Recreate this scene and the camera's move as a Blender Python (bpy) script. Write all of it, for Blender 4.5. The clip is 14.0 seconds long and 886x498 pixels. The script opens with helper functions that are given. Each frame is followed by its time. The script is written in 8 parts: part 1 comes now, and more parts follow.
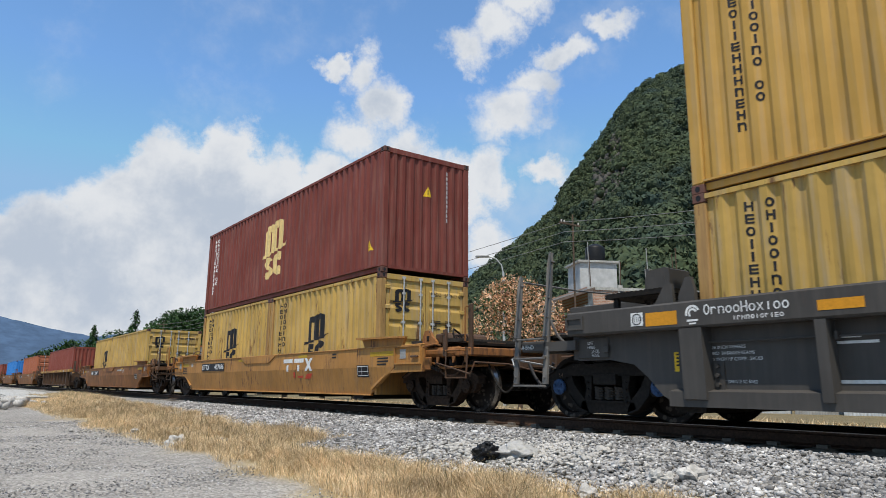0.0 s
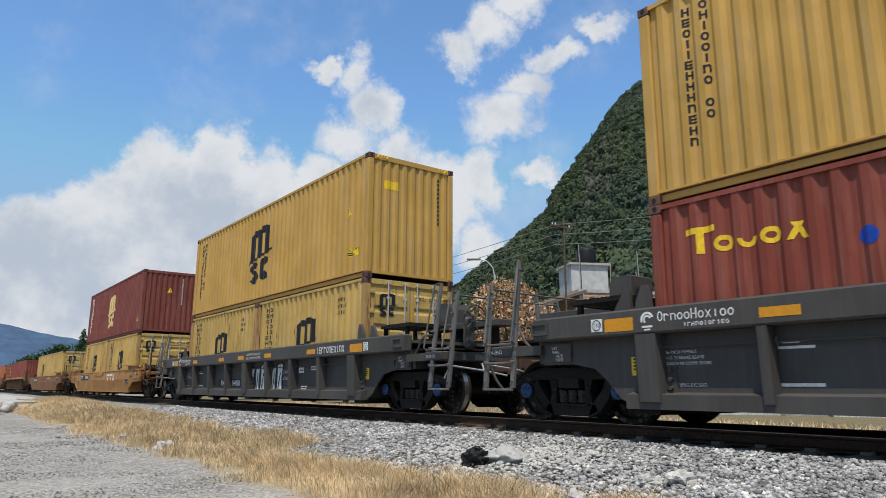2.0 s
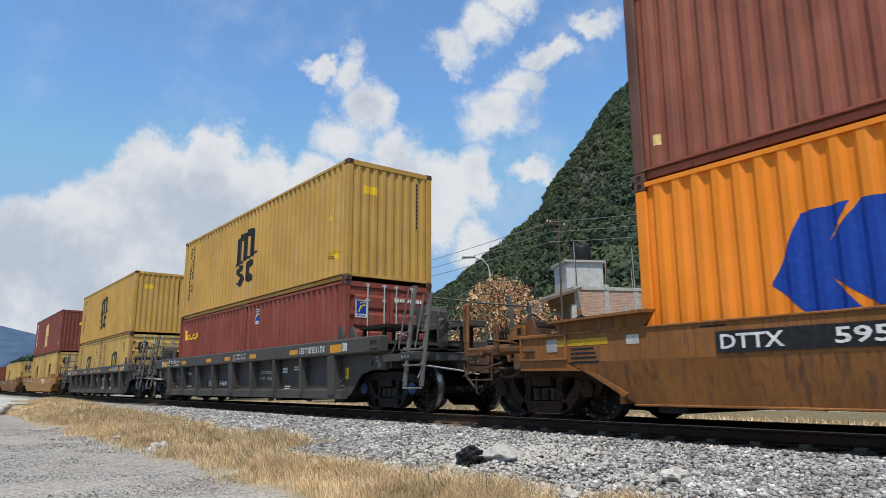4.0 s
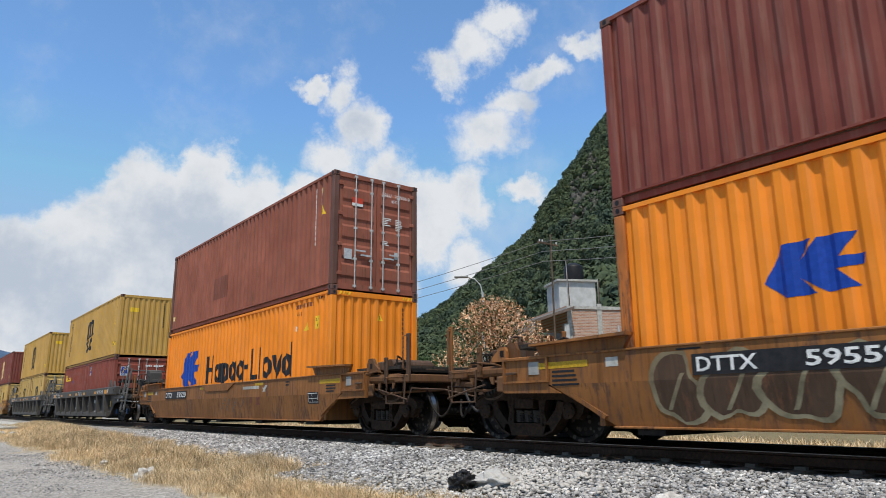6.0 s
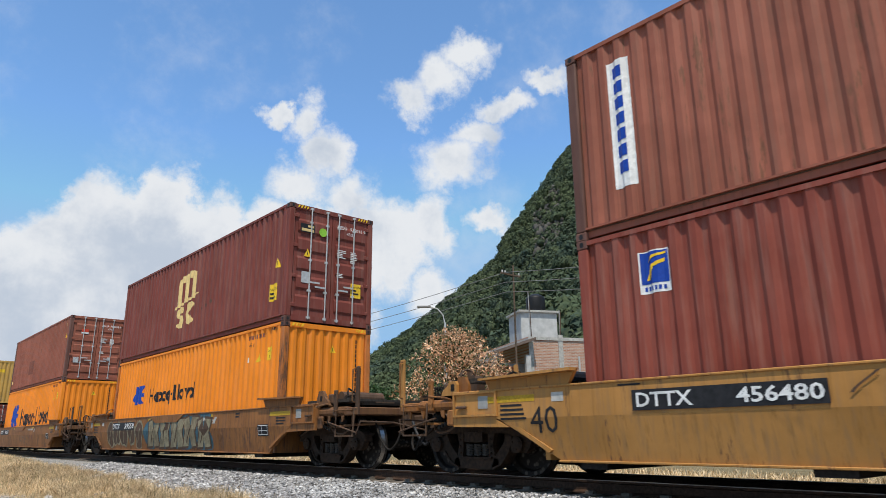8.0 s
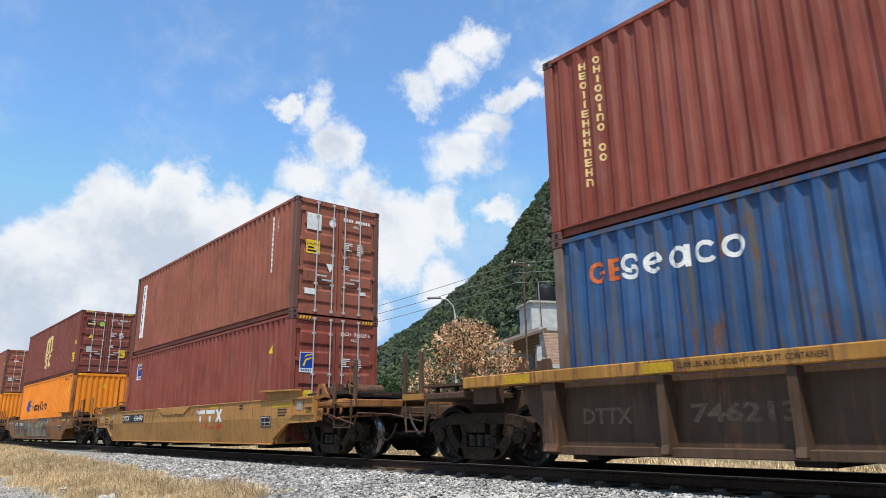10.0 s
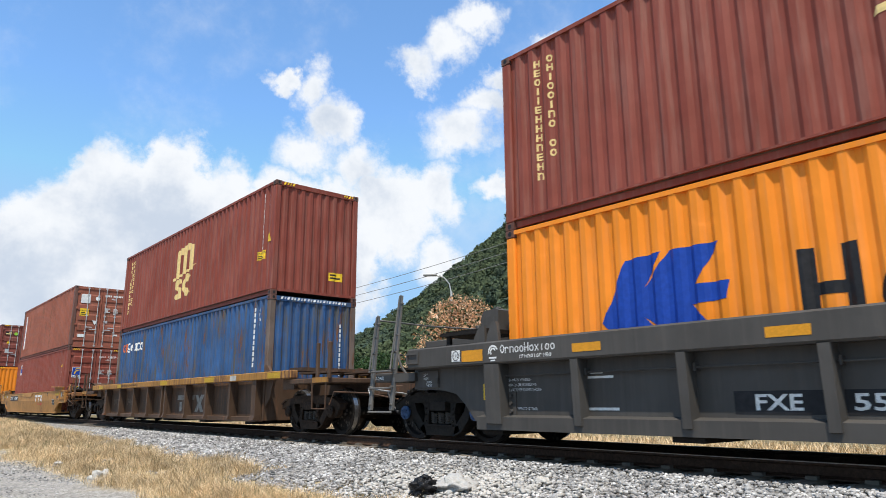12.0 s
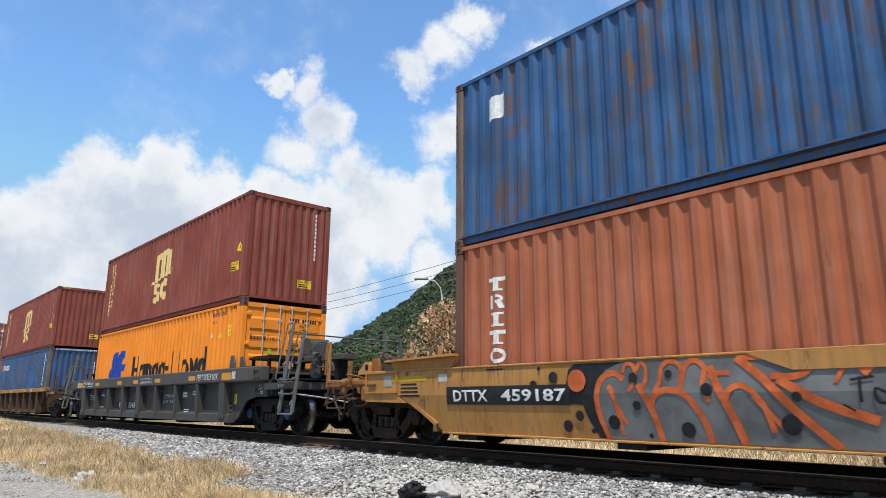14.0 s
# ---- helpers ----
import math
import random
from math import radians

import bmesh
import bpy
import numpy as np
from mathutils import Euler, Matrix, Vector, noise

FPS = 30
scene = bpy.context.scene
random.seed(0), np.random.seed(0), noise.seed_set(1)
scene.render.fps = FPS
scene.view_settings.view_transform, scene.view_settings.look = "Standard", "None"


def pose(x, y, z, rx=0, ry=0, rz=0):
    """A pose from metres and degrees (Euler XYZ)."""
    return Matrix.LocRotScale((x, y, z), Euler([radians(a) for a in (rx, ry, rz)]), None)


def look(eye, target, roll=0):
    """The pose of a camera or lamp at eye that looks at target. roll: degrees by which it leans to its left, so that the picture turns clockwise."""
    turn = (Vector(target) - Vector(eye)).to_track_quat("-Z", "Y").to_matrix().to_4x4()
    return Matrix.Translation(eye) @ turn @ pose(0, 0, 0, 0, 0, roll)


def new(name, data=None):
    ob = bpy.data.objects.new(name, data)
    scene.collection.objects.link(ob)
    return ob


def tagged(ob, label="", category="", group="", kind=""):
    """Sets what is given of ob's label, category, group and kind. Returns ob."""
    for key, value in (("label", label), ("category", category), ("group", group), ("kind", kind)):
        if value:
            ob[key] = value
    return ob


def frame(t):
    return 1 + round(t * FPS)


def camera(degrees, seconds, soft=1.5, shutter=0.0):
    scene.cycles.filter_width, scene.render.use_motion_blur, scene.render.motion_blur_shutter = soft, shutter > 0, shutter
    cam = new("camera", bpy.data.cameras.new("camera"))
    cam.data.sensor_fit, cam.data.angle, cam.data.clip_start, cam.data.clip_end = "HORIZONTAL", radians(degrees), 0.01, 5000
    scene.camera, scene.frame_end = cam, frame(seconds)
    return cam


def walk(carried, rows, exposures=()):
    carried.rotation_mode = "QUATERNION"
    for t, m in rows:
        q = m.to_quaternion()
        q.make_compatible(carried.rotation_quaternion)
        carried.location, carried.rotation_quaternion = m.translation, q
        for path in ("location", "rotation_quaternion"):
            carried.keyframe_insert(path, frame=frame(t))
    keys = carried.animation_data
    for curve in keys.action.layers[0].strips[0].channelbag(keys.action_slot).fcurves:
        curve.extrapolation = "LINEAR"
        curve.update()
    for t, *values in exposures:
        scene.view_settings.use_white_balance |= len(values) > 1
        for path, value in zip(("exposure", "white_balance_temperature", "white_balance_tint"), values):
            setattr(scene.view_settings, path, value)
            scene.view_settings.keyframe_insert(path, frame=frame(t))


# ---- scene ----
cam = camera(66.46, 14.0, soft=0.65, shutter=0.06)
RAIL_TOP = 0.0
EYE = 0.47
walk(cam, [
    (0.0, pose(0.000, 0.000, EYE + 0.000, 101.39, -0.47, -36.51)),
    (0.5, pose(0.019, 0.001, EYE + 0.010, 101.44, -0.18, -36.90)),
    (1.0, pose(0.035, 0.011, EYE + 0.022, 101.66, 0.01, -36.90)),
    (1.5, pose(0.068, -0.006, EYE + 0.026, 102.01, -0.07, -36.72)),
    (2.0, pose(0.042, -0.005, EYE + 0.023, 101.61, -0.21, -37.15)),
    (2.5, pose(0.044, -0.003, EYE + 0.022, 101.47, 0.03, -37.27)),
    (5.0, pose(0.103, 0.010, EYE + 0.055, 101.57, 0.37, -37.56)),
    (5.5, pose(0.112, 0.020, EYE + 0.064, 102.02, 0.34, -37.93)),
    (6.0, pose(0.114, 0.020, EYE + 0.074, 103.07, 0.56, -38.01)),
    (6.5, pose(0.115, 0.012, EYE + 0.076, 104.22, 0.79, -38.44)),
    (7.0, pose(0.108, 0.012, EYE + 0.091, 104.82, 0.69, -39.86)),
    (7.5, pose(0.093, 0.012, EYE + 0.114, 105.49, 0.49, -41.26)),
    (10.0, pose(0.132, 0.013, EYE + 0.119, 104.74, 0.66, -40.31)),
    (10.5, pose(0.154, 0.009, EYE + 0.144, 103.71, 0.57, -39.72)),
    (11.0, pose(0.166, 0.011, EYE + 0.152, 103.19, -0.04, -39.97)),
    (11.5, pose(0.191, 0.021, EYE + 0.162, 102.80, 0.03, -40.40)),
    (12.0, pose(0.213, 0.029, EYE + 0.158, 102.79, 0.31, -40.62)),
    (12.5, pose(0.225, 0.041, EYE + 0.161, 102.99, 0.31, -40.74)),
    (13.0, pose(0.225, 0.038, EYE + 0.183, 103.35, -0.17, -41.11)),
    (13.5, pose(0.211, 0.039, EYE + 0.164, 103.48, -0.10, -41.32)),
    (14.0, pose(0.204, 0.056, EYE + 0.185, 103.08, -0.43, -41.56)),
], exposures=((0.0, -0.30), (2.5, -0.34), (5.0, -0.30), (7.5, -0.24), (10.0, -0.05), (11.5, 0.05), (12.5, -0.02), (14.0, -0.07)))

# ---- light ----
SUN = Vector((-0.29, -0.29, 0.915)).normalized()
sun_lamp = bpy.data.lights.new("sun", "SUN")
sun_lamp.energy, sun_lamp.angle, sun_lamp.color = 5.4, radians(0.6), (1.0, 0.93, 0.82)
sun = new("sun", sun_lamp)
sun.matrix_world = look((0, 0, 60), Vector((0, 0, 60)) - SUN)


class Nodes:
    """Short hand for building node trees."""

    def __init__(self, tree):
        self.tree = tree
        tree.nodes.clear()

    def add(self, kind, operation=None, use_clamp=False, data_type=None, blend_type=None, interpolation_type=None):
        n = self.tree.nodes.new(kind)
        if operation:
            n.operation = operation
        if use_clamp:
            n.use_clamp = True
        if data_type:
            n.data_type = data_type
        if blend_type:
            n.blend_type = blend_type
        if interpolation_type:
            n.interpolation_type = interpolation_type
        return n

    def link(self, a, b):
        self.tree.links.new(a, b)

    def math(self, op, a, b=0.0, clamp=False):
        n = self.add("ShaderNodeMath", operation=op, use_clamp=clamp)
        for i, v in enumerate((a, b)):
            if isinstance(v, (int, float)):
                n.inputs[i].default_value = v
            else:
                self.link(v, n.inputs[i])
        return n.outputs[0]

    def noise(self, vec, scale, detail=4.0, rough=0.55, distort=0.0):
        n = self.add("ShaderNodeTexNoise")
        n.inputs["Scale"].default_value, n.inputs["Detail"].default_value = scale, detail
        n.inputs["Roughness"].default_value, n.inputs["Distortion"].default_value = rough, distort
        if vec is not None:
            self.link(vec, n.inputs["Vector"])
        return n.outputs["Fac"]

    def scaled(self, vec, s):
        n = self.add("ShaderNodeMapping")
        n.inputs["Scale"].default_value = s
        self.link(vec, n.inputs["Vector"])
        return n.outputs[0]

    def step(self, v, lo, hi):
        n = self.add("ShaderNodeMapRange", interpolation_type="SMOOTHSTEP")
        n.inputs[1].default_value, n.inputs[2].default_value = lo, hi
        self.link(v, n.inputs[0])
        return n.outputs[0]

    def mix(self, f, a, b):
        n = self.add("ShaderNodeMix", data_type="RGBA")
        for i, v in ((0, f), (6, a), (7, b)):
            if isinstance(v, (int, float)):
                n.inputs[i].default_value = v
            elif isinstance(v, tuple):
                n.inputs[i].default_value = (*v, 1)
            else:
                self.link(v, n.inputs[i])
        return n.outputs[2]

    def bump(self, h, strength, distance):
        n = self.add("ShaderNodeBump")
        n.inputs["Strength"].default_value, n.inputs["Distance"].default_value = strength, distance
        self.link(h, n.inputs["Height"])
        return n.outputs[0]


def build_sky():
    """Daylight sky with cumulus banks; the cloud puffs are given as azimuth, elevation and radii in degrees."""
    world = bpy.data.worlds.new("sky")
    scene.world = world
    world.use_nodes = True
    n = Nodes(world.node_tree)
    out, bg = n.add("ShaderNodeOutputWorld"), n.add("ShaderNodeBackground")
    sky = n.add("ShaderNodeTexSky")
    sky.sky_type, sky.sun_disc = "NISHITA", False
    sky.sun_elevation = math.asin(SUN.z)
    sky.sun_rotation = math.atan2(SUN.x, SUN.y)
    sky.air_density, sky.dust_density, sky.ozone_density, sky.altitude = 1.0, 1.0, 2.0, 1200
    co = n.add("ShaderNodeTexCoord").outputs["Generated"]
    warp = n.add("ShaderNodeTexNoise")
    warp.inputs["Scale"].default_value, warp.inputs["Detail"].default_value = 13.0, 6.0
    warp.inputs["Roughness"].default_value = 0.62
    n.link(co, warp.inputs["Vector"])
    off = n.add("ShaderNodeVectorMath", operation="MULTIPLY_ADD")
    off.inputs[1].default_value, off.inputs[2].default_value = (0.10,) * 3, (-0.05,) * 3
    n.link(warp.outputs["Color"], off.inputs[0])
    vec = n.add("ShaderNodeVectorMath", operation="ADD")
    n.link(co, vec.inputs[0])
    n.link(off.outputs[0], vec.inputs[1])
    sep = n.add("ShaderNodeSeparateXYZ")
    n.link(vec.outputs[0], sep.inputs[0])
    az = n.math("MULTIPLY", n.math("ARCTAN2", sep.outputs[0], sep.outputs[1]), 180 / math.pi)
    el = n.math("MULTIPLY", n.math("ARCSINE", sep.outputs[2]), 180 / math.pi)
    puffs = [(-12, 8, 12, 8), (0, 5, 7, 7.2), (5.5, 7, 5, 7.0), (10, 8.5, 5, 8.2), (14, 11, 4.4, 9.4), (18.2, 12.5, 3.8, 9.0), (22, 11, 4.5, 8.6), (26.5, 10.5, 5, 8.6), (31, 12, 5, 7),
             (29.2, 26.0, 1.8, 2.4), (26.6, 26.3, 2.0, 0.9), (31.0, 22.9, 2.1, 2.7), (28.6, 20.2, 3.4, 2.5), (33, 19.2, 2.8, 2.4), (36.4, 16, 4, 4.6), (40, 18, 2.6, 3.2), (40.6, 11.6, 2.8, 2.4),
             (39.0, 27.9, 2.7, 1.8), (41.2, 29.7, 2.6, 2.3), (43.8, 31.8, 2.8, 1.9), (42.4, 22.9, 3.8, 2.7), (44.6, 25.1, 2.5, 1.7), (47.0, 27.2, 2.6, 1.2), (51.2, 29.2, 2.4, 1.0), (45.6, 18.0, 2.0, 1.2),
             (68, 23.6, 3.2, 2.4), (72, 25, 3.4, 3.0), (76, 27.2, 3.6, 4.6), (82, 28, 6, 7)]
    field = None
    for a, e, ra, re in puffs:
        da = n.math("DIVIDE", n.math("SUBTRACT", az, a), ra)
        de = n.math("DIVIDE", n.math("SUBTRACT", el, e), re)
        d = n.math("SQRT", n.math("ADD", n.math("MULTIPLY", da, da), n.math("MULTIPLY", de, de)))
        v = n.math("MULTIPLY", n.math("SUBTRACT", 1.0, d), max(1.0, re / 2.4))
        field = v if field is None else n.math("MAXIMUM", field, v)
    # broken cloud all round outside the drawn banks
    elsewhere = n.math("SUBTRACT", n.noise(co, 2.6, 5), 0.56)
    behind = n.step(n.math("ABSOLUTE", n.math("SUBTRACT", az, 40.0)), 52, 75)
    field = n.math("MAXIMUM", field, n.math("ADD", n.math("MULTIPLY", elsewhere, 2.2), n.math("SUBTRACT", behind, 1.0)))
    fine = n.math("MULTIPLY", n.math("SUBTRACT", n.noise(co, 19, 8, 0.68), 0.5), 1.45)
    wisp = n.math("ADD", field, fine)
    cover = n.step(wisp, -0.22, 0.62)
    veil = n.math("MULTIPLY", n.step(n.noise(co, 5.5, 7, 0.62), 0.5, 0.78), 0.32)
    cover = n.math("MAXIMUM", cover, veil)
    shade = n.step(n.math("ADD", n.math("MULTIPLY", n.noise(co, 9, 5, 0.6), 1.3), n.math("MULTIPLY", n.math("MINIMUM", wisp, 2.0), 0.13)), 0.64, 1.1)
    cloud = n.mix(shade, (9.2, 9.5, 9.9), (6.0, 6.8, 8.0))
    tint = n.add("ShaderNodeMix", data_type="RGBA", blend_type="MULTIPLY")
    tint.inputs[0].default_value = 1.0
    n.link(sky.outputs[0], tint.inputs[6])
    tint.inputs[7].default_value = (2.05, 2.58, 2.8, 1)
    haze = n.add("ShaderNodeMix", data_type="RGBA", blend_type="DARKEN")
    haze.inputs[0].default_value = 1.0
    haze.inputs[7].default_value = (3.5, 6.1, 9.4, 1)
    n.link(tint.outputs[2], haze.inputs[6])
    col = n.mix(cover, haze.outputs[2], cloud)
    n.link(col, bg.inputs[0])
    bg.inputs[1].default_value = 0.10
    n.link(bg.outputs[0], out.inputs[0])


build_sky()

# ---- materials ----


def material(name):
    m = bpy.data.materials.new(name)
    m.use_nodes = True
    n = Nodes(m.node_tree)
    out, b = n.add("ShaderNodeOutputMaterial"), n.add("ShaderNodeBsdfPrincipled")
    n.link(b.outputs[0], out.inputs[0])
    return m, n, b


def paint(name, col, rust=0.25, dirt=0.35, rough=0.6, metal=0.0, dust=(0.36, 0.31, 0.25), fade=1.12):
    """Weathered paint on steel: faded patches, streaks that run down, rust chips and dust."""
    m, n, b = material(name)
    co = n.add("ShaderNodeTexCoord").outputs["Object"]
    rnd = n.add("ShaderNodeObjectInfo").outputs["Random"]
    jit = n.add("ShaderNodeVectorMath", operation="ADD")
    n.link(co, jit.inputs[0])
    n.link(n.math("MULTIPLY", rnd, 37.0), jit.inputs[1])
    p = jit.outputs[0]
    patch = n.noise(p, 0.9, 5, 0.6)
    light = tuple(min(1, c * fade + 0.01) for c in col)
    dark = tuple(c * (0.96 - 0.32 * rust) for c in col)
    c = n.mix(n.step(patch, 0.3, 0.72), dark, light)
    streak = n.noise(n.scaled(p, (7, 7, 0.45)), 1.6, 5, 0.65)
    c = n.mix(n.math("MULTIPLY", n.step(streak, 0.44, 0.70), dirt), c, dust)
    chips = n.math("MULTIPLY", n.noise(n.scaled(p, (8, 8, 1.0)), 1.5, 9, 0.72), n.math("ADD", n.noise(n.scaled(p, (2, 2, 0.9)), 0.7, 3), 0.5))
    f = n.step(chips, 0.66 - 0.17 * rust, 0.74 - 0.12 * rust)
    c = n.mix(n.math("MULTIPLY", f, min(1.0, rust * 2.2)), c, n.mix(n.noise(p, 30, 3), (0.075, 0.036, 0.022), (0.20, 0.095, 0.048)))
    run_off = n.noise(n.scaled(p, (11, 11, 0.22)), 1.3, 6, 0.7)
    c = n.mix(n.math("MULTIPLY", n.step(run_off, 0.52, 0.72), min(0.8, 0.12 + rust * 0.8)), c, tuple(x * (0.46 - 0.25 * rust) for x in col))
    n.link(c, b.inputs["Base Color"])
    b.inputs["Metallic"].default_value = metal
    n.link(n.math("ADD", n.math("MULTIPLY", streak, 0.25), rough - 0.1), b.inputs["Roughness"])
    b.inputs["Specular IOR Level"].default_value = 0.22
    dents = n.math("MULTIPLY", n.step(n.noise(n.scaled(p, (1.6, 1.6, 1.1)), 1.5, 2), 0.60, 0.72), 1.6)
    n.link(n.bump(n.math("ADD", n.noise(p, 2.2, 7, 0.55), dents), 0.2, 0.010 + 0.03 * max(0.0, rust - 0.3)), b.inputs["Normal"])
    return m


def plain(name, col, rough=0.6, metal=0.0, scale=18.0, vary=0.3, bump=0.2, dist=0.004, coat=None):
    m, n, b = material(name)
    co = n.add("ShaderNodeTexCoord").outputs["Object"]
    f = n.noise(co, scale, 6, 0.62)
    g = n.noise(co, scale * 0.12, 3, 0.5)
    c = n.mix(n.step(f, 0.3, 0.7), tuple(x * (1 - vary) for x in col), tuple(min(1, x * (1 + vary)) for x in col))
    c = n.mix(n.math("MULTIPLY", n.step(g, 0.45, 0.7), 0.6), c, coat or tuple(x * (1 - vary) for x in col))
    n.link(c, b.inputs["Base Color"])
    b.inputs["Roughness"].default_value, b.inputs["Metallic"].default_value = rough, metal
    b.inputs["Specular IOR Level"].default_value = 0.2
    n.link(n.bump(f, bump, dist), b.inputs["Normal"])
    return m


def islands(name, cols, rough=0.8, scale=6.0, bump=0.4, dist=0.02):
    """For loose pieces: each piece its own tone between the colours."""
    m, n, b = material(name)
    rnd = n.add("ShaderNodeNewGeometry").outputs["Random Per Island"]
    ramp = n.add("ShaderNodeValToRGB")
    while len(ramp.color_ramp.elements) < len(cols):
        ramp.color_ramp.elements.new(0.5)
    for i, (e, c) in enumerate(zip(ramp.color_ramp.elements, cols)):
        e.position, e.color = i / (len(cols) - 1), (*c, 1)
    n.link(rnd, ramp.inputs[0])
    co = n.add("ShaderNodeTexCoord").outputs["Object"]
    f = n.noise(co, scale, 6, 0.7)
    g = n.noise(co, scale * 0.05, 3, 0.5)
    lum = n.math("ADD", n.math("MULTIPLY", n.step(f, 0.25, 0.75), 0.8), n.math("ADD", n.math("MULTIPLY", n.step(g, 0.3, 0.7), 0.45), 0.3))
    mul = n.add("ShaderNodeVectorMath", operation="SCALE")
    n.link(ramp.outputs[0], mul.inputs[0])
    n.link(lum, mul.inputs["Scale"])
    n.link(mul.outputs[0], b.inputs["Base Color"])
    b.inputs["Roughness"].default_value = rough
    b.inputs["Specular IOR Level"].default_value = 0.2
    n.link(n.bump(f, bump, dist), b.inputs["Normal"])
    return m


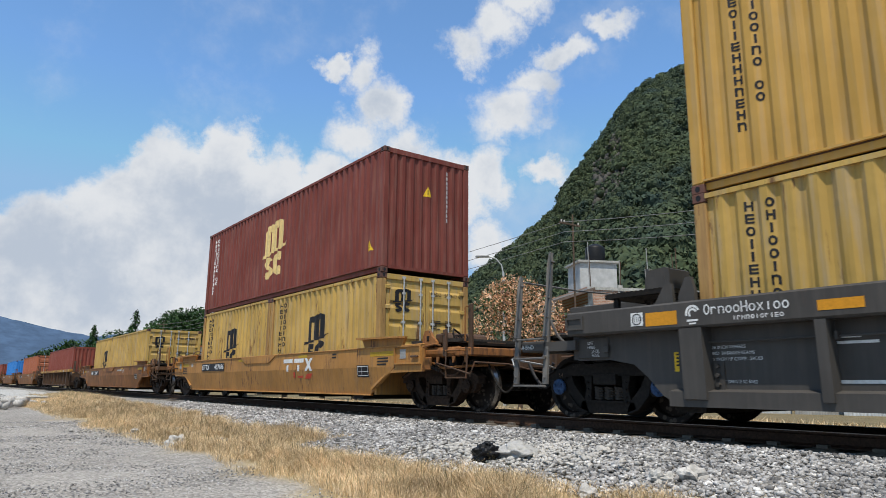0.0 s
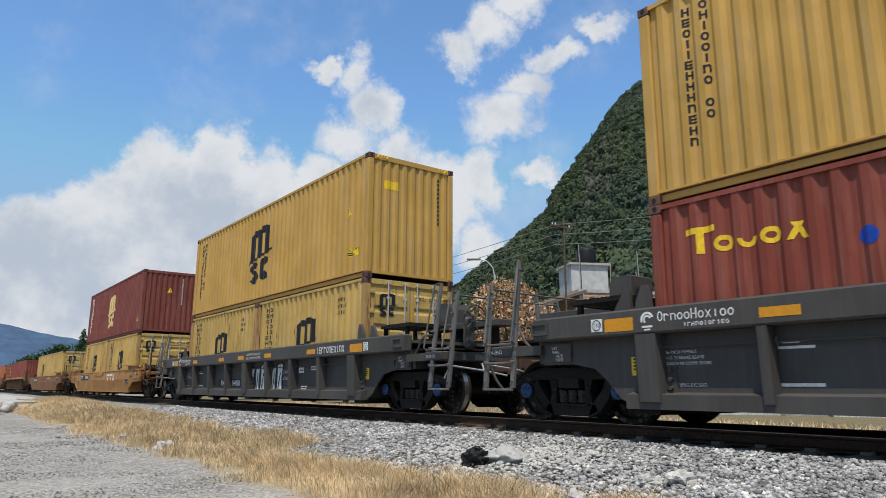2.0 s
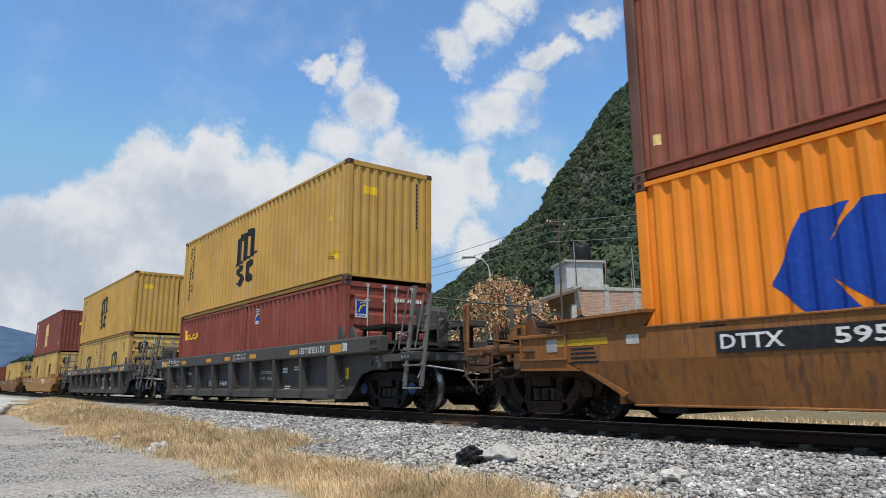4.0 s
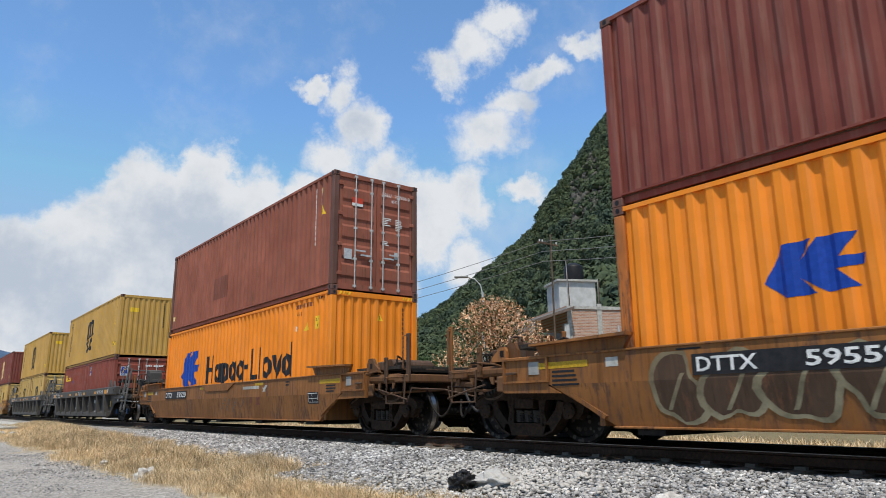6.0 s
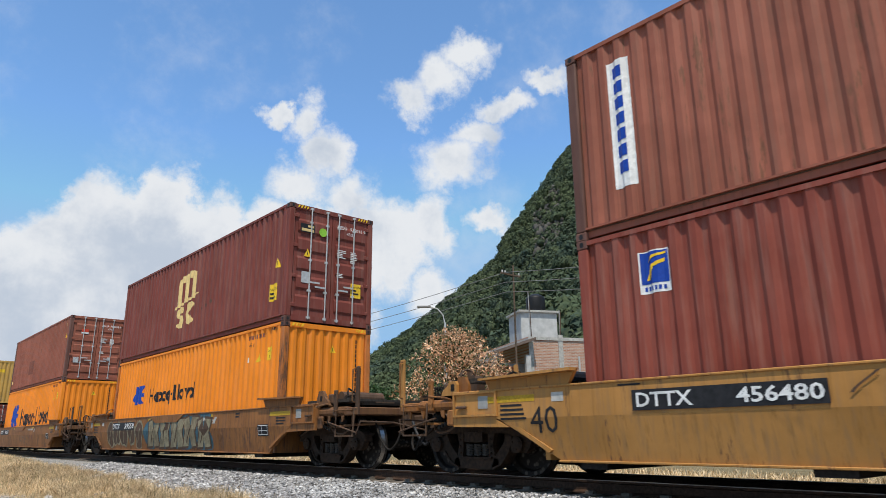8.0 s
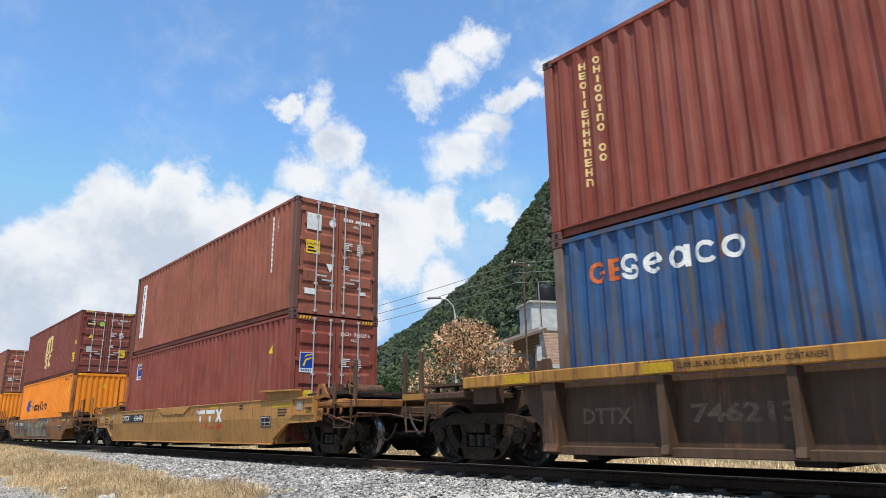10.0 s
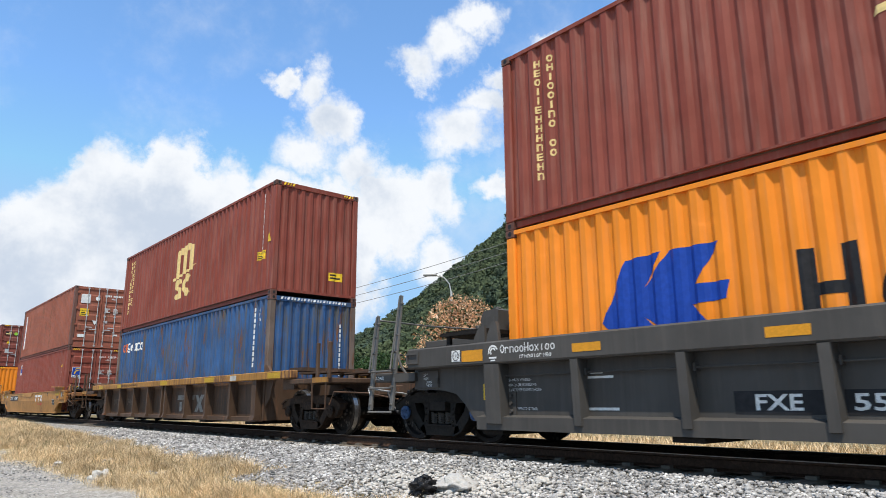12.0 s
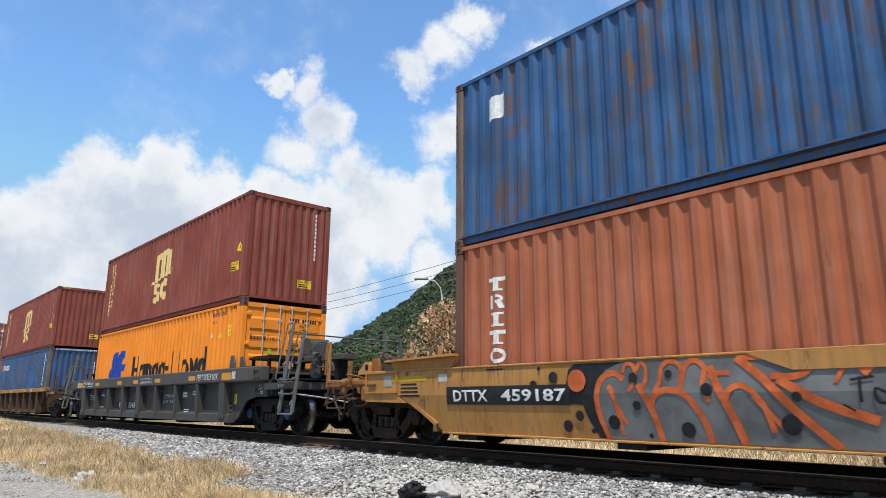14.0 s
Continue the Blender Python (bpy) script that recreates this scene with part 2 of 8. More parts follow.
M = {
    "yellow": paint("yellow_paint", (0.47, 0.273, 0.06), 0.10, 0.25),
    "yellow_old": paint("old_yellow_paint", (0.50, 0.32, 0.082), 0.42, 0.4),
    "red": paint("oxide_red_paint", (0.172, 0.040, 0.028), 0.12, 0.15, fade=1.15),
    "redder": paint("red_oxide_paint", (0.208, 0.045, 0.028), 0.12, 0.15, fade=1.15),
    "brown": paint("brown_paint", (0.21, 0.062, 0.040), 0.25, 0.2, fade=1.2),
    "brown_faded": paint("sun_faded_brown_paint", (0.27, 0.084, 0.050), 0.35, 0.45, fade=1.2, dust=(0.20, 0.10, 0.07)),
    "orange": paint("orange_paint", (0.80, 0.235, 0.012), 0.06, 0.10, fade=1.1),
    "blue": paint("blue_paint", (0.026, 0.084, 0.21), 0.66, 1.0, fade=1.3, dust=(0.095, 0.085, 0.066)),
    "blue_dark": paint("dirty_blue_paint", (0.022, 0.086, 0.215), 0.55, 1.0, fade=1.35, dust=(0.075, 0.07, 0.06)),
    "blue_far": paint("bright_blue_paint", (0.03, 0.2, 0.55), 0.1, 0.1),
    "terracotta": paint("terracotta_paint", (0.36, 0.106, 0.046), 0.25, 0.2, fade=1.15),
    "gray": paint("gray_wagon_paint", (0.060, 0.055, 0.050), 0.05, 0.3, dust=(0.112, 0.10, 0.088)),
    "ttx": paint("yellow_wagon_paint", (0.43, 0.205, 0.052), 0.42, 0.5, dust=(0.24, 0.15, 0.08)),
    "ttx_old": paint("brown_stained_wagon_paint", (0.285, 0.114, 0.029), 0.75, 0.65, dust=(0.15, 0.075, 0.040)),
    "rusty": paint("rust_brown_steel", (0.078, 0.044, 0.026), 0.6, 0.5, dust=(0.12, 0.075, 0.045)),
    "gear_rust": paint("rust_and_ochre_end_gear", (0.15, 0.068, 0.025), 0.8, 0.6, dust=(0.085, 0.048, 0.028)),
    "chord": paint("ochre_top_chord_paint", (0.42, 0.20, 0.04), 0.8, 0.7, dust=(0.16, 0.09, 0.05)),
    "post_rust": paint("rusted_yellow_post", (0.42, 0.25, 0.085), 0.6, 0.5, dust=(0.2, 0.11, 0.06)),
    "post_orange": paint("scuffed_orange_post", (0.52, 0.16, 0.03), 0.85, 0.5, dust=(0.25, 0.14, 0.08)),
    "post_blue": paint("rusted_blue_post", (0.15, 0.11, 0.09), 0.95, 0.5, dust=(0.2, 0.15, 0.11)),
    "casting": paint("worn_corner_casting", (0.13, 0.06, 0.045), 0.5, 0.4, dust=(0.16, 0.1, 0.08)),
    "gray_rail": paint("light_gray_rail_paint", (0.105, 0.103, 0.10), 0.2, 0.3),
    "spring_steel": plain("dusty_spring_steel", (0.042, 0.035, 0.029), 0.7, 0, 22, 0.4),
    "grime": plain("greasy_bogie_steel", (0.0145, 0.0115, 0.009), 0.7, 0.0, 22, 0.5),
    "bogie_rust": plain("rust_dusted_bogie_steel", (0.034, 0.0195, 0.0115), 0.75, 0.0, 16, 0.5, coat=(0.017, 0.0115, 0.008)),
    "tread": plain("bright_wheel_tread", (0.3, 0.29, 0.28), 0.3, 0.9, 30, 0.2),
    "galv": plain("galvanised_steel", (0.50, 0.50, 0.49), 0.45, 0.25, 25, 0.2),
    "black": plain("black_marking", (0.02, 0.02, 0.022), 0.55, 0, 12, 0.3),
    "white": plain("white_marking", (0.72, 0.72, 0.70), 0.55, 0, 14, 0.15),
    "cream": plain("cream_marking", (0.70, 0.52, 0.22), 0.55, 0, 14, 0.12),
    "navy": plain("royal_blue_marking", (0.012, 0.055, 0.33), 0.5, 0, 14, 0.15),
    "sign_yellow": plain("sign_yellow", (0.78, 0.50, 0.03), 0.5, 0, 14, 0.12),
    "reflector": plain("orange_reflector", (0.62, 0.27, 0.02), 0.4, 0, 40, 0.12),
    "old_reflector": plain("dull_yellow_reflector", (0.46, 0.28, 0.02), 0.5, 0, 30, 0.2),
    "brown_stain": paint("darker_brown_paint", (0.20, 0.064, 0.040), 0.35, 0.45, dust=(0.16, 0.08, 0.06)),
    "worn_white": plain("worn_white_marking", (0.27, 0.25, 0.22), 0.7, 0, 8, 0.35, coat=(0.12, 0.085, 0.06)),
    "tan": plain("faded_tan_marking", (0.16, 0.11, 0.075), 0.7, 0, 14, 0.3),
    "sign_red": plain("sign_red", (0.55, 0.06, 0.03), 0.5, 0, 14, 0.12),
    "sign_green": plain("sign_green", (0.25, 0.5, 0.05), 0.5, 0, 14, 0.12),
    "spray_orange": plain("orange_spray_paint", (0.58, 0.13, 0.04), 0.6, 0, 5, 0.3),
    "spray_gray": plain("gray_spray_paint", (0.15, 0.152, 0.15), 0.55, 0, 1.4, 0.35, coat=(0.20, 0.165, 0.11)),
    "spray_teal": plain("teal_spray_paint", (0.048, 0.115, 0.15), 0.6, 0, 4, 0.4),
    "spray_sand": plain("sand_spray_paint", (0.23, 0.20, 0.125), 0.6, 0, 4, 0.4, coat=(0.15, 0.10, 0.055)),
    "rail": plain("rusty_rail_steel", (0.055, 0.031, 0.02), 0.7, 0.2, 25, 0.4),
    "railhead": plain("polished_rail_head", (0.28, 0.25, 0.23), 0.32, 0.9, 30, 0.2),
    "sleeper": plain("weathered_concrete_sleeper", (0.17, 0.145, 0.118), 0.9, 0, 12, 0.3),
    "concrete": plain("pale_concrete", (0.42, 0.41, 0.38), 0.9, 0, 6, 0.25),
    "whitewash": plain("whitewashed_render", (0.46, 0.46, 0.45), 0.9, 0, 3, 0.15),
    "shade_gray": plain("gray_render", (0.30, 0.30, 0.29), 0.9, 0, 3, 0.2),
    "brick": islands("fired_brick", [(0.36, 0.17, 0.10), (0.46, 0.25, 0.16), (0.52, 0.33, 0.22)], 0.9, 20),
    "mortar": plain("lime_mortar", (0.45, 0.42, 0.37), 0.95, 0, 14, 0.2),
    "tank": plain("black_water_tank_plastic", (0.012, 0.012, 0.013), 0.5),
    "tin": plain("white_corrugated_tin", (0.55, 0.58, 0.60), 0.5, 0.2, 5, 0.2),
    "roof_tile": plain("dark_roof_sheet", (0.16, 0.12, 0.10), 0.85, 0, 6, 0.3),
    "stone": islands("ballast_stone", [(0.12, 0.116, 0.113), (0.25, 0.241, 0.235), (0.39, 0.378, 0.368), (0.30, 0.29, 0.285), (0.64, 0.625, 0.605)], 0.9, 40, 0.4, 0.004),
    "white_stone": plain("white_limestone", (0.45, 0.43, 0.40), 0.9, 0, 14, 0.25, 0.6, 0.01),
    "straw": islands("dry_grass", [(0.66, 0.47, 0.26), (0.76, 0.57, 0.35), (0.84, 0.68, 0.46), (0.56, 0.40, 0.21), (0.40, 0.28, 0.14)], 0.8, 3, 0.0),
    "weed": islands("gray_green_weed", [(0.16, 0.14, 0.07), (0.25, 0.22, 0.11)], 0.8, 3, 0.0),
    "bag_black": plain("black_plastic_bag", (0.012, 0.012, 0.013), 0.35, 0, 30, 0.3, 0.8, 0.02),
    "bag_white": plain("white_woven_sack", (0.40, 0.39, 0.37), 0.7, 0, 25, 0.15, 0.7, 0.02),
    "leaf": islands("dark_leaves", [(0.020, 0.050, 0.014), (0.035, 0.080, 0.022), (0.055, 0.105, 0.03)], 0.6, 5, 0.3),
    "petal": islands("peach_blossom", [(0.72, 0.36, 0.18), (0.80, 0.52, 0.32), (0.58, 0.28, 0.14), (0.86, 0.68, 0.50)], 0.7, 5, 0.2),
    "bark": plain("bark", (0.12, 0.085, 0.06), 0.9, 0, 14, 0.35, 0.6, 0.02),
    "rock": plain("bare_hill_rock", (0.085, 0.082, 0.072), 0.95, 0, 0.15, 0.4, 0.8, 1.0),
    "under": plain("forest_floor", (0.048, 0.068, 0.042), 0.95, 0, 0.06, 0.4, 0.6, 1.0),
    # distance haze is painted in: a blue base colour over wooded slopes
    "far_blue": plain("far_forest_haze_in_colour", (0.06, 0.10, 0.165), 0.95, 0, 0.02, 0.2, 0.2, 5.0),
    "wire": plain("weathered_gray_cable", (0.20, 0.20, 0.20), 0.7),
}


def ground_material():
    """Gravel road, dry soil and ballast dust, told apart by the distance from the track."""
    m, n, b = material("ground_earth_and_gravel")
    co = n.add("ShaderNodeTexCoord").outputs["Object"]
    sep = n.add("ShaderNodeSeparateXYZ")
    n.link(co, sep.inputs[0])
    wob = n.math("MULTIPLY", n.math("SUBTRACT", n.noise(co, 0.5, 5), 0.5), 2.4)
    x = n.math("ADD", n.math("SUBTRACT", sep.outputs[0], 0.17), wob)
    vor = n.add("ShaderNodeTexVoronoi")
    vor.inputs["Scale"].default_value = 34.0
    n.link(co, vor.inputs["Vector"])
    sepc = n.add("ShaderNodeSeparateColor")
    n.link(vor.outputs["Color"], sepc.inputs[0])
    peb = n.mix(sepc.outputs[0], (0.11, 0.101, 0.09), (0.52, 0.485, 0.435))
    road = n.mix(n.step(n.noise(co, 0.6, 5), 0.3, 0.7), n.mix(0.3, peb, (0.25, 0.232, 0.208)), n.mix(0.4, peb, (0.45, 0.42, 0.38)))
    soil = n.mix(n.step(n.noise(co, 3.0, 6), 0.35, 0.7), (0.34, 0.26, 0.14), (0.50, 0.40, 0.24))
    ballast = n.mix(0.25, peb, (0.17, 0.168, 0.165))
    c = n.mix(n.step(x, 2.7, 3.5), road, soil)
    c = n.mix(n.step(x, 4.5, 5.2), c, ballast)
    c = n.mix(n.step(x, 11.4, 12.6), c, n.mix(n.noise(co, 2.0, 5), (0.13, 0.105, 0.055), (0.26, 0.21, 0.12)))
    n.link(c, b.inputs["Base Color"])
    b.inputs["Roughness"].default_value = 0.95
    b.inputs["Specular IOR Level"].default_value = 0.15
    h = n.math("ADD", n.math("MULTIPLY", vor.outputs["Distance"], -0.7), n.math("MULTIPLY", n.noise(co, 9, 5), 0.6))
    n.link(n.bump(h, 1.0, 0.035), b.inputs["Normal"])
    return m


M["ground"] = ground_material()


def forest_material():
    """Leaf canopy: tone by tree, by stand and by spray of leaves."""
    m, n, b = material("forest_canopy")
    rnd = n.add("ShaderNodeNewGeometry").outputs["Random Per Island"]
    co = n.add("ShaderNodeTexCoord").outputs["Object"]
    stand = n.step(n.noise(co, 0.016, 4, 0.6), 0.38, 0.62)
    single = n.step(n.noise(co, 0.13, 3, 0.6), 0.33, 0.67)
    # the cool blue-green stand tone has a little distance haze painted in
    c = n.mix(stand, (0.030, 0.050, 0.043), (0.052, 0.072, 0.036))
    c = n.mix(n.math("MULTIPLY", single, 0.75), c, (0.076, 0.095, 0.045))
    mul = n.add("ShaderNodeVectorMath", operation="SCALE")
    n.link(c, mul.inputs[0])
    n.link(n.math("ADD", n.math("MULTIPLY", rnd, 0.55), 0.72), mul.inputs["Scale"])
    n.link(mul.outputs[0], b.inputs["Base Color"])
    b.inputs["Roughness"].default_value = 0.9
    b.inputs["Specular IOR Level"].default_value = 0.15
    return m


M["forest"] = forest_material()


def wheel_material():
    """Greasy steel with pale caked spots."""
    m, n, b = material("wheel_steel")
    co = n.add("ShaderNodeTexCoord").outputs["Object"]
    vor = n.add("ShaderNodeTexVoronoi")
    vor.inputs["Scale"].default_value = 11.0
    n.link(co, vor.inputs["Vector"])
    spot = n.math("MULTIPLY", n.step(n.math("MULTIPLY", vor.outputs["Distance"], -1.0), -0.42, -0.28), n.step(n.noise(co, 3.0, 3), 0.38, 0.55))
    c = n.mix(n.noise(co, 14, 5), (0.004, 0.0032, 0.0026), (0.016, 0.0105, 0.0075))
    n.link(n.mix(n.math("MULTIPLY", spot, 0.6), c, (0.12, 0.10, 0.08)), b.inputs["Base Color"])
    b.inputs["Specular IOR Level"].default_value = 0.2
    b.inputs["Roughness"].default_value = 0.65
    return m


M["wheel"] = wheel_material()

# ---- mesh helpers ----


def part(name, bm, mat, parent=None, label="", smooth=False):
    me = bpy.data.meshes.new(name)
    bm.normal_update()
    bm.to_mesh(me)
    bm.free()
    if smooth:
        me.polygons.foreach_set("use_smooth", [True] * len(me.polygons))
    return link(name, me, mat, parent, label)


def link(name, me, mat, parent=None, label=""):
    if mat and not me.materials:
        me.materials.append(M[mat])
    ob = new(name, me)
    ob.parent = parent
    if label:
        tagged(ob, label)
    return ob


def thing(name, label, category, m=None, group="", kind=""):
    ob = new(name)
    ob.empty_display_size = 0.3
    if m is not None:
        ob.matrix_basis = m
    return tagged(ob, label, category, group, kind)


def box(bm, x0, x1, y0, y1, z0, z1, bevel=0.0):
    v = [bm.verts.new((x, y, z)) for z in (z0, z1) for y in (y0, y1) for x in (x0, x1)]
    fs = [bm.faces.new([v[i] for i in q]) for q in ((0, 2, 3, 1), (4, 5, 7, 6), (0, 1, 5, 4), (2, 6, 7, 3), (0, 4, 6, 2), (1, 3, 7, 5))]
    if bevel:
        es = list({e for f in fs for e in f.edges})
        bmesh.ops.bevel(bm, geom=es, offset=bevel, segments=1, affect="EDGES")
    return bm


def boxes(*rows, bevel=0.0):
    bm = bmesh.new()
    for r in rows:
        box(bm, *r, bevel=bevel)
    return bm


def prism(bm, pts, axis, a, b):
    """A polygon drawn in the two other axes and drawn out along axis from a to b."""
    def at(p, w):
        q = list(p)
        q.insert(axis, w)
        return bm.verts.new(q)
    lo, hi = [at(p, a) for p in pts], [at(p, b) for p in pts]
    bm.faces.new(lo)
    bm.faces.new(hi[::-1])
    for i in range(len(pts)):
        j = (i + 1) % len(pts)
        bm.faces.new((lo[j], lo[i], hi[i], hi[j]))
    bmesh.ops.recalc_face_normals(bm, faces=bm.faces)
    return bm


def tube(bm, p, q, r, n=8, r2=None):
    p, q = Vector(p), Vector(q)
    d = q - p
    m = Matrix.Translation((p + q) / 2) @ d.to_track_quat("Z", "Y").to_matrix().to_4x4()
    bmesh.ops.create_cone(bm, cap_ends=True, segments=n, radius1=r, radius2=r if r2 is None else r2, depth=d.length, matrix=m)
    return bm


def path_tube(bm, pts, r, n=6):
    """One bent tube through the points."""
    pts = [Vector(p) for p in pts]
    rings = []
    for i, p in enumerate(pts):
        d = (pts[min(i + 1, len(pts) - 1)] - pts[max(i - 1, 0)]).normalized()
        a = d.cross(Vector((0.31, 0.17, 0.94)))
        a = (a if a.length > 0.05 else d.cross(Vector((1, 0, 0)))).normalized()
        b = d.cross(a)
        rings.append([bm.verts.new(p + (a * math.cos(2 * math.pi * k / n) + b * math.sin(2 * math.pi * k / n)) * r) for k in range(n)])
    for q, w in zip(rings, rings[1:]):
        for k in range(n):
            bm.faces.new((q[k], q[(k + 1) % n], w[(k + 1) % n], w[k]))
    bm.faces.new(rings[0][::-1])
    bm.faces.new(rings[-1])
    return bm


def lathe(profile, n=28, axis="x"):
    """Turn (r, along) round the axis."""
    bm = bmesh.new()
    rings = []
    for r, a in profile:
        ring = []
        for i in range(n):
            w = 2 * math.pi * i / n
            p = (a, r * math.cos(w), r * math.sin(w)) if axis == "x" else (r * math.cos(w), r * math.sin(w), a)
            ring.append(bm.verts.new(p))
        rings.append(ring)
    for r0, r1 in zip(rings, rings[1:]):
        for i in range(n):
            bm.faces.new((r0[i], r0[(i + 1) % n], r1[(i + 1) % n], r1[i]))
    bm.faces.new(rings[0])
    bm.faces.new(rings[-1])
    bmesh.ops.recalc_face_normals(bm, faces=bm.faces)
    return bm


# ---- flat shapes for markings, in (across, up) ----


def rect(u, v, w, h, lean=0.0):
    return [(u, v), (u + w, v), (u + w + lean, v + h), (u + lean, v + h)]


def ring(u, v, ru, rv, t, a0=0, a1=360, n=20):
    """Quads of a ring, or a bow of it from a0 to a1 degrees."""
    out = []
    for i in range(n):
        a, b = (radians(a0 + (a1 - a0) * k / n) for k in (i, i + 1))
        o = [(math.cos(w), math.sin(w)) for w in (a, b)]
        out.append([(u + ru * o[0][0], v + rv * o[0][1]), (u + ru * o[1][0], v + rv * o[1][1]),
                    (u + (ru - t) * o[1][0], v + (rv - t) * o[1][1]), (u + (ru - t) * o[0][0], v + (rv - t) * o[0][1])])
    return out


def disc(u, v, r, n=18):
    return [(u + r * math.cos(2 * math.pi * i / n), v + r * math.sin(2 * math.pi * i / n)) for i in range(n)]


def column_bars(u, v, count, w, h, gap=0.35):
    """A serial number written downwards, as plain bars."""
    return [rect(u, v - i * h * (1 + gap) - h, w, h) for i in range(count)]


def row_bars(u, v, count, w, h, gap=0.35):
    return [rect(u + i * w * (1 + gap), v, w, h) for i in range(count)]


def plain_shape(kind, a, v, w, h, t):
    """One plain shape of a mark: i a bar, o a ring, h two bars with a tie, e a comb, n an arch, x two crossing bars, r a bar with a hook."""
    if kind == "i":
        return [rect(a + (w - t) / 2, v, t, h)]
    if kind == "o":
        return ring(a + w / 2, v + h / 2, w / 2, h / 2, t, 0, 360, 14)
    if kind == "h":
        return [rect(a, v, t, h), rect(a + w - t, v, t, h), rect(a + t, v + h * 0.42, w - 2 * t, t * 0.9)]
    if kind == "e":
        return [rect(a, v, t, h)] + [rect(a + t, v + k, w - t, t * 0.9) for k in (0, (h - t) / 2, h - t * 0.9)]
    if kind == "n":
        return [rect(a, v, t, h), rect(a + w - t, v, t, h * 0.7)] + ring(a + w / 2, v + h * 0.65, w / 2, h * 0.35, t, 0, 180, 8)
    if kind == "x":
        return [rect(a, v, t, h, w - t), rect(a + w - t, v, t, h, t - w)]
    if kind == "r":
        return [rect(a, v, t, h)] + ring(a + w * 0.45, v + h * 0.55, w * 0.5, h * 0.45, t, 20, 160, 6)
    return []


def glyphs(u, v, code, w, h, gap=0.28, bold=0.24):
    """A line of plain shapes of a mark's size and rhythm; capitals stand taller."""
    out = []
    for i, ch in enumerate(code):
        out += plain_shape(ch.lower(), u + i * w * (1 + gap), v, w, h if ch.isupper() else h * 0.72, w * bold)
    return out


def glyph_column(u, v, code, w, h, gap=0.3):
    out = []
    for i, ch in enumerate(code):
        out += plain_shape(ch, u, v - (i + 1) * h * (1 + gap), w, h, w * 0.29)
    return out


def small_lines(u, v, rows, w, h, seed=1):
    r = random.Random(seed)
    return [rect(u, v - i * h * 2, w * r.uniform(0.55, 1), h) for i in range(rows)]


def words(text, u, v, size, bold=0.0):
    """Polygons of a line of text that starts at u on the base line v."""
    cu = bpy.data.curves.new("text", "FONT")
    cu.body, cu.size, cu.resolution_u, cu.offset = text, size, 2, bold * size
    ob = bpy.data.objects.new("text", cu)
    scene.collection.objects.link(ob)
    me = ob.to_mesh()
    polys = [[(u + me.vertices[i].co.x, v + me.vertices[i].co.y) for i in p.vertices] for p in me.polygons]
    ob.to_mesh_clear()
    bpy.data.objects.remove(ob)
    bpy.data.curves.remove(cu)
    return polys


def fitted(text, u, v, w, h, bold=0.0):
    """A line of text set into a box of the given width and height."""
    polys = words(text, 0, 0, 1.0, bold)
    us, vs = [p[0] for q in polys for p in q], [p[1] for q in polys for p in q]
    ku, kv = w / (max(us) - min(us)), h / (max(vs) - min(vs))
    return [[(u + (a - min(us)) * ku, v + (b - min(vs)) * kv) for a, b in q] for q in polys]


def decal(name, polys, mat, parent, surf, label="", lift=0.003):
    """Paint laid on a surface that may be corrugated or creased."""
    breaks, place, creases = surf
    bm = bmesh.new()
    count = 0
    for p in polys:
        count += 1
        bm.faces.new([bm.verts.new((u, v, 0.0003 * (count % 9))) for u, v in p])
    if breaks:
        us = [v.co.x for v in bm.verts]
        for k in breaks:
            if min(us) < k < max(us):
                bmesh.ops.bisect_plane(bm, geom=bm.verts[:] + bm.edges[:] + bm.faces[:], plane_co=(k, 0, 0), plane_no=(1, 0, 0))
    for k in creases:
        bmesh.ops.bisect_plane(bm, geom=bm.verts[:] + bm.edges[:] + bm.faces[:], plane_co=(0, k, 0), plane_no=(0, 1, 0))
    for v in bm.verts:
        v.co = place(v.co.x, v.co.y, lift + v.co.z)
    bmesh.ops.recalc_face_normals(bm, faces=bm.faces)
    return part(name, bm, mat, parent, label)


def stack_logo(u, v, h):
    """Two-storey block mark: three heavy joined legs on a swash over two bows."""
    w = h * 1.06
    t, y, top = w * 0.185, v + h * 0.44, h * 0.44
    out = []
    for k, (a, rise) in enumerate(((0.10, 0.0), (0.40, 0.035), (0.70, 0.07))):
        out.append(rect(u + w * a, y + h * rise, t, top + h * 0.02 * k))
    for a, rise in ((0.10, 0.02), (0.40, 0.06)):
        c = u + w * (a + 0.15) + t / 2
        out += ring(c, y + top + h * rise - 0.03 * h, w * 0.15 + t / 2, h * 0.13, t * 0.72, 0, 180, 10)
    out += [[(u - 0.02 * w, y - 0.06 * h), (u + 0.4 * w, y - 0.005 * h), (u + 0.4 * w, y + 0.045 * h), (u, y + 0.0 * h)],
            [(u + 0.4 * w, y + 0.012 * h), (u + 0.88 * w, y + 0.06 * h), (u + 1.04 * w, y + 0.15 * h), (u + 0.84 * w, y + 0.11 * h), (u + 0.4 * w, y + 0.06 * h)]]
    out += ring(u + w * 0.28, v + h * 0.285, w * 0.175, h * 0.115, w * 0.12, 20, 270, 12) + ring(u + w * 0.28, v + h * 0.115, w * 0.18, h * 0.125, w * 0.125, -160, 90, 12)
    out += ring(u + w * 0.70, v + h * 0.235, w * 0.21, h * 0.215, w * 0.145, 45, 315, 16)
    return out


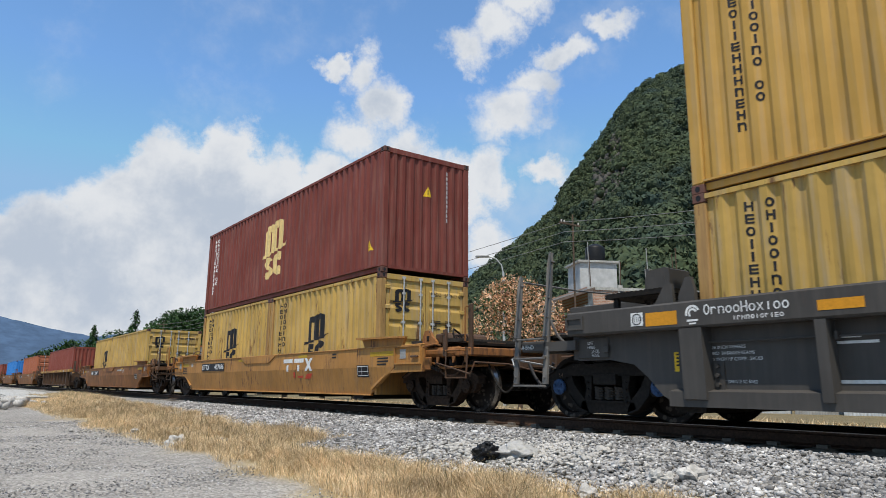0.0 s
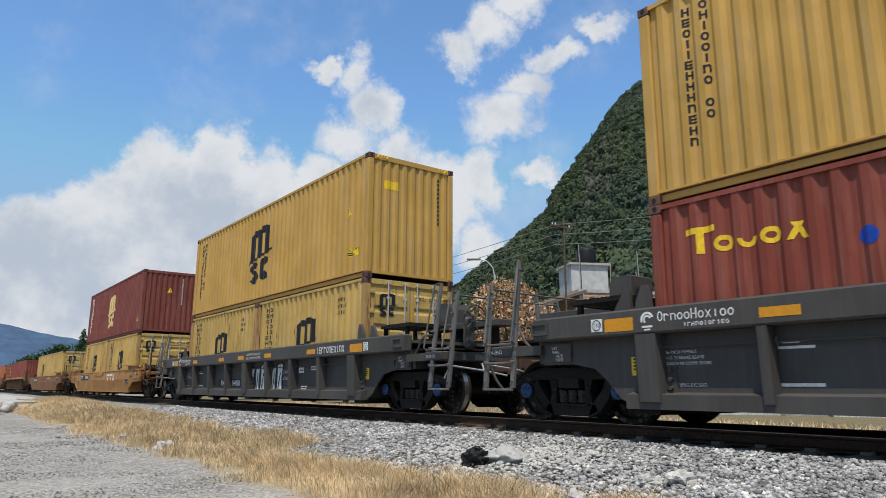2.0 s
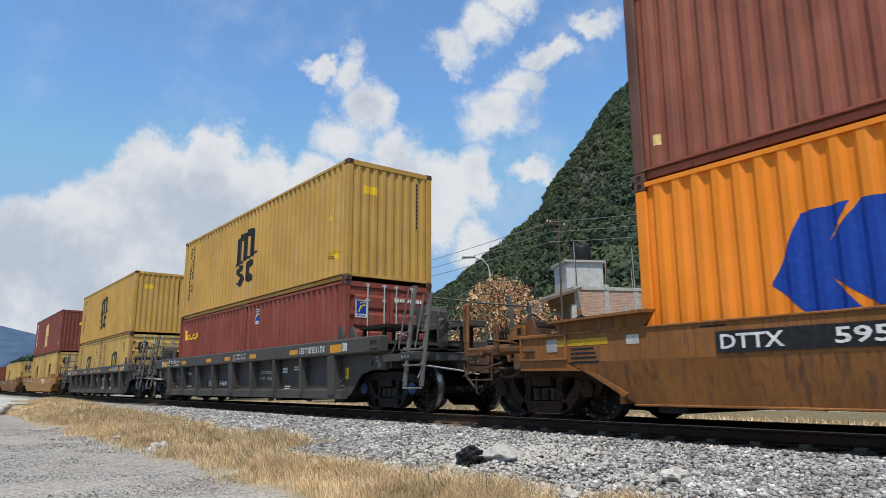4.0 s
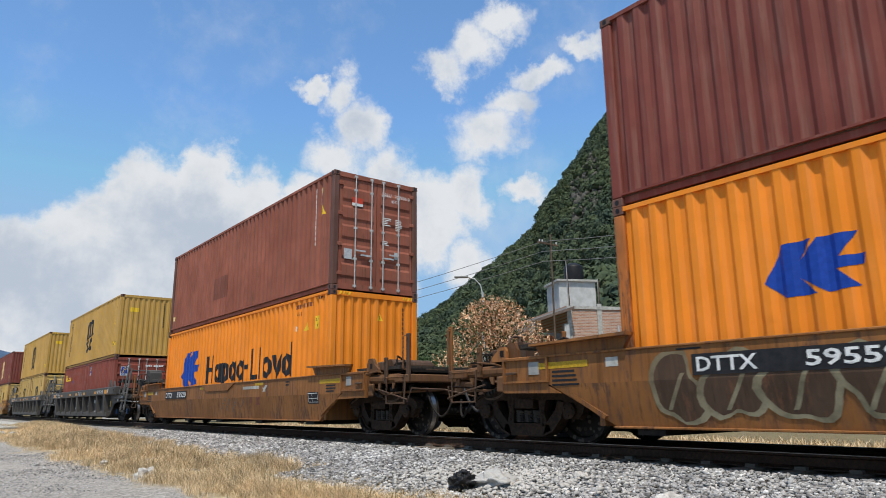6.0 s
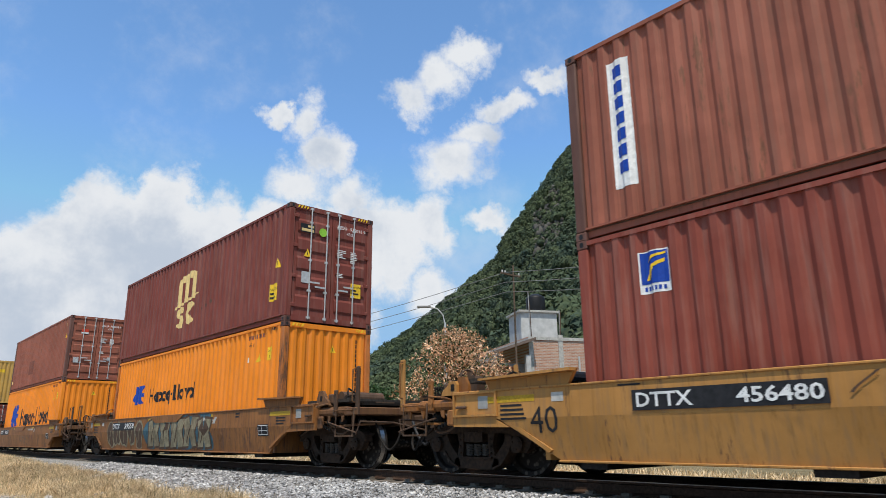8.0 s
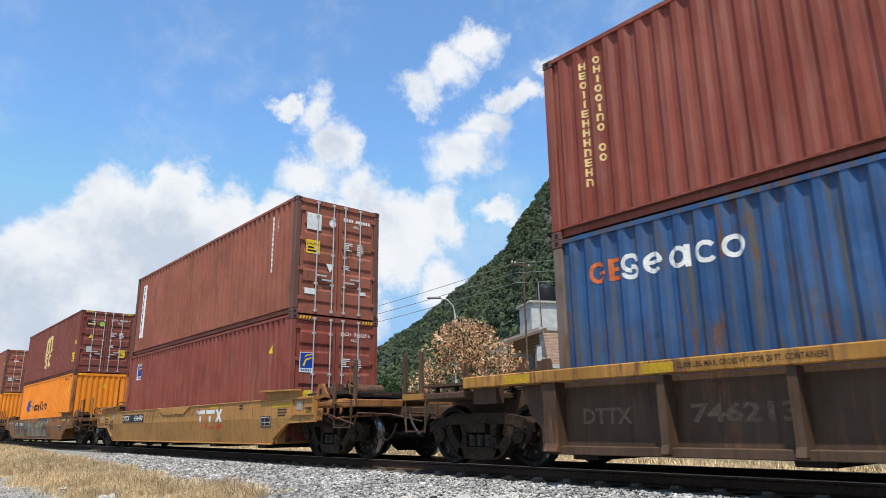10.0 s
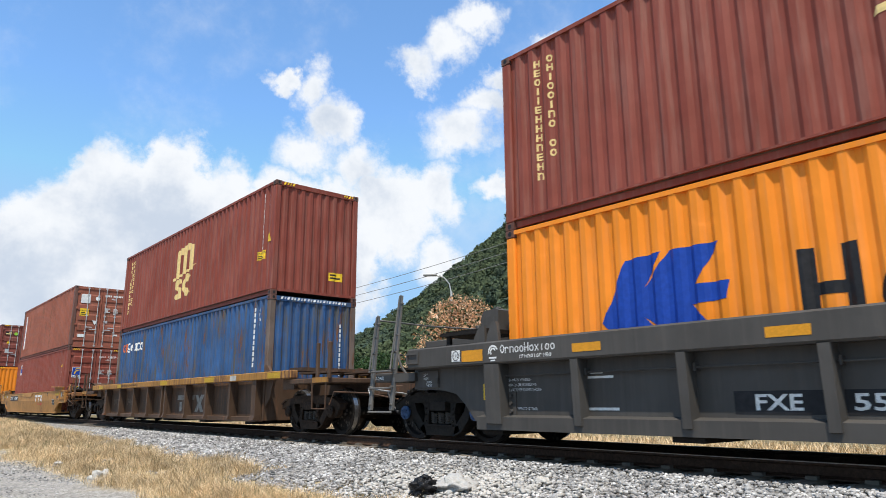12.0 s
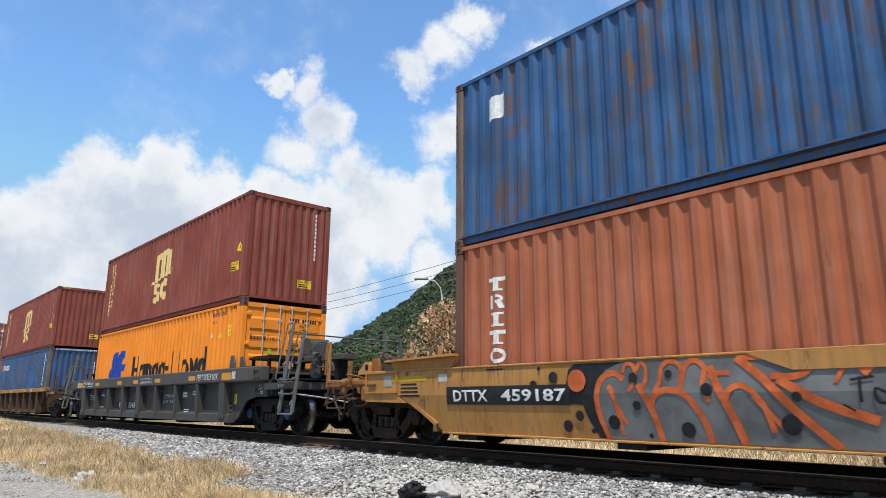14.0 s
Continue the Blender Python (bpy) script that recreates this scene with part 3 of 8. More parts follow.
def shipping_word(u, v, h, length):
    """A long word mark as bars and rings with its risers and tails; h is the height of its tall strokes."""
    k = length / 12.3
    t, x = 0.33 * k, 0.68 * h
    out = [rect(u, v, t, h), rect(u + 0.85 * k, v, t, h), rect(u + t, v + h * 0.42, 0.85 * k - t, h * 0.15)]
    for i, c in enumerate((1.95, 3.2, 4.35, 5.5)):
        out += ring(u + c * k, v + x / 2, 0.5 * k, x / 2, t * 0.9)
    out += [rect(u + 2.2 * k, v, t, x), rect(u + 2.65 * k, v - 0.3 * h, t, h * 0.3 + x), rect(u + 4.6 * k, v, t, x), rect(u + 5.75 * k, v - 0.22 * h, t, h * 0.22 + x)]
    out += [rect(u + 6.15 * k, v + h * 0.36, 0.55 * k, h * 0.15), rect(u + 6.95 * k, v, t, h), rect(u + 6.95 * k + t, v, 0.6 * k, h * 0.15), rect(u + 8.0 * k, v, t, h)]
    out += ring(u + 9.1 * k, v + x / 2, 0.55 * k, x / 2, t * 0.9)
    out += [rect(u + 10.2 * k, v + 0.04 * h, t, x * 0.95, -0.42 * k), rect(u + 10.02 * k, v - 0.25 * h, t, x + 0.25 * h, 0.68 * k)]
    out += ring(u + 11.5 * k, v + x / 2, 0.5 * k, x / 2, t * 0.9) + [rect(u + 11.8 * k, v, t, h)]
    return out


def flag_logo(u, v, w, h):
    """Two swept blue blades side by side, the first with a point, the second with a bar and a foot."""
    a = [(0, 0.30), (0.22, 0.97), (0.52, 1.0), (0.36, 0.62), (0.34, 0.36), (0.52, 0.02), (0.20, 0.0)]
    b = [(0.345, 0.60), (0.58, 1.0), (0.95, 1.0), (0.76, 0.60), (1.0, 0.60), (0.97, 0.42), (0.72, 0.40), (0.92, 0.06), (0.62, 0.02), (0.31, 0.38)]
    return [[(u + w * p, v + h * q) for p, q in k] for k in (a, b)]


# ---- shipping containers ----
CW = 2.438


def fold(length, pitch, depth):
    """The corrugated sheet's line: (along, inward) with raised flats and hollows."""
    n = max(2, round(length / pitch))
    p = length / n
    pts = []
    for i in range(n):
        a = i * p
        pts += [(a + 0.02 * p, depth), (a + 0.25 * p, depth), (a + 0.47 * p, 0.0), (a + 0.78 * p, 0.0)]
    return [(0.0, depth)] + pts + [(length, depth)]


def depth_at(line, a):
    for (a0, d0), (a1, d1) in zip(line, line[1:]):
        if a0 <= a <= a1:
            return d0 + (d1 - d0) * (a - a0) / max(1e-6, a1 - a0)
    return 0.0


SHELLS = {}


def shell(L, H, end):
    """Shared meshes of a container: a list of (name, mesh, material key or None for the main paint)."""
    if (L, H, end) in SHELLS:
        return SHELLS[(L, H, end)]
    out = []
    hw, hl = CW / 2, L / 2

    def keep(name, bm, mat, smooth=False):
        me = bpy.data.meshes.new(name)
        bmesh.ops.recalc_face_normals(bm, faces=bm.faces)
        bm.to_mesh(me)
        bm.free()
        out.append((name, me, mat))

    line = fold(L - 0.36, 0.278, 0.044)
    for s in (-1, 1):
        bm = bmesh.new()
        lo = [bm.verts.new((s * (hw - 0.012 - d), hl - 0.18 - a, 0.15)) for a, d in line]
        hi = [bm.verts.new((v.co.x, v.co.y, H - 0.07)) for v in lo]
        for i in range(len(lo) - 1):
            bm.faces.new((lo[i], lo[i + 1], hi[i + 1], hi[i]))
        keep("side_wall", bm, None)
        keep("bottom_rail", boxes((s * hw - s * 0.11, s * hw - s * 0.062, -hl + 0.17, hl - 0.17, 0.04, 0.16)), None)
        keep("sill_lip", boxes((s * hw - s * 0.062, s * hw - s * 0.006, -hl + 0.17, hl - 0.17, 0.148, 0.176)), None)
        keep("top_rail", boxes((s * hw - s * 0.07, s * hw - s * 0.004, -hl + 0.17, hl - 0.17, H - 0.075, H - 0.012)), None)
    for sx in (-1, 1):
        for sy in (-1, 1):
            x0, y0 = sx * hw, sy * hl
            keep("corner_post", boxes(tuple(sorted((x0 - sx * 0.16, x0 - sx * 0.003))) + tuple(sorted((y0 - sy * 0.175, y0 - sy * 0.003))) + (0.118, H - 0.118), bevel=0.02), None)
            for z in (0, H - 0.118):
                bm = boxes(tuple(sorted((x0 - sx * 0.162, x0))) + tuple(sorted((y0 - sy * 0.178, y0))) + (z, z + 0.118), bevel=0.008)
                keep("corner_casting", bm, None)
                hole = bmesh.new()
                prism(hole, [(x0 - sx * 0.081 + 0.03 * math.cos(w), z + 0.059 + 0.04 * math.sin(w)) for w in (i * math.pi / 5 for i in range(10))], 1, y0 + sy * 0.001, y0 + sy * 0.002)
                prism(hole, [(y0 - sy * 0.089 + 0.036 * math.cos(w), z + 0.059 + 0.04 * math.sin(w)) for w in (i * math.pi / 5 for i in range(10))], 0, x0 + sx * 0.001, x0 + sx * 0.002)
                keep("casting_hole", hole, "black")
    bm = bmesh.new()
    rl = fold(L - 0.3, 0.42, 0.02)
    a = [bm.verts.new((-hw + 0.03, hl - 0.15 - t, H - 0.05 - d)) for t, d in rl]
    b = [bm.verts.new((hw - 0.03, v.co.y, v.co.z)) for v in a]
    for i in range(len(a) - 1):
        bm.faces.new((a[i], a[i + 1], b[i + 1], b[i]))
    keep("roof", bm, None)
    keep("floor", boxes((-hw + 0.05, hw - 0.05, -hl + 0.1, hl - 0.1, 0.13, 0.15)), "rusty")
    for sy in (-1, 1):
        y = sy * hl
        keep("end_sill", boxes((-hw + 0.16, hw - 0.16) + tuple(sorted((y, y - sy * 0.08))) + (0.03 if sy < 0 and end == "door" else 0.10, 0.165)), None)
        keep("end_header", boxes((-hw + 0.16, hw - 0.16) + tuple(sorted((y - sy * 0.004, y - sy * 0.1))) + (H - 0.13, H - 0.015)), None)
        if sy < 0 and end == "door":
            for sx in (-1, 1):
                bm = boxes(tuple(sorted((sx * 0.01, sx * (hw - 0.17)))) + (y + 0.03, y + 0.075, 0.16, H - 0.13))
                for k in range(5):
                    z0 = 0.30 + k * (H - 0.55) / 5
                    x0, x1 = sorted((sx * 0.10, sx * (hw - 0.25)))
                    prism(bm, [(y + 0.031, z0), (y + 0.004, z0 + 0.06), (y + 0.004, z0 + 0.30), (y + 0.031, z0 + 0.36)], 0, x0, x1)
                keep("door", bm, None)
                for rx in (0.17, 0.62):
                    bar = bmesh.new()
                    tube(bar, (sx * rx, y - 0.012, 0.08), (sx * rx, y - 0.012, H - 0.06), 0.017, 8)
                    for z in (0.10, 0.75, 1.5, H - 0.45, H - 0.1):
                        box(bar, sx * rx - 0.045, sx * rx + 0.045, y - 0.02, y + 0.035, z, z + 0.05)
                    keep("locking_bar", bar, "galv")
                    h = bmesh.new()
                    x0, x1 = sorted((sx * rx, sx * (rx + (0.3 if rx < 0.4 else -0.28))))
                    box(h, x0, x1, y - 0.035, y - 0.02, 0.86 + 0.1 * (rx > 0.4), 0.90 + 0.1 * (rx > 0.4))
                    keep("handle", h, "galv")
                for z in (0.35, 1.05, 1.8, H - 0.35):
                    keep("hinge", boxes(tuple(sorted((sx * (hw - 0.26), sx * (hw - 0.12)))) + (y - 0.004, y + 0.04, z, z + 0.09), bevel=0.01), None)
        else:
            el = fold(CW - 0.32, 0.235, 0.032)
            bm = bmesh.new()
            lo = [bm.verts.new((-hw + 0.16 + t, y - sy * (0.014 + d), 0.14)) for t, d in el]
            hi = [bm.verts.new((v.co.x, v.co.y, H - 0.1)) for v in lo]
            for i in range(len(lo) - 1):
                bm.faces.new((lo[i], lo[i + 1], hi[i + 1], hi[i]))
            keep("end_wall", bm, None)
    SHELLS[(L, H, end)] = out
    return out


class Container:
    def __init__(self, label, color, H=2.896, L=12.192, end="wall", z=0.295, off=0.0, post=None, group="containers on the train", name="shipping_container"):
        self.L, self.H, self.z, self.off, self.color, self.end = L, H, z, off, color, end
        self.ob = thing(name, label, "container", group=group)
        for nm, me, mat in shell(L, H, end):
            ob = new(nm, me)
            ob.parent = self.ob
            if not me.materials:
                me.materials.append(M[mat or "yellow"])
            ob.material_slots[0].link = "OBJECT"
            ob.material_slots[0].material = M[mat or (post if post and nm == "corner_post" else "casting" if nm == "corner_casting" else color)]
        line = fold(L - 0.36, 0.278, 0.044)

        def side(u, v, lift):
            return (-(CW / 2 - 0.012 - depth_at(line, u - 0.18)) - lift, L / 2 - u, v)
        self.side = ([a + 0.18 for a, d in line], side, ())
        el = fold(CW - 0.32, 0.235, 0.032)

        def rear(u, v, lift):
            d = 0.014 + depth_at(el, u - 0.16) if end == "wall" else 0.001
            return (-CW / 2 + u, -L / 2 + d - lift, v)
        self.rear = ([a + 0.16 for a, d in el] if end == "wall" else [], rear, ())

    def mark(self, name, polys, mat, where="side", label="", lift=0.003):
        decal(name, polys, mat, self.ob, self.side if where == "side" else self.rear, label, lift)
        return self

# ---- wagons ----
TRACK_X = 8.762
WHEEL_R = 0.46


def wheelset_mesh():
    bm = lathe([(0.085, -1.02), (0.085, 1.02)], 12)
    for s in (-1, 1):
        w = lathe([(0.10, s * 0.86), (0.14, s * 0.83), (0.15, s * 0.79), (0.36, s * 0.775), (0.385, s * 0.825), (WHEEL_R - 0.012, s * 0.832),
                   (WHEEL_R - 0.002, s * 0.82), (WHEEL_R + 0.002, s * 0.73), (WHEEL_R + 0.028, s * 0.705), (WHEEL_R + 0.02, s * 0.69), (0.38, s * 0.69), (0.36, s * 0.73), (0.14, s * 0.72), (0.09, s * 0.69)], 36)
        me = bpy.data.meshes.new("tmp")
        w.to_mesh(me)
        w.free()
        bm.from_mesh(me)
        bpy.data.meshes.remove(me)
        # bolts and wear plates that show the turning
        for i in range(3):
            a = 2 * math.pi * i / 3
            tube(bm, (s * 0.86, 0.06 * math.cos(a), 0.06 * math.sin(a)), (s * 0.885, 0.06 * math.cos(a), 0.06 * math.sin(a)), 0.015, 6)
    bmesh.ops.recalc_face_normals(bm, faces=bm.faces)
    me = bpy.data.meshes.new("wheelset")
    bm.to_mesh(me)
    bm.free()
    me.materials.append(M["wheel"])
    me.materials.append(M["tread"])
    for p in me.polygons:
        c = p.center
        if abs(math.hypot(c.y, c.z) - WHEEL_R) < 0.006 and 0.73 < abs(c.x) < 0.83:
            p.material_index = 1
    return me


def side_frame_mesh(mat):
    """One cast side frame with its windows, raised rims, pedestals and wedge pockets."""
    bm = bmesh.new()
    a, b = -0.08, 0.08
    prism(bm, [(-1.20, 0.50), (-1.20, 0.62), (-1.0, 0.71), (-0.55, 0.78), (0.55, 0.78), (1.0, 0.71), (1.20, 0.62), (1.20, 0.50), (1.04, 0.56), (0.74, 0.58), (0.66, 0.62), (-0.66, 0.62), (-0.74, 0.58), (-1.04, 0.56)], 0, a, b)
    prism(bm, [(-0.34, 0.10), (0.34, 0.10), (0.50, 0.17), (0.46, 0.26), (-0.46, 0.26), (-0.50, 0.17)], 0, a, b)
    box(bm, a - 0.03, b + 0.03, -0.36, 0.36, 0.245, 0.275)
    box(bm, a - 0.025, b + 0.025, -0.62, 0.62, 0.765, 0.79)
    for k in (-1, 1):
        prism(bm, [(k * 0.34, 0.11), (k * 0.52, 0.17), (k * 0.70, 0.34), (k * 0.78, 0.60), (k * 0.66, 0.62), (k * 0.60, 0.48), (k * 0.40, 0.27)], 0, a, b)
        prism(bm, [(k * 0.29, 0.25), (k * 0.42, 0.27), (k * 0.37, 0.45), (k * 0.42, 0.63), (k * 0.27, 0.63)], 0, a, b)
        prism(bm, [(k * 0.70, 0.40), (k * 0.76, 0.34), (k * 1.02, 0.34), (k * 1.10, 0.42), (k * 1.16, 0.57), (k * 0.70, 0.60)], 0, a + 0.02, b - 0.02)
        prism(bm, [(k * 0.36, 0.12), (k * 0.53, 0.185), (k * 0.70, 0.36), (k * 0.735, 0.36), (k * 0.55, 0.165), (k * 0.36, 0.09)], 0, a - 0.025, b + 0.025)
        prism(bm, [(k * 0.99, 0.69), (k * 1.20, 0.60), (k * 1.22, 0.625), (k * 1.0, 0.725)], 0, a - 0.025, b + 0.025)
        for z in (0.33, 0.43, 0.53):
            tube(bm, (a - 0.02, k * 0.34, z), (b + 0.02, k * 0.34, z), 0.018, 6)
    bmesh.ops.recalc_face_normals(bm, faces=bm.faces)
    return kept_mesh("side_frame", bm, mat)


def kept_mesh(name, bm, mat):
    me = bpy.data.meshes.new(name)
    bm.to_mesh(me)
    bm.free()
    me.materials.append(M[mat])
    return me


def bolster_mesh(mat):
    bm = bmesh.new()
    prism(bm, [(-1.14, 0.50), (-1.14, 0.64), (-0.4, 0.70), (-0.35, 0.80), (0.35, 0.80), (0.4, 0.70), (1.14, 0.64), (1.14, 0.50), (0.4, 0.42), (-0.4, 0.42)], 1, -0.2, 0.2)
    return kept_mesh("bogie", bm, mat)


def brake_beam_mesh(mat):
    """A brake beam with its strut and the two shoes against the treads."""
    bm = boxes((-0.86, 0.86, -0.04, 0.04, 0.30, 0.40), bevel=0.01)
    prism(bm, [(-0.7, 0.04), (0.7, 0.04), (0.06, 0.26), (-0.06, 0.26)], 2, 0.33, 0.36)
    for s in (-1, 1):
        prism(bm, [(-0.09, 0.22), (0.0, 0.22), (-0.03, 0.42), (0.03, 0.64), (-0.06, 0.64), (-0.12, 0.42)], 0, s * 0.76 - 0.05, s * 0.76 + 0.05)
    bmesh.ops.recalc_face_normals(bm, faces=bm.faces)
    return kept_mesh("brake_beam", bm, mat)


def spring_mesh():
    bm = bmesh.new()
    for cx in (0.0,):
        turns, n, r, w = 5, 10, 0.074, 0.017
        prev = None
        for i in range(turns * n + 1):
            a = 2 * math.pi * i / n
            z = 0.28 + 0.18 * i / (turns * n)
            c = Vector((0, cx + r * math.cos(a), z))
            out = Vector((r * math.sin(a), 0, 0))
            q = [bm.verts.new(c + out + Vector(o)) for o in ((0, -w, 0), (0, 0, -w), (0, w, 0), (0, 0, w))]
            if prev:
                for j in range(4):
                    bm.faces.new((prev[j], prev[(j + 1) % 4], q[(j + 1) % 4], q[j]))
            prev = q
    bmesh.ops.recalc_face_normals(bm, faces=bm.faces)
    me = bpy.data.meshes.new("spring")
    bm.to_mesh(me)
    bm.free()
    me.materials.append(M["spring_steel"])
    return me


def cap_mesh(mat):
    bm = lathe([(0.10, -1.075), (0.115, -1.10), (0.115, -1.13), (0.085, -1.14), (0.04, -1.145)], 18)
    for i in range(3):
        a = 2 * math.pi * i / 3 + 0.5
        tube(bm, (-1.12, 0.07 * math.cos(a), 0.07 * math.sin(a)), (-1.158, 0.07 * math.cos(a), 0.07 * math.sin(a)), 0.016, 6)
    me = bpy.data.meshes.new("bearing_cap")
    bm.to_mesh(me)
    bm.free()
    me.materials.append(M[mat])
    return me


M["cap_blue"] = plain("blue_bearing_cap", (0.03, 0.07, 0.16), 0.55, 0, 25, 0.4, coat=(0.03, 0.03, 0.03))
WHEELSET, SPRINGS = wheelset_mesh(), spring_mesh()
CAPS = {True: cap_mesh("cap_blue"), False: cap_mesh("bogie_rust")}
CASTINGS = {blue: (side_frame_mesh(m), bolster_mesh(m), brake_beam_mesh(m)) for blue, m in ((True, "grime"), (False, "bogie_rust"))}


def add_bogie(wagon, y, blue, wheels):
    cast, bolster, beam = CASTINGS[blue]
    bogie = link("bogie", bolster, None, wagon)
    bogie.location = (0, y, 0)
    for k in (-1, 1):
        ob = link("brake_beam", beam, None, bogie)
        ob.matrix_basis = pose(0, k * 0.36, 0, 0, 0, 0 if k < 0 else 180)
    for s in (-1, 1):
        ob = link("side_frame", cast, None, bogie)
        ob.location = (s * 1.01, 0, 0)
        for k in (-0.18, 0.0, 0.18):
            sp = link("spring", SPRINGS, None, bogie)
            sp.location = (s * 1.01, k, 0)
    for k in (-0.89, 0.89):
        ws = link("wheelset", WHEELSET, None, bogie)
        ws.location = (0, k, WHEEL_R)
        wheels.append(ws)
        cap = link("bearing_cap", CAPS[blue], None, bogie)
        cap.location = (0, k, WHEEL_R)
    return bogie


def flat(x):
    """A flat side surface at x, with u running from the wagon's front end at half-length 6.1."""
    return ([], lambda u, v, lift: (x - lift, 6.1 - u, v), ())


def creased(x):
    """The yellow wagons' side, whose lower part leans inwards."""
    return ([], lambda u, v, lift: (x - lift + max(0.0, 0.82 - v) * 0.16, 6.1 - u, v), (0.82,))


def smooth_line(pts, steps=5):
    """More points on a soft bend through the given ones."""
    pts = [Vector(p) for p in pts]
    out = []
    for i in range(len(pts) - 1):
        p0, p1, p2, p3 = (pts[min(max(k, 0), len(pts) - 1)] for k in (i - 1, i, i + 1, i + 2))
        for k in range(steps):
            q = k / steps
            out.append(0.5 * (2 * p1 + (p2 - p0) * q + (2 * p0 - 5 * p1 + 4 * p2 - p3) * q * q + (3 * p1 - p0 - 3 * p2 + p3) * q ** 3))
    return out + [pts[-1]]


def coupler(wagon, s, half, mat="rusty"):
    bm = bmesh.new()
    y = s * half
    box(bm, -0.12, 0.12, *sorted((y - s * 0.75, y - s * 0.18)), 0.78, 0.98, 0.02)
    prism(bm, [(-0.20, y - s * 0.20), (0.10, y - s * 0.22), (0.20, y - s * 0.02), (0.10, y + s * 0.06), (-0.02, y - s * 0.06), (-0.18, y + s * 0.05)], 2, 0.74, 1.02)
    part("coupler", bm, mat, wagon)
    hose = bmesh.new()
    pts = [(-0.45, y - s * 0.35, 0.85), (-0.46, y - s * 0.2, 0.62), (-0.43, y - s * 0.02, 0.45), (-0.40, y + s * 0.06, 0.5)]
    path_tube(hose, smooth_line(pts), 0.028, 8)
    part("brake_hose", hose, "black", wagon)


def rail_bow(wagon, name, pts, r, mat, n=6):
    bm = bmesh.new()
    path_tube(bm, smooth_line(pts) if "hose" in name or "pipe" in name else pts, r, n)
    part(name, bm, mat, wagon)


def gray_wagon(marks, number):
    """Gray well wagon with ribbed sides, box top sill and tall ladder posts."""
    w = thing("well_wagon", "gray steel well wagon with ribbed sides carrying stacked containers", "rail wagon", group="wagons of the train")
    wheels = []
    for s in (-1, 1):
        part("top_sill", boxes(tuple(sorted((s * 1.30, s * 1.53))) + (-8.05, 8.05, 1.17, 1.50), bevel=0.025), "gray", w)
        bm = bmesh.new()
        out = [(-6.43, 0.27), (6.43, 0.27), (6.62, 0.36), (6.85, 0.60), (7.05, 0.76), (7.45, 0.83), (8.03, 0.83), (8.03, 1.18), (-8.03, 1.18), (-8.03, 0.83), (-7.45, 0.83), (-7.05, 0.76), (-6.85, 0.60), (-6.62, 0.36)]
        prism(bm, out, 0, *sorted((s * 1.27, s * 1.31)))
        part("side_sheet", bm, "gray", w)
        part("bottom_chord", prism(bmesh.new(), [(s * 1.27, 0.24), (s * 1.46, 0.24), (s * 1.46, 0.42), (s * 1.315, 0.45), (s * 1.27, 0.45)], 1, -6.43, 6.43), "gray", w)
        for i in range(9):
            y, hw = -6.05 + i * 1.5125, 0.15 if i in (0, 4, 8) else 0.058
            bm = prism(bmesh.new(), [(s * 1.31, 1.17), (s * 1.525, 1.17), (s * 1.49, 0.33), (s * 1.31, 0.30)], 1, y - hw, y + hw)
            post = part("post", bm, "gray", w)
            if hw > 0.1:
                for k in (-1, 1):
                    bm = bmesh.new()
                    box(bm, *sorted((s * 1.31, s * 1.33)), y + k * (hw + 0.01) - (0.14 if k < 0 else 0), y + k * (hw + 0.01) + (0.14 if k > 0 else 0), 0.44, 0.78)
                    for z in (0.50, 0.61, 0.72):
                        tube(bm, (s * 1.31, y + k * (hw + 0.075), z), (s * 1.375, y + k * (hw + 0.075), z), 0.026, 8)
                    part("bolted_plate", bm, "gray", w)
        pipe = bmesh.new()
        tube(pipe, (s * 1.37, -6.2, 1.0), (s * 1.37, 6.2, 1.0), 0.012, 6)
        for i in range(1, 8):
            box(pipe, *sorted((s * 1.33, s * 1.41)), -6.05 + i * 1.5125 - 0.11, -6.05 + i * 1.5125 - 0.08, 0.96, 1.05)
        part("air_pipe", pipe, "gray", w)
    for e in (-1, 1):
        part("bulkhead", boxes((-1.32, 1.32) + tuple(sorted((e * 6.28, e * 6.36))) + (0.27, 1.36)), "gray", w)
        part("centre_sill", boxes((-0.33, 0.33) + tuple(sorted((e * 6.36, e * 9.05))) + (0.80, 1.16), bevel=0.02), "gray", w)
        part("deck", boxes((-1.29, 1.29) + tuple(sorted((e * 6.36, e * 8.0))) + (1.34, 1.40)), "gray", w, "dark grated deck over the bogie")
        gr = bmesh.new()
        for i in range(16):
            box(gr, -0.75, 0.75, e * 6.5 + e * i * 0.095 - 0.02, e * 6.5 + e * i * 0.095 + 0.02, 1.41, 1.46)
        part("grating", gr, "grime", w)
        for s in (-1, 1):
            g = prism(bmesh.new(), [(e * 6.05, 1.50), (e * 6.30, 1.50), (e * 6.28, 1.62), (e * 6.18, 1.82), (e * 6.10, 1.82), (e * 6.06, 1.65)], 0, *sorted((s * 1.30, s * 1.36)))
            part("container_guide", g, "gray", w)
            g = prism(bmesh.new(), [(e * 6.42, 1.48), (e * 6.75, 1.40), (e * 6.70, 1.55), (e * 6.55, 1.78), (e * 6.44, 1.78)], 0, *sorted((s * 1.22, s * 1.27)))
            part("container_guide", g, "gray", w)
        bin_ = prism(bmesh.new(), [(e * 7.28, 1.78), (e * 7.28, 2.22), (e * 7.36, 2.25), (e * 7.66, 2.22), (e * 7.72, 2.10), (e * 7.72, 1.78)], 0, -0.10, 0.42)
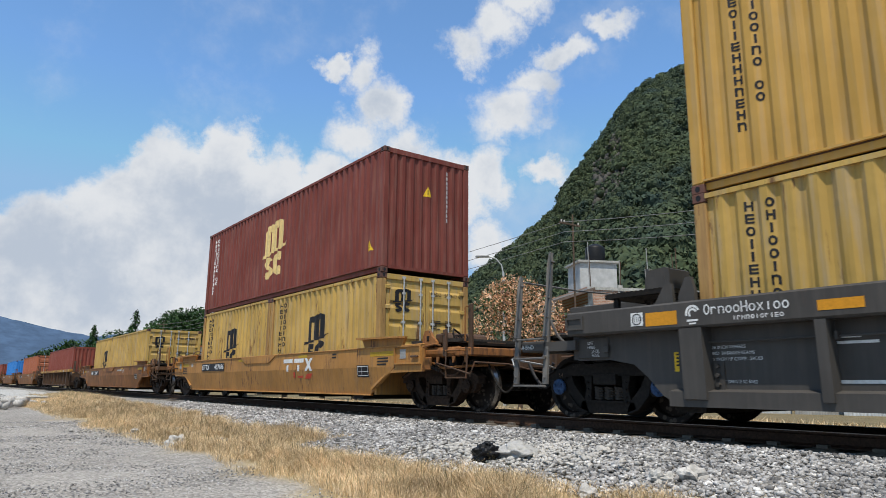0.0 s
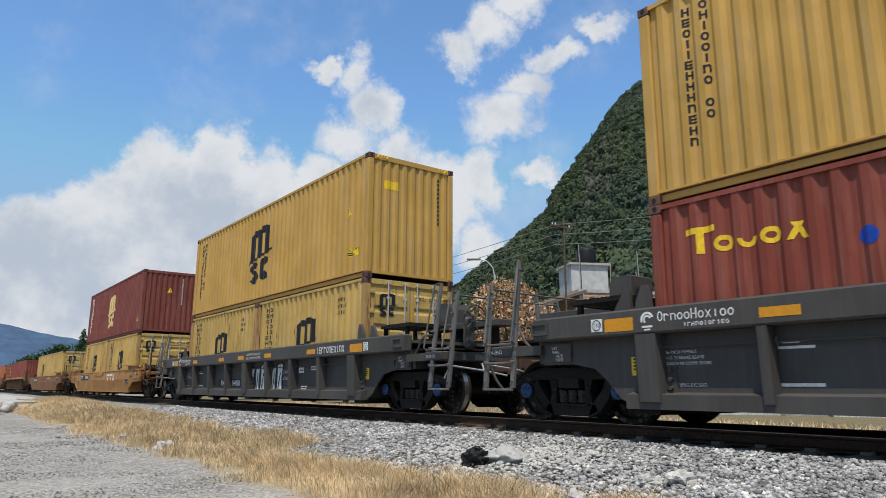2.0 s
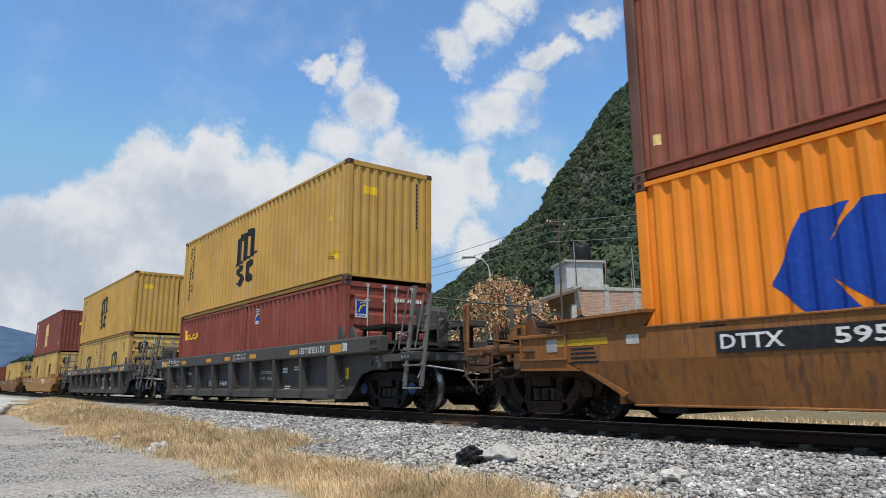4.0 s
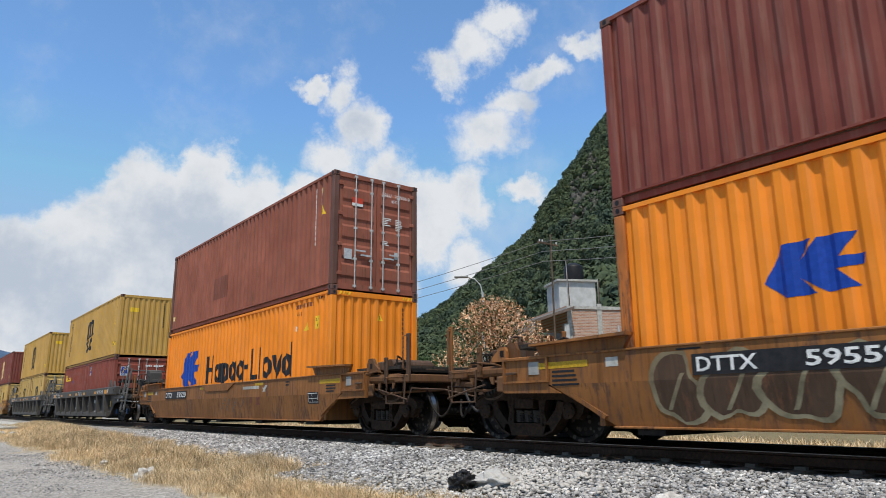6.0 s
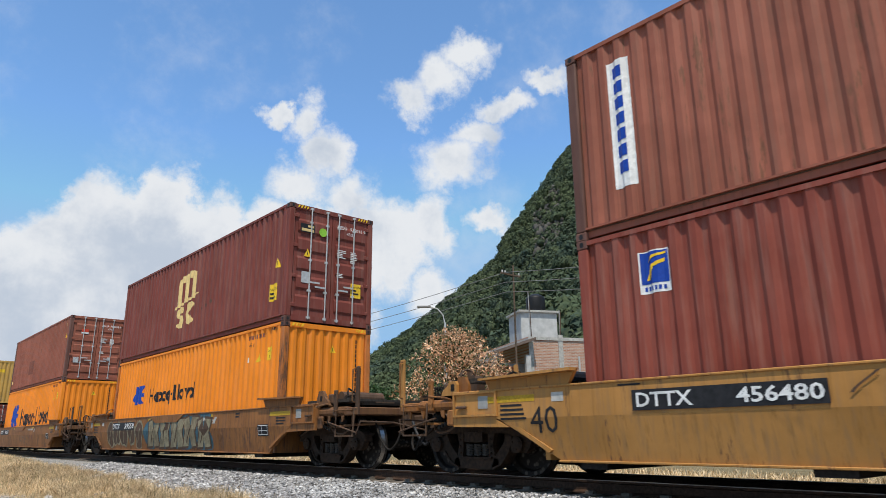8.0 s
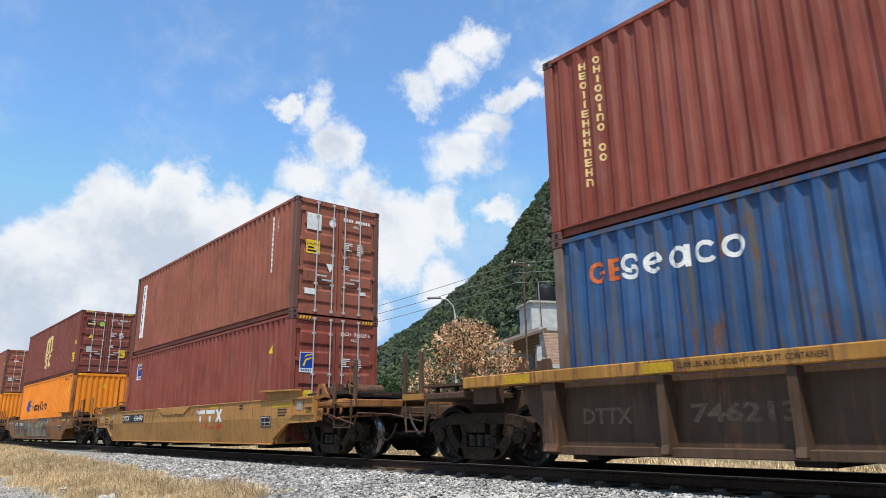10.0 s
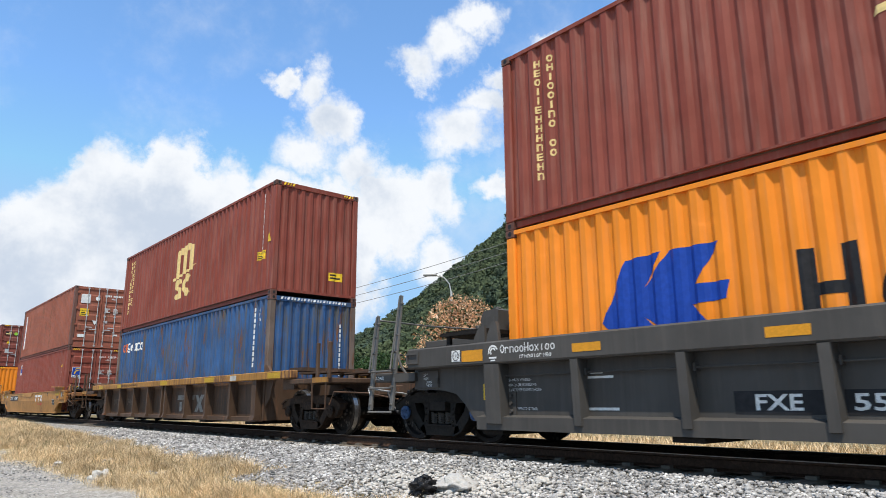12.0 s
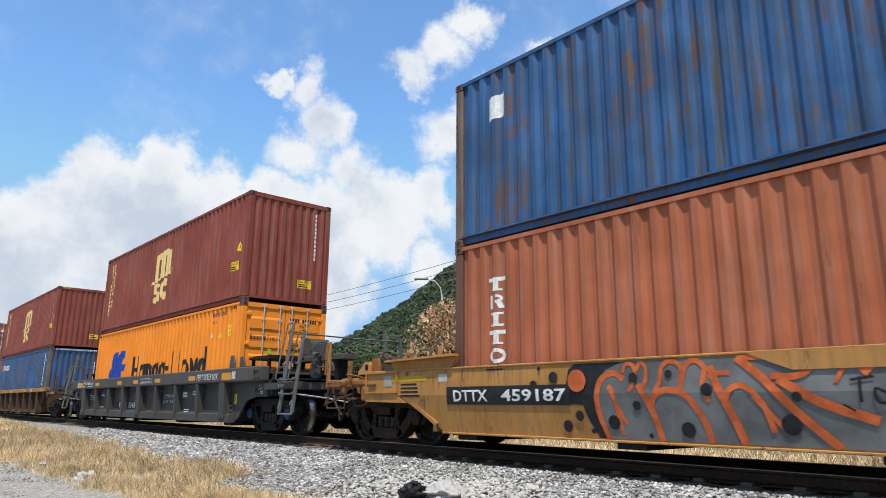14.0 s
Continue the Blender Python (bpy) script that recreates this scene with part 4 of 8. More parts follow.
        part("equipment_box", bin_, "gray", w)
        part("box_hatch", boxes((-0.105, -0.098) + tuple(sorted((e * 7.36, e * 7.64))) + (1.86, 2.12)), "gray", w)
        part("platform_frame", boxes((-1.12, -1.06) + tuple(sorted((e * 6.6, e * 7.66))) + (1.70, 1.76), (-0.30, -0.24) + tuple(sorted((e * 6.6, e * 7.66))) + (1.70, 1.76),
                                     (-1.06, -0.30) + tuple(sorted((e * 6.6, e * 6.66))) + (1.70, 1.76), (-1.06, -0.30) + tuple(sorted((e * 7.6, e * 7.66))) + (1.70, 1.76)), "grime", w)
        for i in range(12):
            y = e * (6.70 + i * 0.078)
            part("platform_slat", boxes((-1.06, -0.30, y - 0.016, y + 0.016, 1.745, 1.785)), "grime", w)
        for x in (-1.05, -0.3):
            for y in (6.7, 7.5):
                part("platform_leg", boxes((x - 0.03, x + 0.03, e * y - 0.04, e * y + 0.04, 1.395, 1.705)), "grime", w)
        part("raised_beam", boxes((-0.16, 0.22) + tuple(sorted((e * 6.9, e * 9.24))) + (1.66, 1.785), bevel=0.012), "gray", w)
        for y in (6.98, 7.8, 8.86):
            part("beam_post", boxes((-0.1, 0.16, e * y - 0.06, e * y + 0.06, 1.1, 1.665)), "grime", w)
        for s in (-1, 1):
            a, b = sorted((s * 1.527, s * 1.555))
            y0, y1 = sorted((e * 7.72, e * 8.04))
            part("end_socket", boxes((a, b, y0, y1, 1.40, 1.43), (a, b, y0, y1, 1.25, 1.28), (a, b, y0, y0 + 0.03, 1.28, 1.40), (a, b, y1 - 0.03, y1, 1.28, 1.40)), "gray", w)
            part("jacking_plate", boxes(tuple(sorted((s * 1.308, s * 1.335))) + tuple(sorted((e * 7.46, e * 8.0))) + (0.86, 1.14), bevel=0.008), "gray", w)
            part("stop_block", boxes(tuple(sorted((s * 1.335, s * 1.37))) + tuple(sorted((e * 7.44, e * 7.52))) + (0.93, 1.02), bevel=0.008), "gray", w)
        decal("jacking_notice", words("LIFT", 6.1 - e * 7.73 - 0.10, 1.05, 0.06) + words("HERE", 6.1 - e * 7.73 - 0.10, 0.99, 0.06) + words("JACK", 6.1 - e * 7.73 - 0.02, 0.935, 0.06) + words("HERE", 6.1 - e * 7.73 - 0.02, 0.88, 0.06), "white", w, flat(-1.335))
        part("end_beam", boxes((-1.42, 1.42) + tuple(sorted((e * 8.62, e * 9.10))) + (0.98, 1.14), bevel=0.015), "gray", w)
        part("walkway", boxes((-1.3, 1.3) + tuple(sorted((e * 8.05, e * 8.95))) + (1.18, 1.22)), "grime", w)
        for s in (-1, 1):
            part("end_bracket", boxes(tuple(sorted((s * 1.25, s * 1.40))) + tuple(sorted((e * 8.0, e * 8.7))) + (0.98, 1.12)), "gray", w)
        part("cross_plate", boxes((-1.28, 1.28) + tuple(sorted((e * 8.06, e * 8.14))) + (0.85, 1.18)), "gray", w)
        for s in (-1, 1):
            for y, top in (((8.82, 2.40), (9.36, 2.20)) if e < 0 else ((8.58, 2.52), (9.21, 2.20))):
                bm = prism(bmesh.new(), [(e * y - 0.045, 0.50), (e * y + 0.045, 0.50), (e * (y + 0.04) + 0.05, top - 0.25), (e * (y + 0.05) + 0.03, top), (e * (y + 0.05) - 0.03, top), (e * (y + 0.04) - 0.05, top - 0.25)], 0, *sorted((s * 1.42, s * 1.46)))
                for z in (0.6, 0.9, 1.2, 1.5, 1.8, top - 0.15):
                    tube(bm, (s * 1.40, e * y, z), (s * 1.48, e * y, z), 0.018, 6)
                for vert in bm.verts:
                    vert.co.x -= s * 0.17 * max(0.0, vert.co.z - 1.15)
                part("ladder_post", bm, "gray_rail", w)
                rail_bow(w, "hand_rail", [(s * 1.46, e * (y - 0.06), 1.15), (s * 1.53, e * (y - 0.07), 1.2), (s * (1.53 - 0.17 * (top - 1.2)), e * (y - 0.03), top - 0.03), (s * (1.46 - 0.17 * (top - 1.15)), e * (y + 0.04), top + 0.0)], 0.016, "gray_rail")
            for z in (0.47, 0.88, 1.17):
                part("rung", tube(bmesh.new(), (s * 1.46, e * (8.80 if e < 0 else 8.56), z), (s * 1.46, e * (9.40 if e < 0 else 9.25), z), 0.017, 6), "gray_rail", w)
        rail_bow(w, "cross_rail", [(-1.28, e * (9.40 if e < 0 else 9.24), 2.12), (0, e * (9.42 if e < 0 else 9.26), 2.10), (1.28, e * (9.40 if e < 0 else 9.24), 2.12)], 0.016, "gray_rail")
        rail_bow(w, "uncoupling_rod", [(-1.42, e * 9.22, 0.66), (-1.40, e * 9.35, 0.88), (-0.6, e * 9.35, 0.80), (-0.15, e * 9.45, 0.72)], 0.016, "galv")
        rail_bow(w, "air_hose", [(-1.2, e * 7.9, 1.05), (-1.35, e * 8.15, 1.06), (-1.38, e * 8.35, 1.2), (-1.36, e * 8.5, 1.42), (-1.2, e * 8.6, 1.45)], 0.022, "gray")
        coupler(w, e, 9.72)
        bogie = add_bogie(w, e * 7.72, True, wheels)
        for k in (-1, 1):
            decal("axle_mark", words("L" + str((7 + k) // 2 if e > 0 else (3 + k) // 2), 6.1 - k * 0.86 - 0.05, 0.605, 0.085), "tan", bogie, flat(-1.09))
    br = bmesh.new()
    for i in range(20):
        a, b = 2 * math.pi * i / 20, 2 * math.pi * (i + 1) / 20
        tube(br, (-0.75 + 0.27 * math.cos(a), -9.28, 1.72 + 0.27 * math.sin(a)), (-0.75 + 0.27 * math.cos(b), -9.28, 1.72 + 0.27 * math.sin(b)), 0.016, 6)
    for i in range(5):
        a = 2 * math.pi * i / 5
        tube(br, (-0.75, -9.25, 1.72), (-0.75 + 0.27 * math.cos(a), -9.28, 1.72 + 0.27 * math.sin(a)), 0.012, 6)
    part("brake_wheel", br, "gray", w)
    part("brake_housing", boxes((-0.9, -0.68, -9.22, -9.06, 1.2, 1.78), bevel=0.05), "gray", w)
    for i in range(5):
        part("crossbearer", boxes((-1.36, 1.36, -6.2 + i * 3.1 - 0.2, -6.2 + i * 3.1 + 0.2, 0.17, 0.275)), "grime", w)
    sill, sheet = flat(-1.53), flat(-1.31)
    for u, d, h in ((-0.57, 0.46, 0.17), (1.56, 0.45, 0.11), (4.05, 0.45, 0.11), (5.65, 0.45, 0.11), (7.55, 0.45, 0.11), (10.08, 0.45, 0.11), (12.14, 0.52, 0.17)):
        decal("reflector", [rect(u, 1.30 - h / 2 + 0.01, d, h)], "reflector", w, sill)
    for u in (-0.80, 12.70):
        decal("speed_plate", [rect(u, 1.24, 0.19, 0.17)], "white", w, sill)
        decal("speed_sign", ring(u + 0.095, 1.325, 0.075, 0.075, 0.012) + words("110", u + 0.035, 1.295, 0.085), "black", w, sill, lift=0.006)
    decal("operator_mark", ring(0.11, 1.345, 0.10, 0.10, 0.03, 20, 200, 8) + ring(0.11, 1.345, 0.06, 0.06, 0.025, 20, 230, 8) + [rect(0.03, 1.245, 0.15, 0.025), rect(0.06, 1.21, 0.09, 0.02)] + glyphs(0.26, 1.31, "OrnooHoxioo", 0.078, 0.125, 0.2, 0.2) + glyphs(0.62, 1.225, "IRHNOIORIEO", 0.042, 0.05, 0.3), "white", w, sill)
    decal("operator_web_mark", glyphs(10.60, 1.25, "ierronexinx", 0.10, 0.2, 0.2, 0.22), "white", w, sill)
    decal("register_notice", words("NON-INTERCHANGE CAR", 6.3, 1.35, 0.085) + words("SEE EQUIPMENT REGISTER", 6.3, 1.25, 0.085), "white", w, sill)
    decal("number_panel", [rect(3.55, 0.49, 0.92, 0.24), rect(4.62, 0.49, 0.96, 0.24)], "black", w, sheet)
    decal("number_marks", fitted(number[0], 3.78, 0.53, 0.48, 0.165, 0.02) + fitted(number[1], 4.72, 0.53, 0.64, 0.165, 0.02), "white", w, sheet, lift=0.006)
    decal("plate_sign", [rect(5.72, 0.77, 0.01, 0.3), rect(5.91, 0.77, 0.01, 0.3), rect(5.72, 0.77, 0.2, 0.01), rect(5.72, 1.06, 0.2, 0.01)] + words("PLATE", 5.735, 0.97, 0.055) + words("H", 5.785, 0.83, 0.11), "white", w, sheet)
    decal("load_limit", words("LD LMT " + marks[0], 7.8, 0.84, 0.115) + words("LT  WT    " + marks[1], 7.8, 0.68, 0.115), "white", w, sheet)
    decal("wheel_notice", words("36 INCH WHEELS", 0.2, 0.92, 0.055) + words("NO. 24 BRAKE BEAMS", 0.2, 0.85, 0.055) + words("2 INCH HF COMP. SHOES", 0.2, 0.78, 0.055) + words("CONT SPRG 2 IC 5062", 0.2, 0.52, 0.055), "white", w, sheet)
    decal("small_print", small_lines(1.55, 0.98, 2, 0.5, 0.03) + small_lines(1.62, 0.52, 1, 0.75, 0.035) + small_lines(9.9, 0.96, 2, 0.5, 0.03, 3) + small_lines(9.4, 0.5, 3, 0.5, 0.03, 4), "white", w, sheet)
    decal("builder_plate", [rect(9.25, 0.84, 0.28, 0.13)], "white", w, sheet)
    decal("builder_lettering", row_bars(9.30, 0.89, 8, 0.018, 0.03, 0.5), "black", w, sheet, lift=0.006)
    beam = flat(-1.42)
    decal("end_lettering", words("B-END", 14.78, 1.02, 0.09), "white", w, beam)
    decal("end_lettering", words("A-END", -3.0, 1.02, 0.09), "white", w, beam)
    for u in (-0.33, 12.42):
        decal("yellow_tag", [rect(u, 0.66, 0.18, 0.24)], "sign_yellow", w, sheet)
        decal("tag_lines", small_lines(u + 0.03, 0.86, 4, 0.11, 0.022), "black", w, sheet, lift=0.006)
    return w, wheels


def yellow_end_gear(w, e, gear, mat):
    """Raised gratings, brackets, valves, hoses and the brake wheel over the bogie of a smooth-sided wagon."""
    z = 1.44 if e > 0 else 1.30
    y0, y1 = (6.7, 8.35) if e > 0 else (7.45, 9.0)
    part("platform_edge", boxes(*[(x - 0.025, x + 0.025) + tuple(sorted((e * y0, e * y1))) + (z - 0.06, z + 0.005) for x in (-1.28, -0.45, 0.45, 1.28)]), "spring_steel", w)
    for k in range(int((y1 - y0) / 0.11)):
        y = e * (y0 + 0.05 + k * 0.11)
        part("platform_slat", boxes((-1.255, 1.255, y - 0.018, y + 0.018, z - 0.045, z)), "spring_steel" if k % 3 else "grime", w)
    for x in (-1.2, 0.0, 1.2):
        for y in (y0 + 0.1, (y0 + y1) / 2, y1 - 0.1):
            part("platform_leg", boxes((x - 0.03, x + 0.03, e * y - 0.03, e * y + 0.03, 1.21, z - 0.05)), "rusty", w)
    jaw = prism(bmesh.new(), [(e * 8.1, 1.2), (e * 8.46, 1.2), (e * 8.44, 1.26), (e * 8.3, 1.36), (e * 8.27, 1.42), (e * 8.13, 1.42), (e * 8.1, 1.36)], 0, -1.43, -1.375)
    part("lifting_jaw", jaw, mat if e > 0 else gear, w)
    part("jaw_slot", boxes((-1.436, -1.43) + tuple(sorted((e * 8.15, e * 8.23))) + (1.27, 1.37)), "grime", w)
    rail_bow(w, "train_pipe", [(-1.33, e * 6.9, 0.90), (-1.36, e * 8.2, 0.88), (-1.30, e * 8.5, 0.78), (-1.32, e * 9.1, 0.80), (-0.6, e * 9.4, 0.84)], 0.022, gear)
    rail_bow(w, "branch_pipe", [(-1.22, e * 8.25, 0.98), (-1.26, e * 8.4, 0.70), (-1.24, e * 8.8, 0.66), (-1.15, e * 8.95, 0.92)], 0.018, "rusty")
    rail_bow(w, "lever_rod", [(-1.47, e * 8.55, 0.86), (-1.49, e * 8.95, 0.78), (-1.47, e * 9.5, 0.66)], 0.015, "rusty")
    rail_bow(w, "jumper_hose", [(-0.9, e * 9.3, 0.86), (-0.95, e * 9.55, 0.55), (-0.92, e * 9.75, 0.36), (-0.86, e * 9.9, 0.46), (-0.8, e * 9.95, 0.66)], 0.02, "grime", 8)
    rail_bow(w, "hand_hold", [(-1.46, e * 8.2, 1.13), (-1.56, e * 8.22, 1.16), (-1.56, e * 8.62, 1.20), (-1.46, e * 8.64, 1.17)], 0.016, gear)
    for y, x, s in ((8.35, -1.28, 0.09), (8.75, -1.22, 0.11), (9.15, -1.1, 0.08), (8.5, -0.9, 0.12)):
        part("valve_body", lathe([(0.02, -s), (s * 0.7, -s * 0.9), (s, -s * 0.4), (s, s * 0.4), (s * 0.6, s * 0.9), (0.02, s)], 10, "z"), "grime", w).location = (x, e * y, 0.90 - s * 0.3)
    for y in (8.15, 8.42, 8.9, 9.25):
        part("gusset", prism(bmesh.new(), [(e * y, 0.98), (e * (y + 0.1), 0.98), (e * (y + 0.06), 0.88), (e * (y + 0.01), 0.86)], 0, -1.41, -1.385), gear, w)
    for k in range(4):
        part("air_coil", path_tube(bmesh.new(), [(-1.15 + 0.07 * math.cos(q * 0.7), e * (8.7 + k * 0.08), 1.30 + 0.07 * math.sin(q * 0.7)) for q in range(10)], 0.014, 5), "grime", w)
    if e > 0:
        part("brake_wheel", path_tube(bmesh.new(), [(-0.5 + 0.21 * math.cos(q * 0.349), 8.78 + 0.05 * math.sin(q * 0.349), 1.48 + 0.21 * math.sin(q * 0.349)) for q in range(19)], 0.018, 6), "rusty", w)
        for q in range(5):
            part("wheel_spoke", tube(bmesh.new(), (-0.5, 8.76, 1.48), (-0.5 + 0.21 * math.cos(q * 1.257), 8.78, 1.48 + 0.21 * math.sin(q * 1.257)), 0.012, 5), "rusty", w)
        part("brake_housing", prism(bmesh.new(), [(8.5, 1.24), (8.72, 1.24), (8.73, 1.46), (8.66, 1.58), (8.56, 1.57), (8.5, 1.46)], 0, -0.6, -0.4), "rusty", w)
        part("release_lever", path_tube(bmesh.new(), [(-0.3, 8.5, 1.44), (-0.28, 8.4, 1.62), (-0.28, 8.35, 1.5)], 0.018, 6), gear, w)


def yellow_wagon(mat, marks, spray="", number=None):
    """Yellow smooth-sided well wagon with sloping ends and flared end flaps."""
    w = thing("well_wagon", marks, "rail wagon", group="wagons of the train")
    wheels = []
    gear = "gear_rust" if mat == "ttx_old" else "ttx_old"
    for s in (-1, 1):
        bm = bmesh.new()
        prism(bm, [(-7.2, 0.82), (-6.95, 0.70), (-8.1, 0.72), (-8.1, 1.22), (8.1, 1.22), (8.1, 0.72), (6.95, 0.70), (7.2, 0.82)], 0, *sorted((s * 1.44, s * 1.50)))
        part("side_sheet", bm, mat, w)
        bm = bmesh.new()
        out = [bm.verts.new((s * (1.50 - max(0, 0.82 - z) * 0.16), y, z)) for y, z in ((-6.1, 0.27), (6.1, 0.27), (7.15, 0.82), (-7.15, 0.82))]
        inn = [bm.verts.new((v.co.x - s * 0.05, v.co.y, v.co.z)) for v in out]
        bm.faces.new(out)
        bm.faces.new(inn[::-1])
        for i in range(4):
            bm.faces.new((out[i], inn[i], inn[(i + 1) % 4], out[(i + 1) % 4]))
        bmesh.ops.recalc_face_normals(bm, faces=bm.faces)
        part("lower_sheet", bm, mat, w)
        bm = bmesh.new()
        prism(bm, [(-1.3, 1.215), (1.3, 1.215), (0.85, 1.03), (-0.85, 1.03)], 0, *sorted((s * 1.49, s * 1.525)))
        part("reinforcing_plate", bm, mat, w)
        part("top_flange", boxes(tuple(sorted((s * 1.34, s * 1.52))) + (-8.1, 8.1, 1.205, 1.235), bevel=0.008), mat, w)
        part("bottom_flange", boxes(tuple(sorted((s * 1.34, s * 1.45))) + (-6.12, 6.12, 0.245, 0.275), bevel=0.008), mat, w)
        for e in (-1, 1):
            bm = bmesh.new()
            prism(bm, [(e * 5.9, 1.235), (e * 7.35, 1.235), (e * 7.45, 1.40), (e * 5.75, 1.44)], 0, *sorted((s * 1.40, s * 1.46)))
            prism(bm, [(e * 5.75, 1.40), (e * 7.45, 1.37), (e * 7.45, 1.40), (e * 5.75, 1.44)], 0, *sorted((s * 1.46, s * 1.60)))
            part("end_flap", bm, mat, w)
            bm = bmesh.new()
            box(bm, *sorted((s * 1.49, s * 1.535)), e * 7.62 - 0.46, e * 7.62 + 0.46, 0.86, 0.89)
            box(bm, *sorted((s * 1.49, s * 1.535)), e * 7.62 - 0.46, e * 7.62 + 0.46, 1.19, 1.215)
            for k in (-0.46, 0.43):
                box(bm, *sorted((s * 1.49, s * 1.535)), e * 7.62 + k, e * 7.62 + k + 0.03, 0.89, 1.19)
            part("jacking_pad", bm, mat, w)
            bm = prism(bmesh.new(), [(e * 6.2, 0.40), (e * 6.9, 0.77), (e * 6.95, 0.74), (e * 6.25, 0.36)], 0, *sorted((s * 1.44, s * 1.48)))
            part("slope_rib", bm, mat, w)
            part("placard_holder", boxes(tuple(sorted((s * 1.50, s * 1.508))) + tuple(sorted((e * 7.35, e * 7.55))) + (0.97, 1.15)), "shade_gray", w)
            part("grab_handle", boxes(tuple(sorted((s * 1.51, s * 1.56))) + tuple(sorted((e * 7.78, e * 8.0))) + (0.98, 1.02), bevel=0.01), "rusty", w)
    for e in (-1, 1):
        part("bulkhead", boxes((-1.42, 1.42) + tuple(sorted((e * 6.28, e * 6.36))) + (0.27, 1.15)), mat, w)
        part("centre_sill", boxes((-0.35, 0.35) + tuple(sorted((e * 6.36, e * 9.5))) + (0.78, 1.14), bevel=0.02), "rusty", w)
        bm = boxes((-1.42, 1.42) + tuple(sorted((e * 6.36, e * 8.1))) + (1.18, 1.22))
        for k in range(14):
            y = e * (6.5 + k * 0.13)
            box(bm, -0.7, 0.7, y - 0.03, y + 0.03, 1.25, 1.31)
        part("deck", bm, "grime", w)
        part("end_plate", boxes((-1.44, 1.44) + tuple(sorted((e * 8.02, e * 8.1))) + (0.85, 1.20)), gear, w)
        part("end_beam", boxes((-1.46, 1.46) + tuple(sorted((e * 9.05, e * 9.5))) + (0.98, 1.12), bevel=0.015), gear, w)
        part("walkway", boxes((-1.1, 1.1) + tuple(sorted((e * 8.1, e * 9.3))) + (1.17, 1.21)), "grime", w)
        for s in (-1, 1):
            part("end_bracket", boxes(tuple(sorted((s * 1.05, s * 1.30))) + tuple(sorted((e * 8.1, e * 9.05))) + (0.99, 1.10)), gear, w)
            part("round_beam", tube(bmesh.new(), (s * 1.33, e * 8.1, 1.06), (s * 1.33, e * 9.05, 1.06), 0.09, 10), gear, w)
            bm = bmesh.new()
            prism(bm, [(e * 7.9, 1.2), (e * 8.25, 1.2), (e * 8.22, 1.36), (e * 8.12, 1.48), (e * 7.98, 1.48), (e * 7.92, 1.36)], 0, *sorted((s * 1.30, s * 1.36)))
            part("guide_bracket", bm, gear, w)
        for s in (-1, 1):
            for y, top, low in ((8.72, 1.46, 0.98), (9.46, 1.86, 0.98)):
                if s > 0 and y > 9:
                    top = 1.95
                bm = boxes(tuple(sorted((s * 1.40, s * 1.45))) + (e * y - 0.05, e * y + 0.05, low, top), bevel=0.01)
                tube(bm, (s * 1.45, e * y, top - 0.08), (s * 1.465, e * y, top - 0.08), 0.022, 6)
                tube(bm, (s * 1.45, e * y, low + 0.1), (s * 1.465, e * y, low + 0.1), 0.022, 6)
                part("corner_stanchion", bm, (mat if y > 9 else gear) if e > 0 else "rusty", w)
            rail_bow(w, "stirrup", [(s * 1.45, e * 8.78, 1.1), (s * 1.47, e * 8.80, 0.60), (s * 1.47, e * 9.38, 0.60), (s * 1.45, e * 9.40, 1.1)], 0.018, "rusty")
            rail_bow(w, "hand_rail", [(s * 1.46, e * 9.42, 1.2), (s * 1.52, e * 9.42, 1.22), (s * 1.52, e * 9.42, 1.80), (s * 1.46, e * 9.42, 1.82)], 0.014, gear)
            rail_bow(w, "grab_rail", [(s * 1.46, e * 8.85, 1.06), (s * 1.52, e * 8.86, 1.07), (s * 1.52, e * 9.32, 1.07), (s * 1.46, e * 9.33, 1.06)], 0.014, gear)
        rail_bow(w, "uncoupling_rod", [(-1.45, e * 9.45, 0.62), (-1.42, e * 9.55, 0.86), (-0.7, e * 9.6, 0.84), (-0.15, e * 9.9, 0.70)], 0.016, "rusty")
        bm = bmesh.new()
        for k in range(3):
            tube(bm, (-1.3, e * (8.2 + k * 0.06), 1.24 + 0.02 * k), (1.3, e * (8.3 + k * 0.25), 1.26), 0.018, 6)
        path_tube(bm, [(-0.6, e * 8.0, 1.2), (-0.62, e * 7.9, 1.48), (-0.5, e * 7.75, 1.58), (-0.3, e * 7.7, 1.5), (-0.2, e * 7.75, 1.25)], 0.02, 6)
        part("pipework", bm, "grime", w)
        part("brake_cylinder", tube(bmesh.new(), (-0.85, e * 8.2, 0.92), (-0.85, e * 8.75, 0.92), 0.13, 14), "grime", w)
        part("air_reservoir", tube(bmesh.new(), (-0.2, e * 7.0, 1.42), (0.9, e * 7.0, 1.42), 0.15, 14), "rusty", w)
        for k in range(5):
            part("deck_plank", boxes((-1.25 + k * 0.5, -0.80 + k * 0.5) + tuple(sorted((e * (8.2 + 0.07 * (k % 2)), e * (9.15 - 0.05 * (k % 3))))) + (1.215, 1.245)), "rusty" if k % 2 else "grime", w)
        rail_bow(w, "brake_rod", [(-1.1, e * 6.9, 0.62), (-1.15, e * 7.4, 0.78), (-1.12, e * 8.6, 0.80), (-0.9, e * 9.3, 0.88)], 0.02, "rusty")
        for k in range(6):
            part("chain_link", boxes((-1.43, -1.40) + tuple(sorted((e * (8.15 + k * 0.07), e * (8.19 + k * 0.07)))) + (0.80 - 0.02 * k, 0.86 - 0.02 * k)), "grime", w)
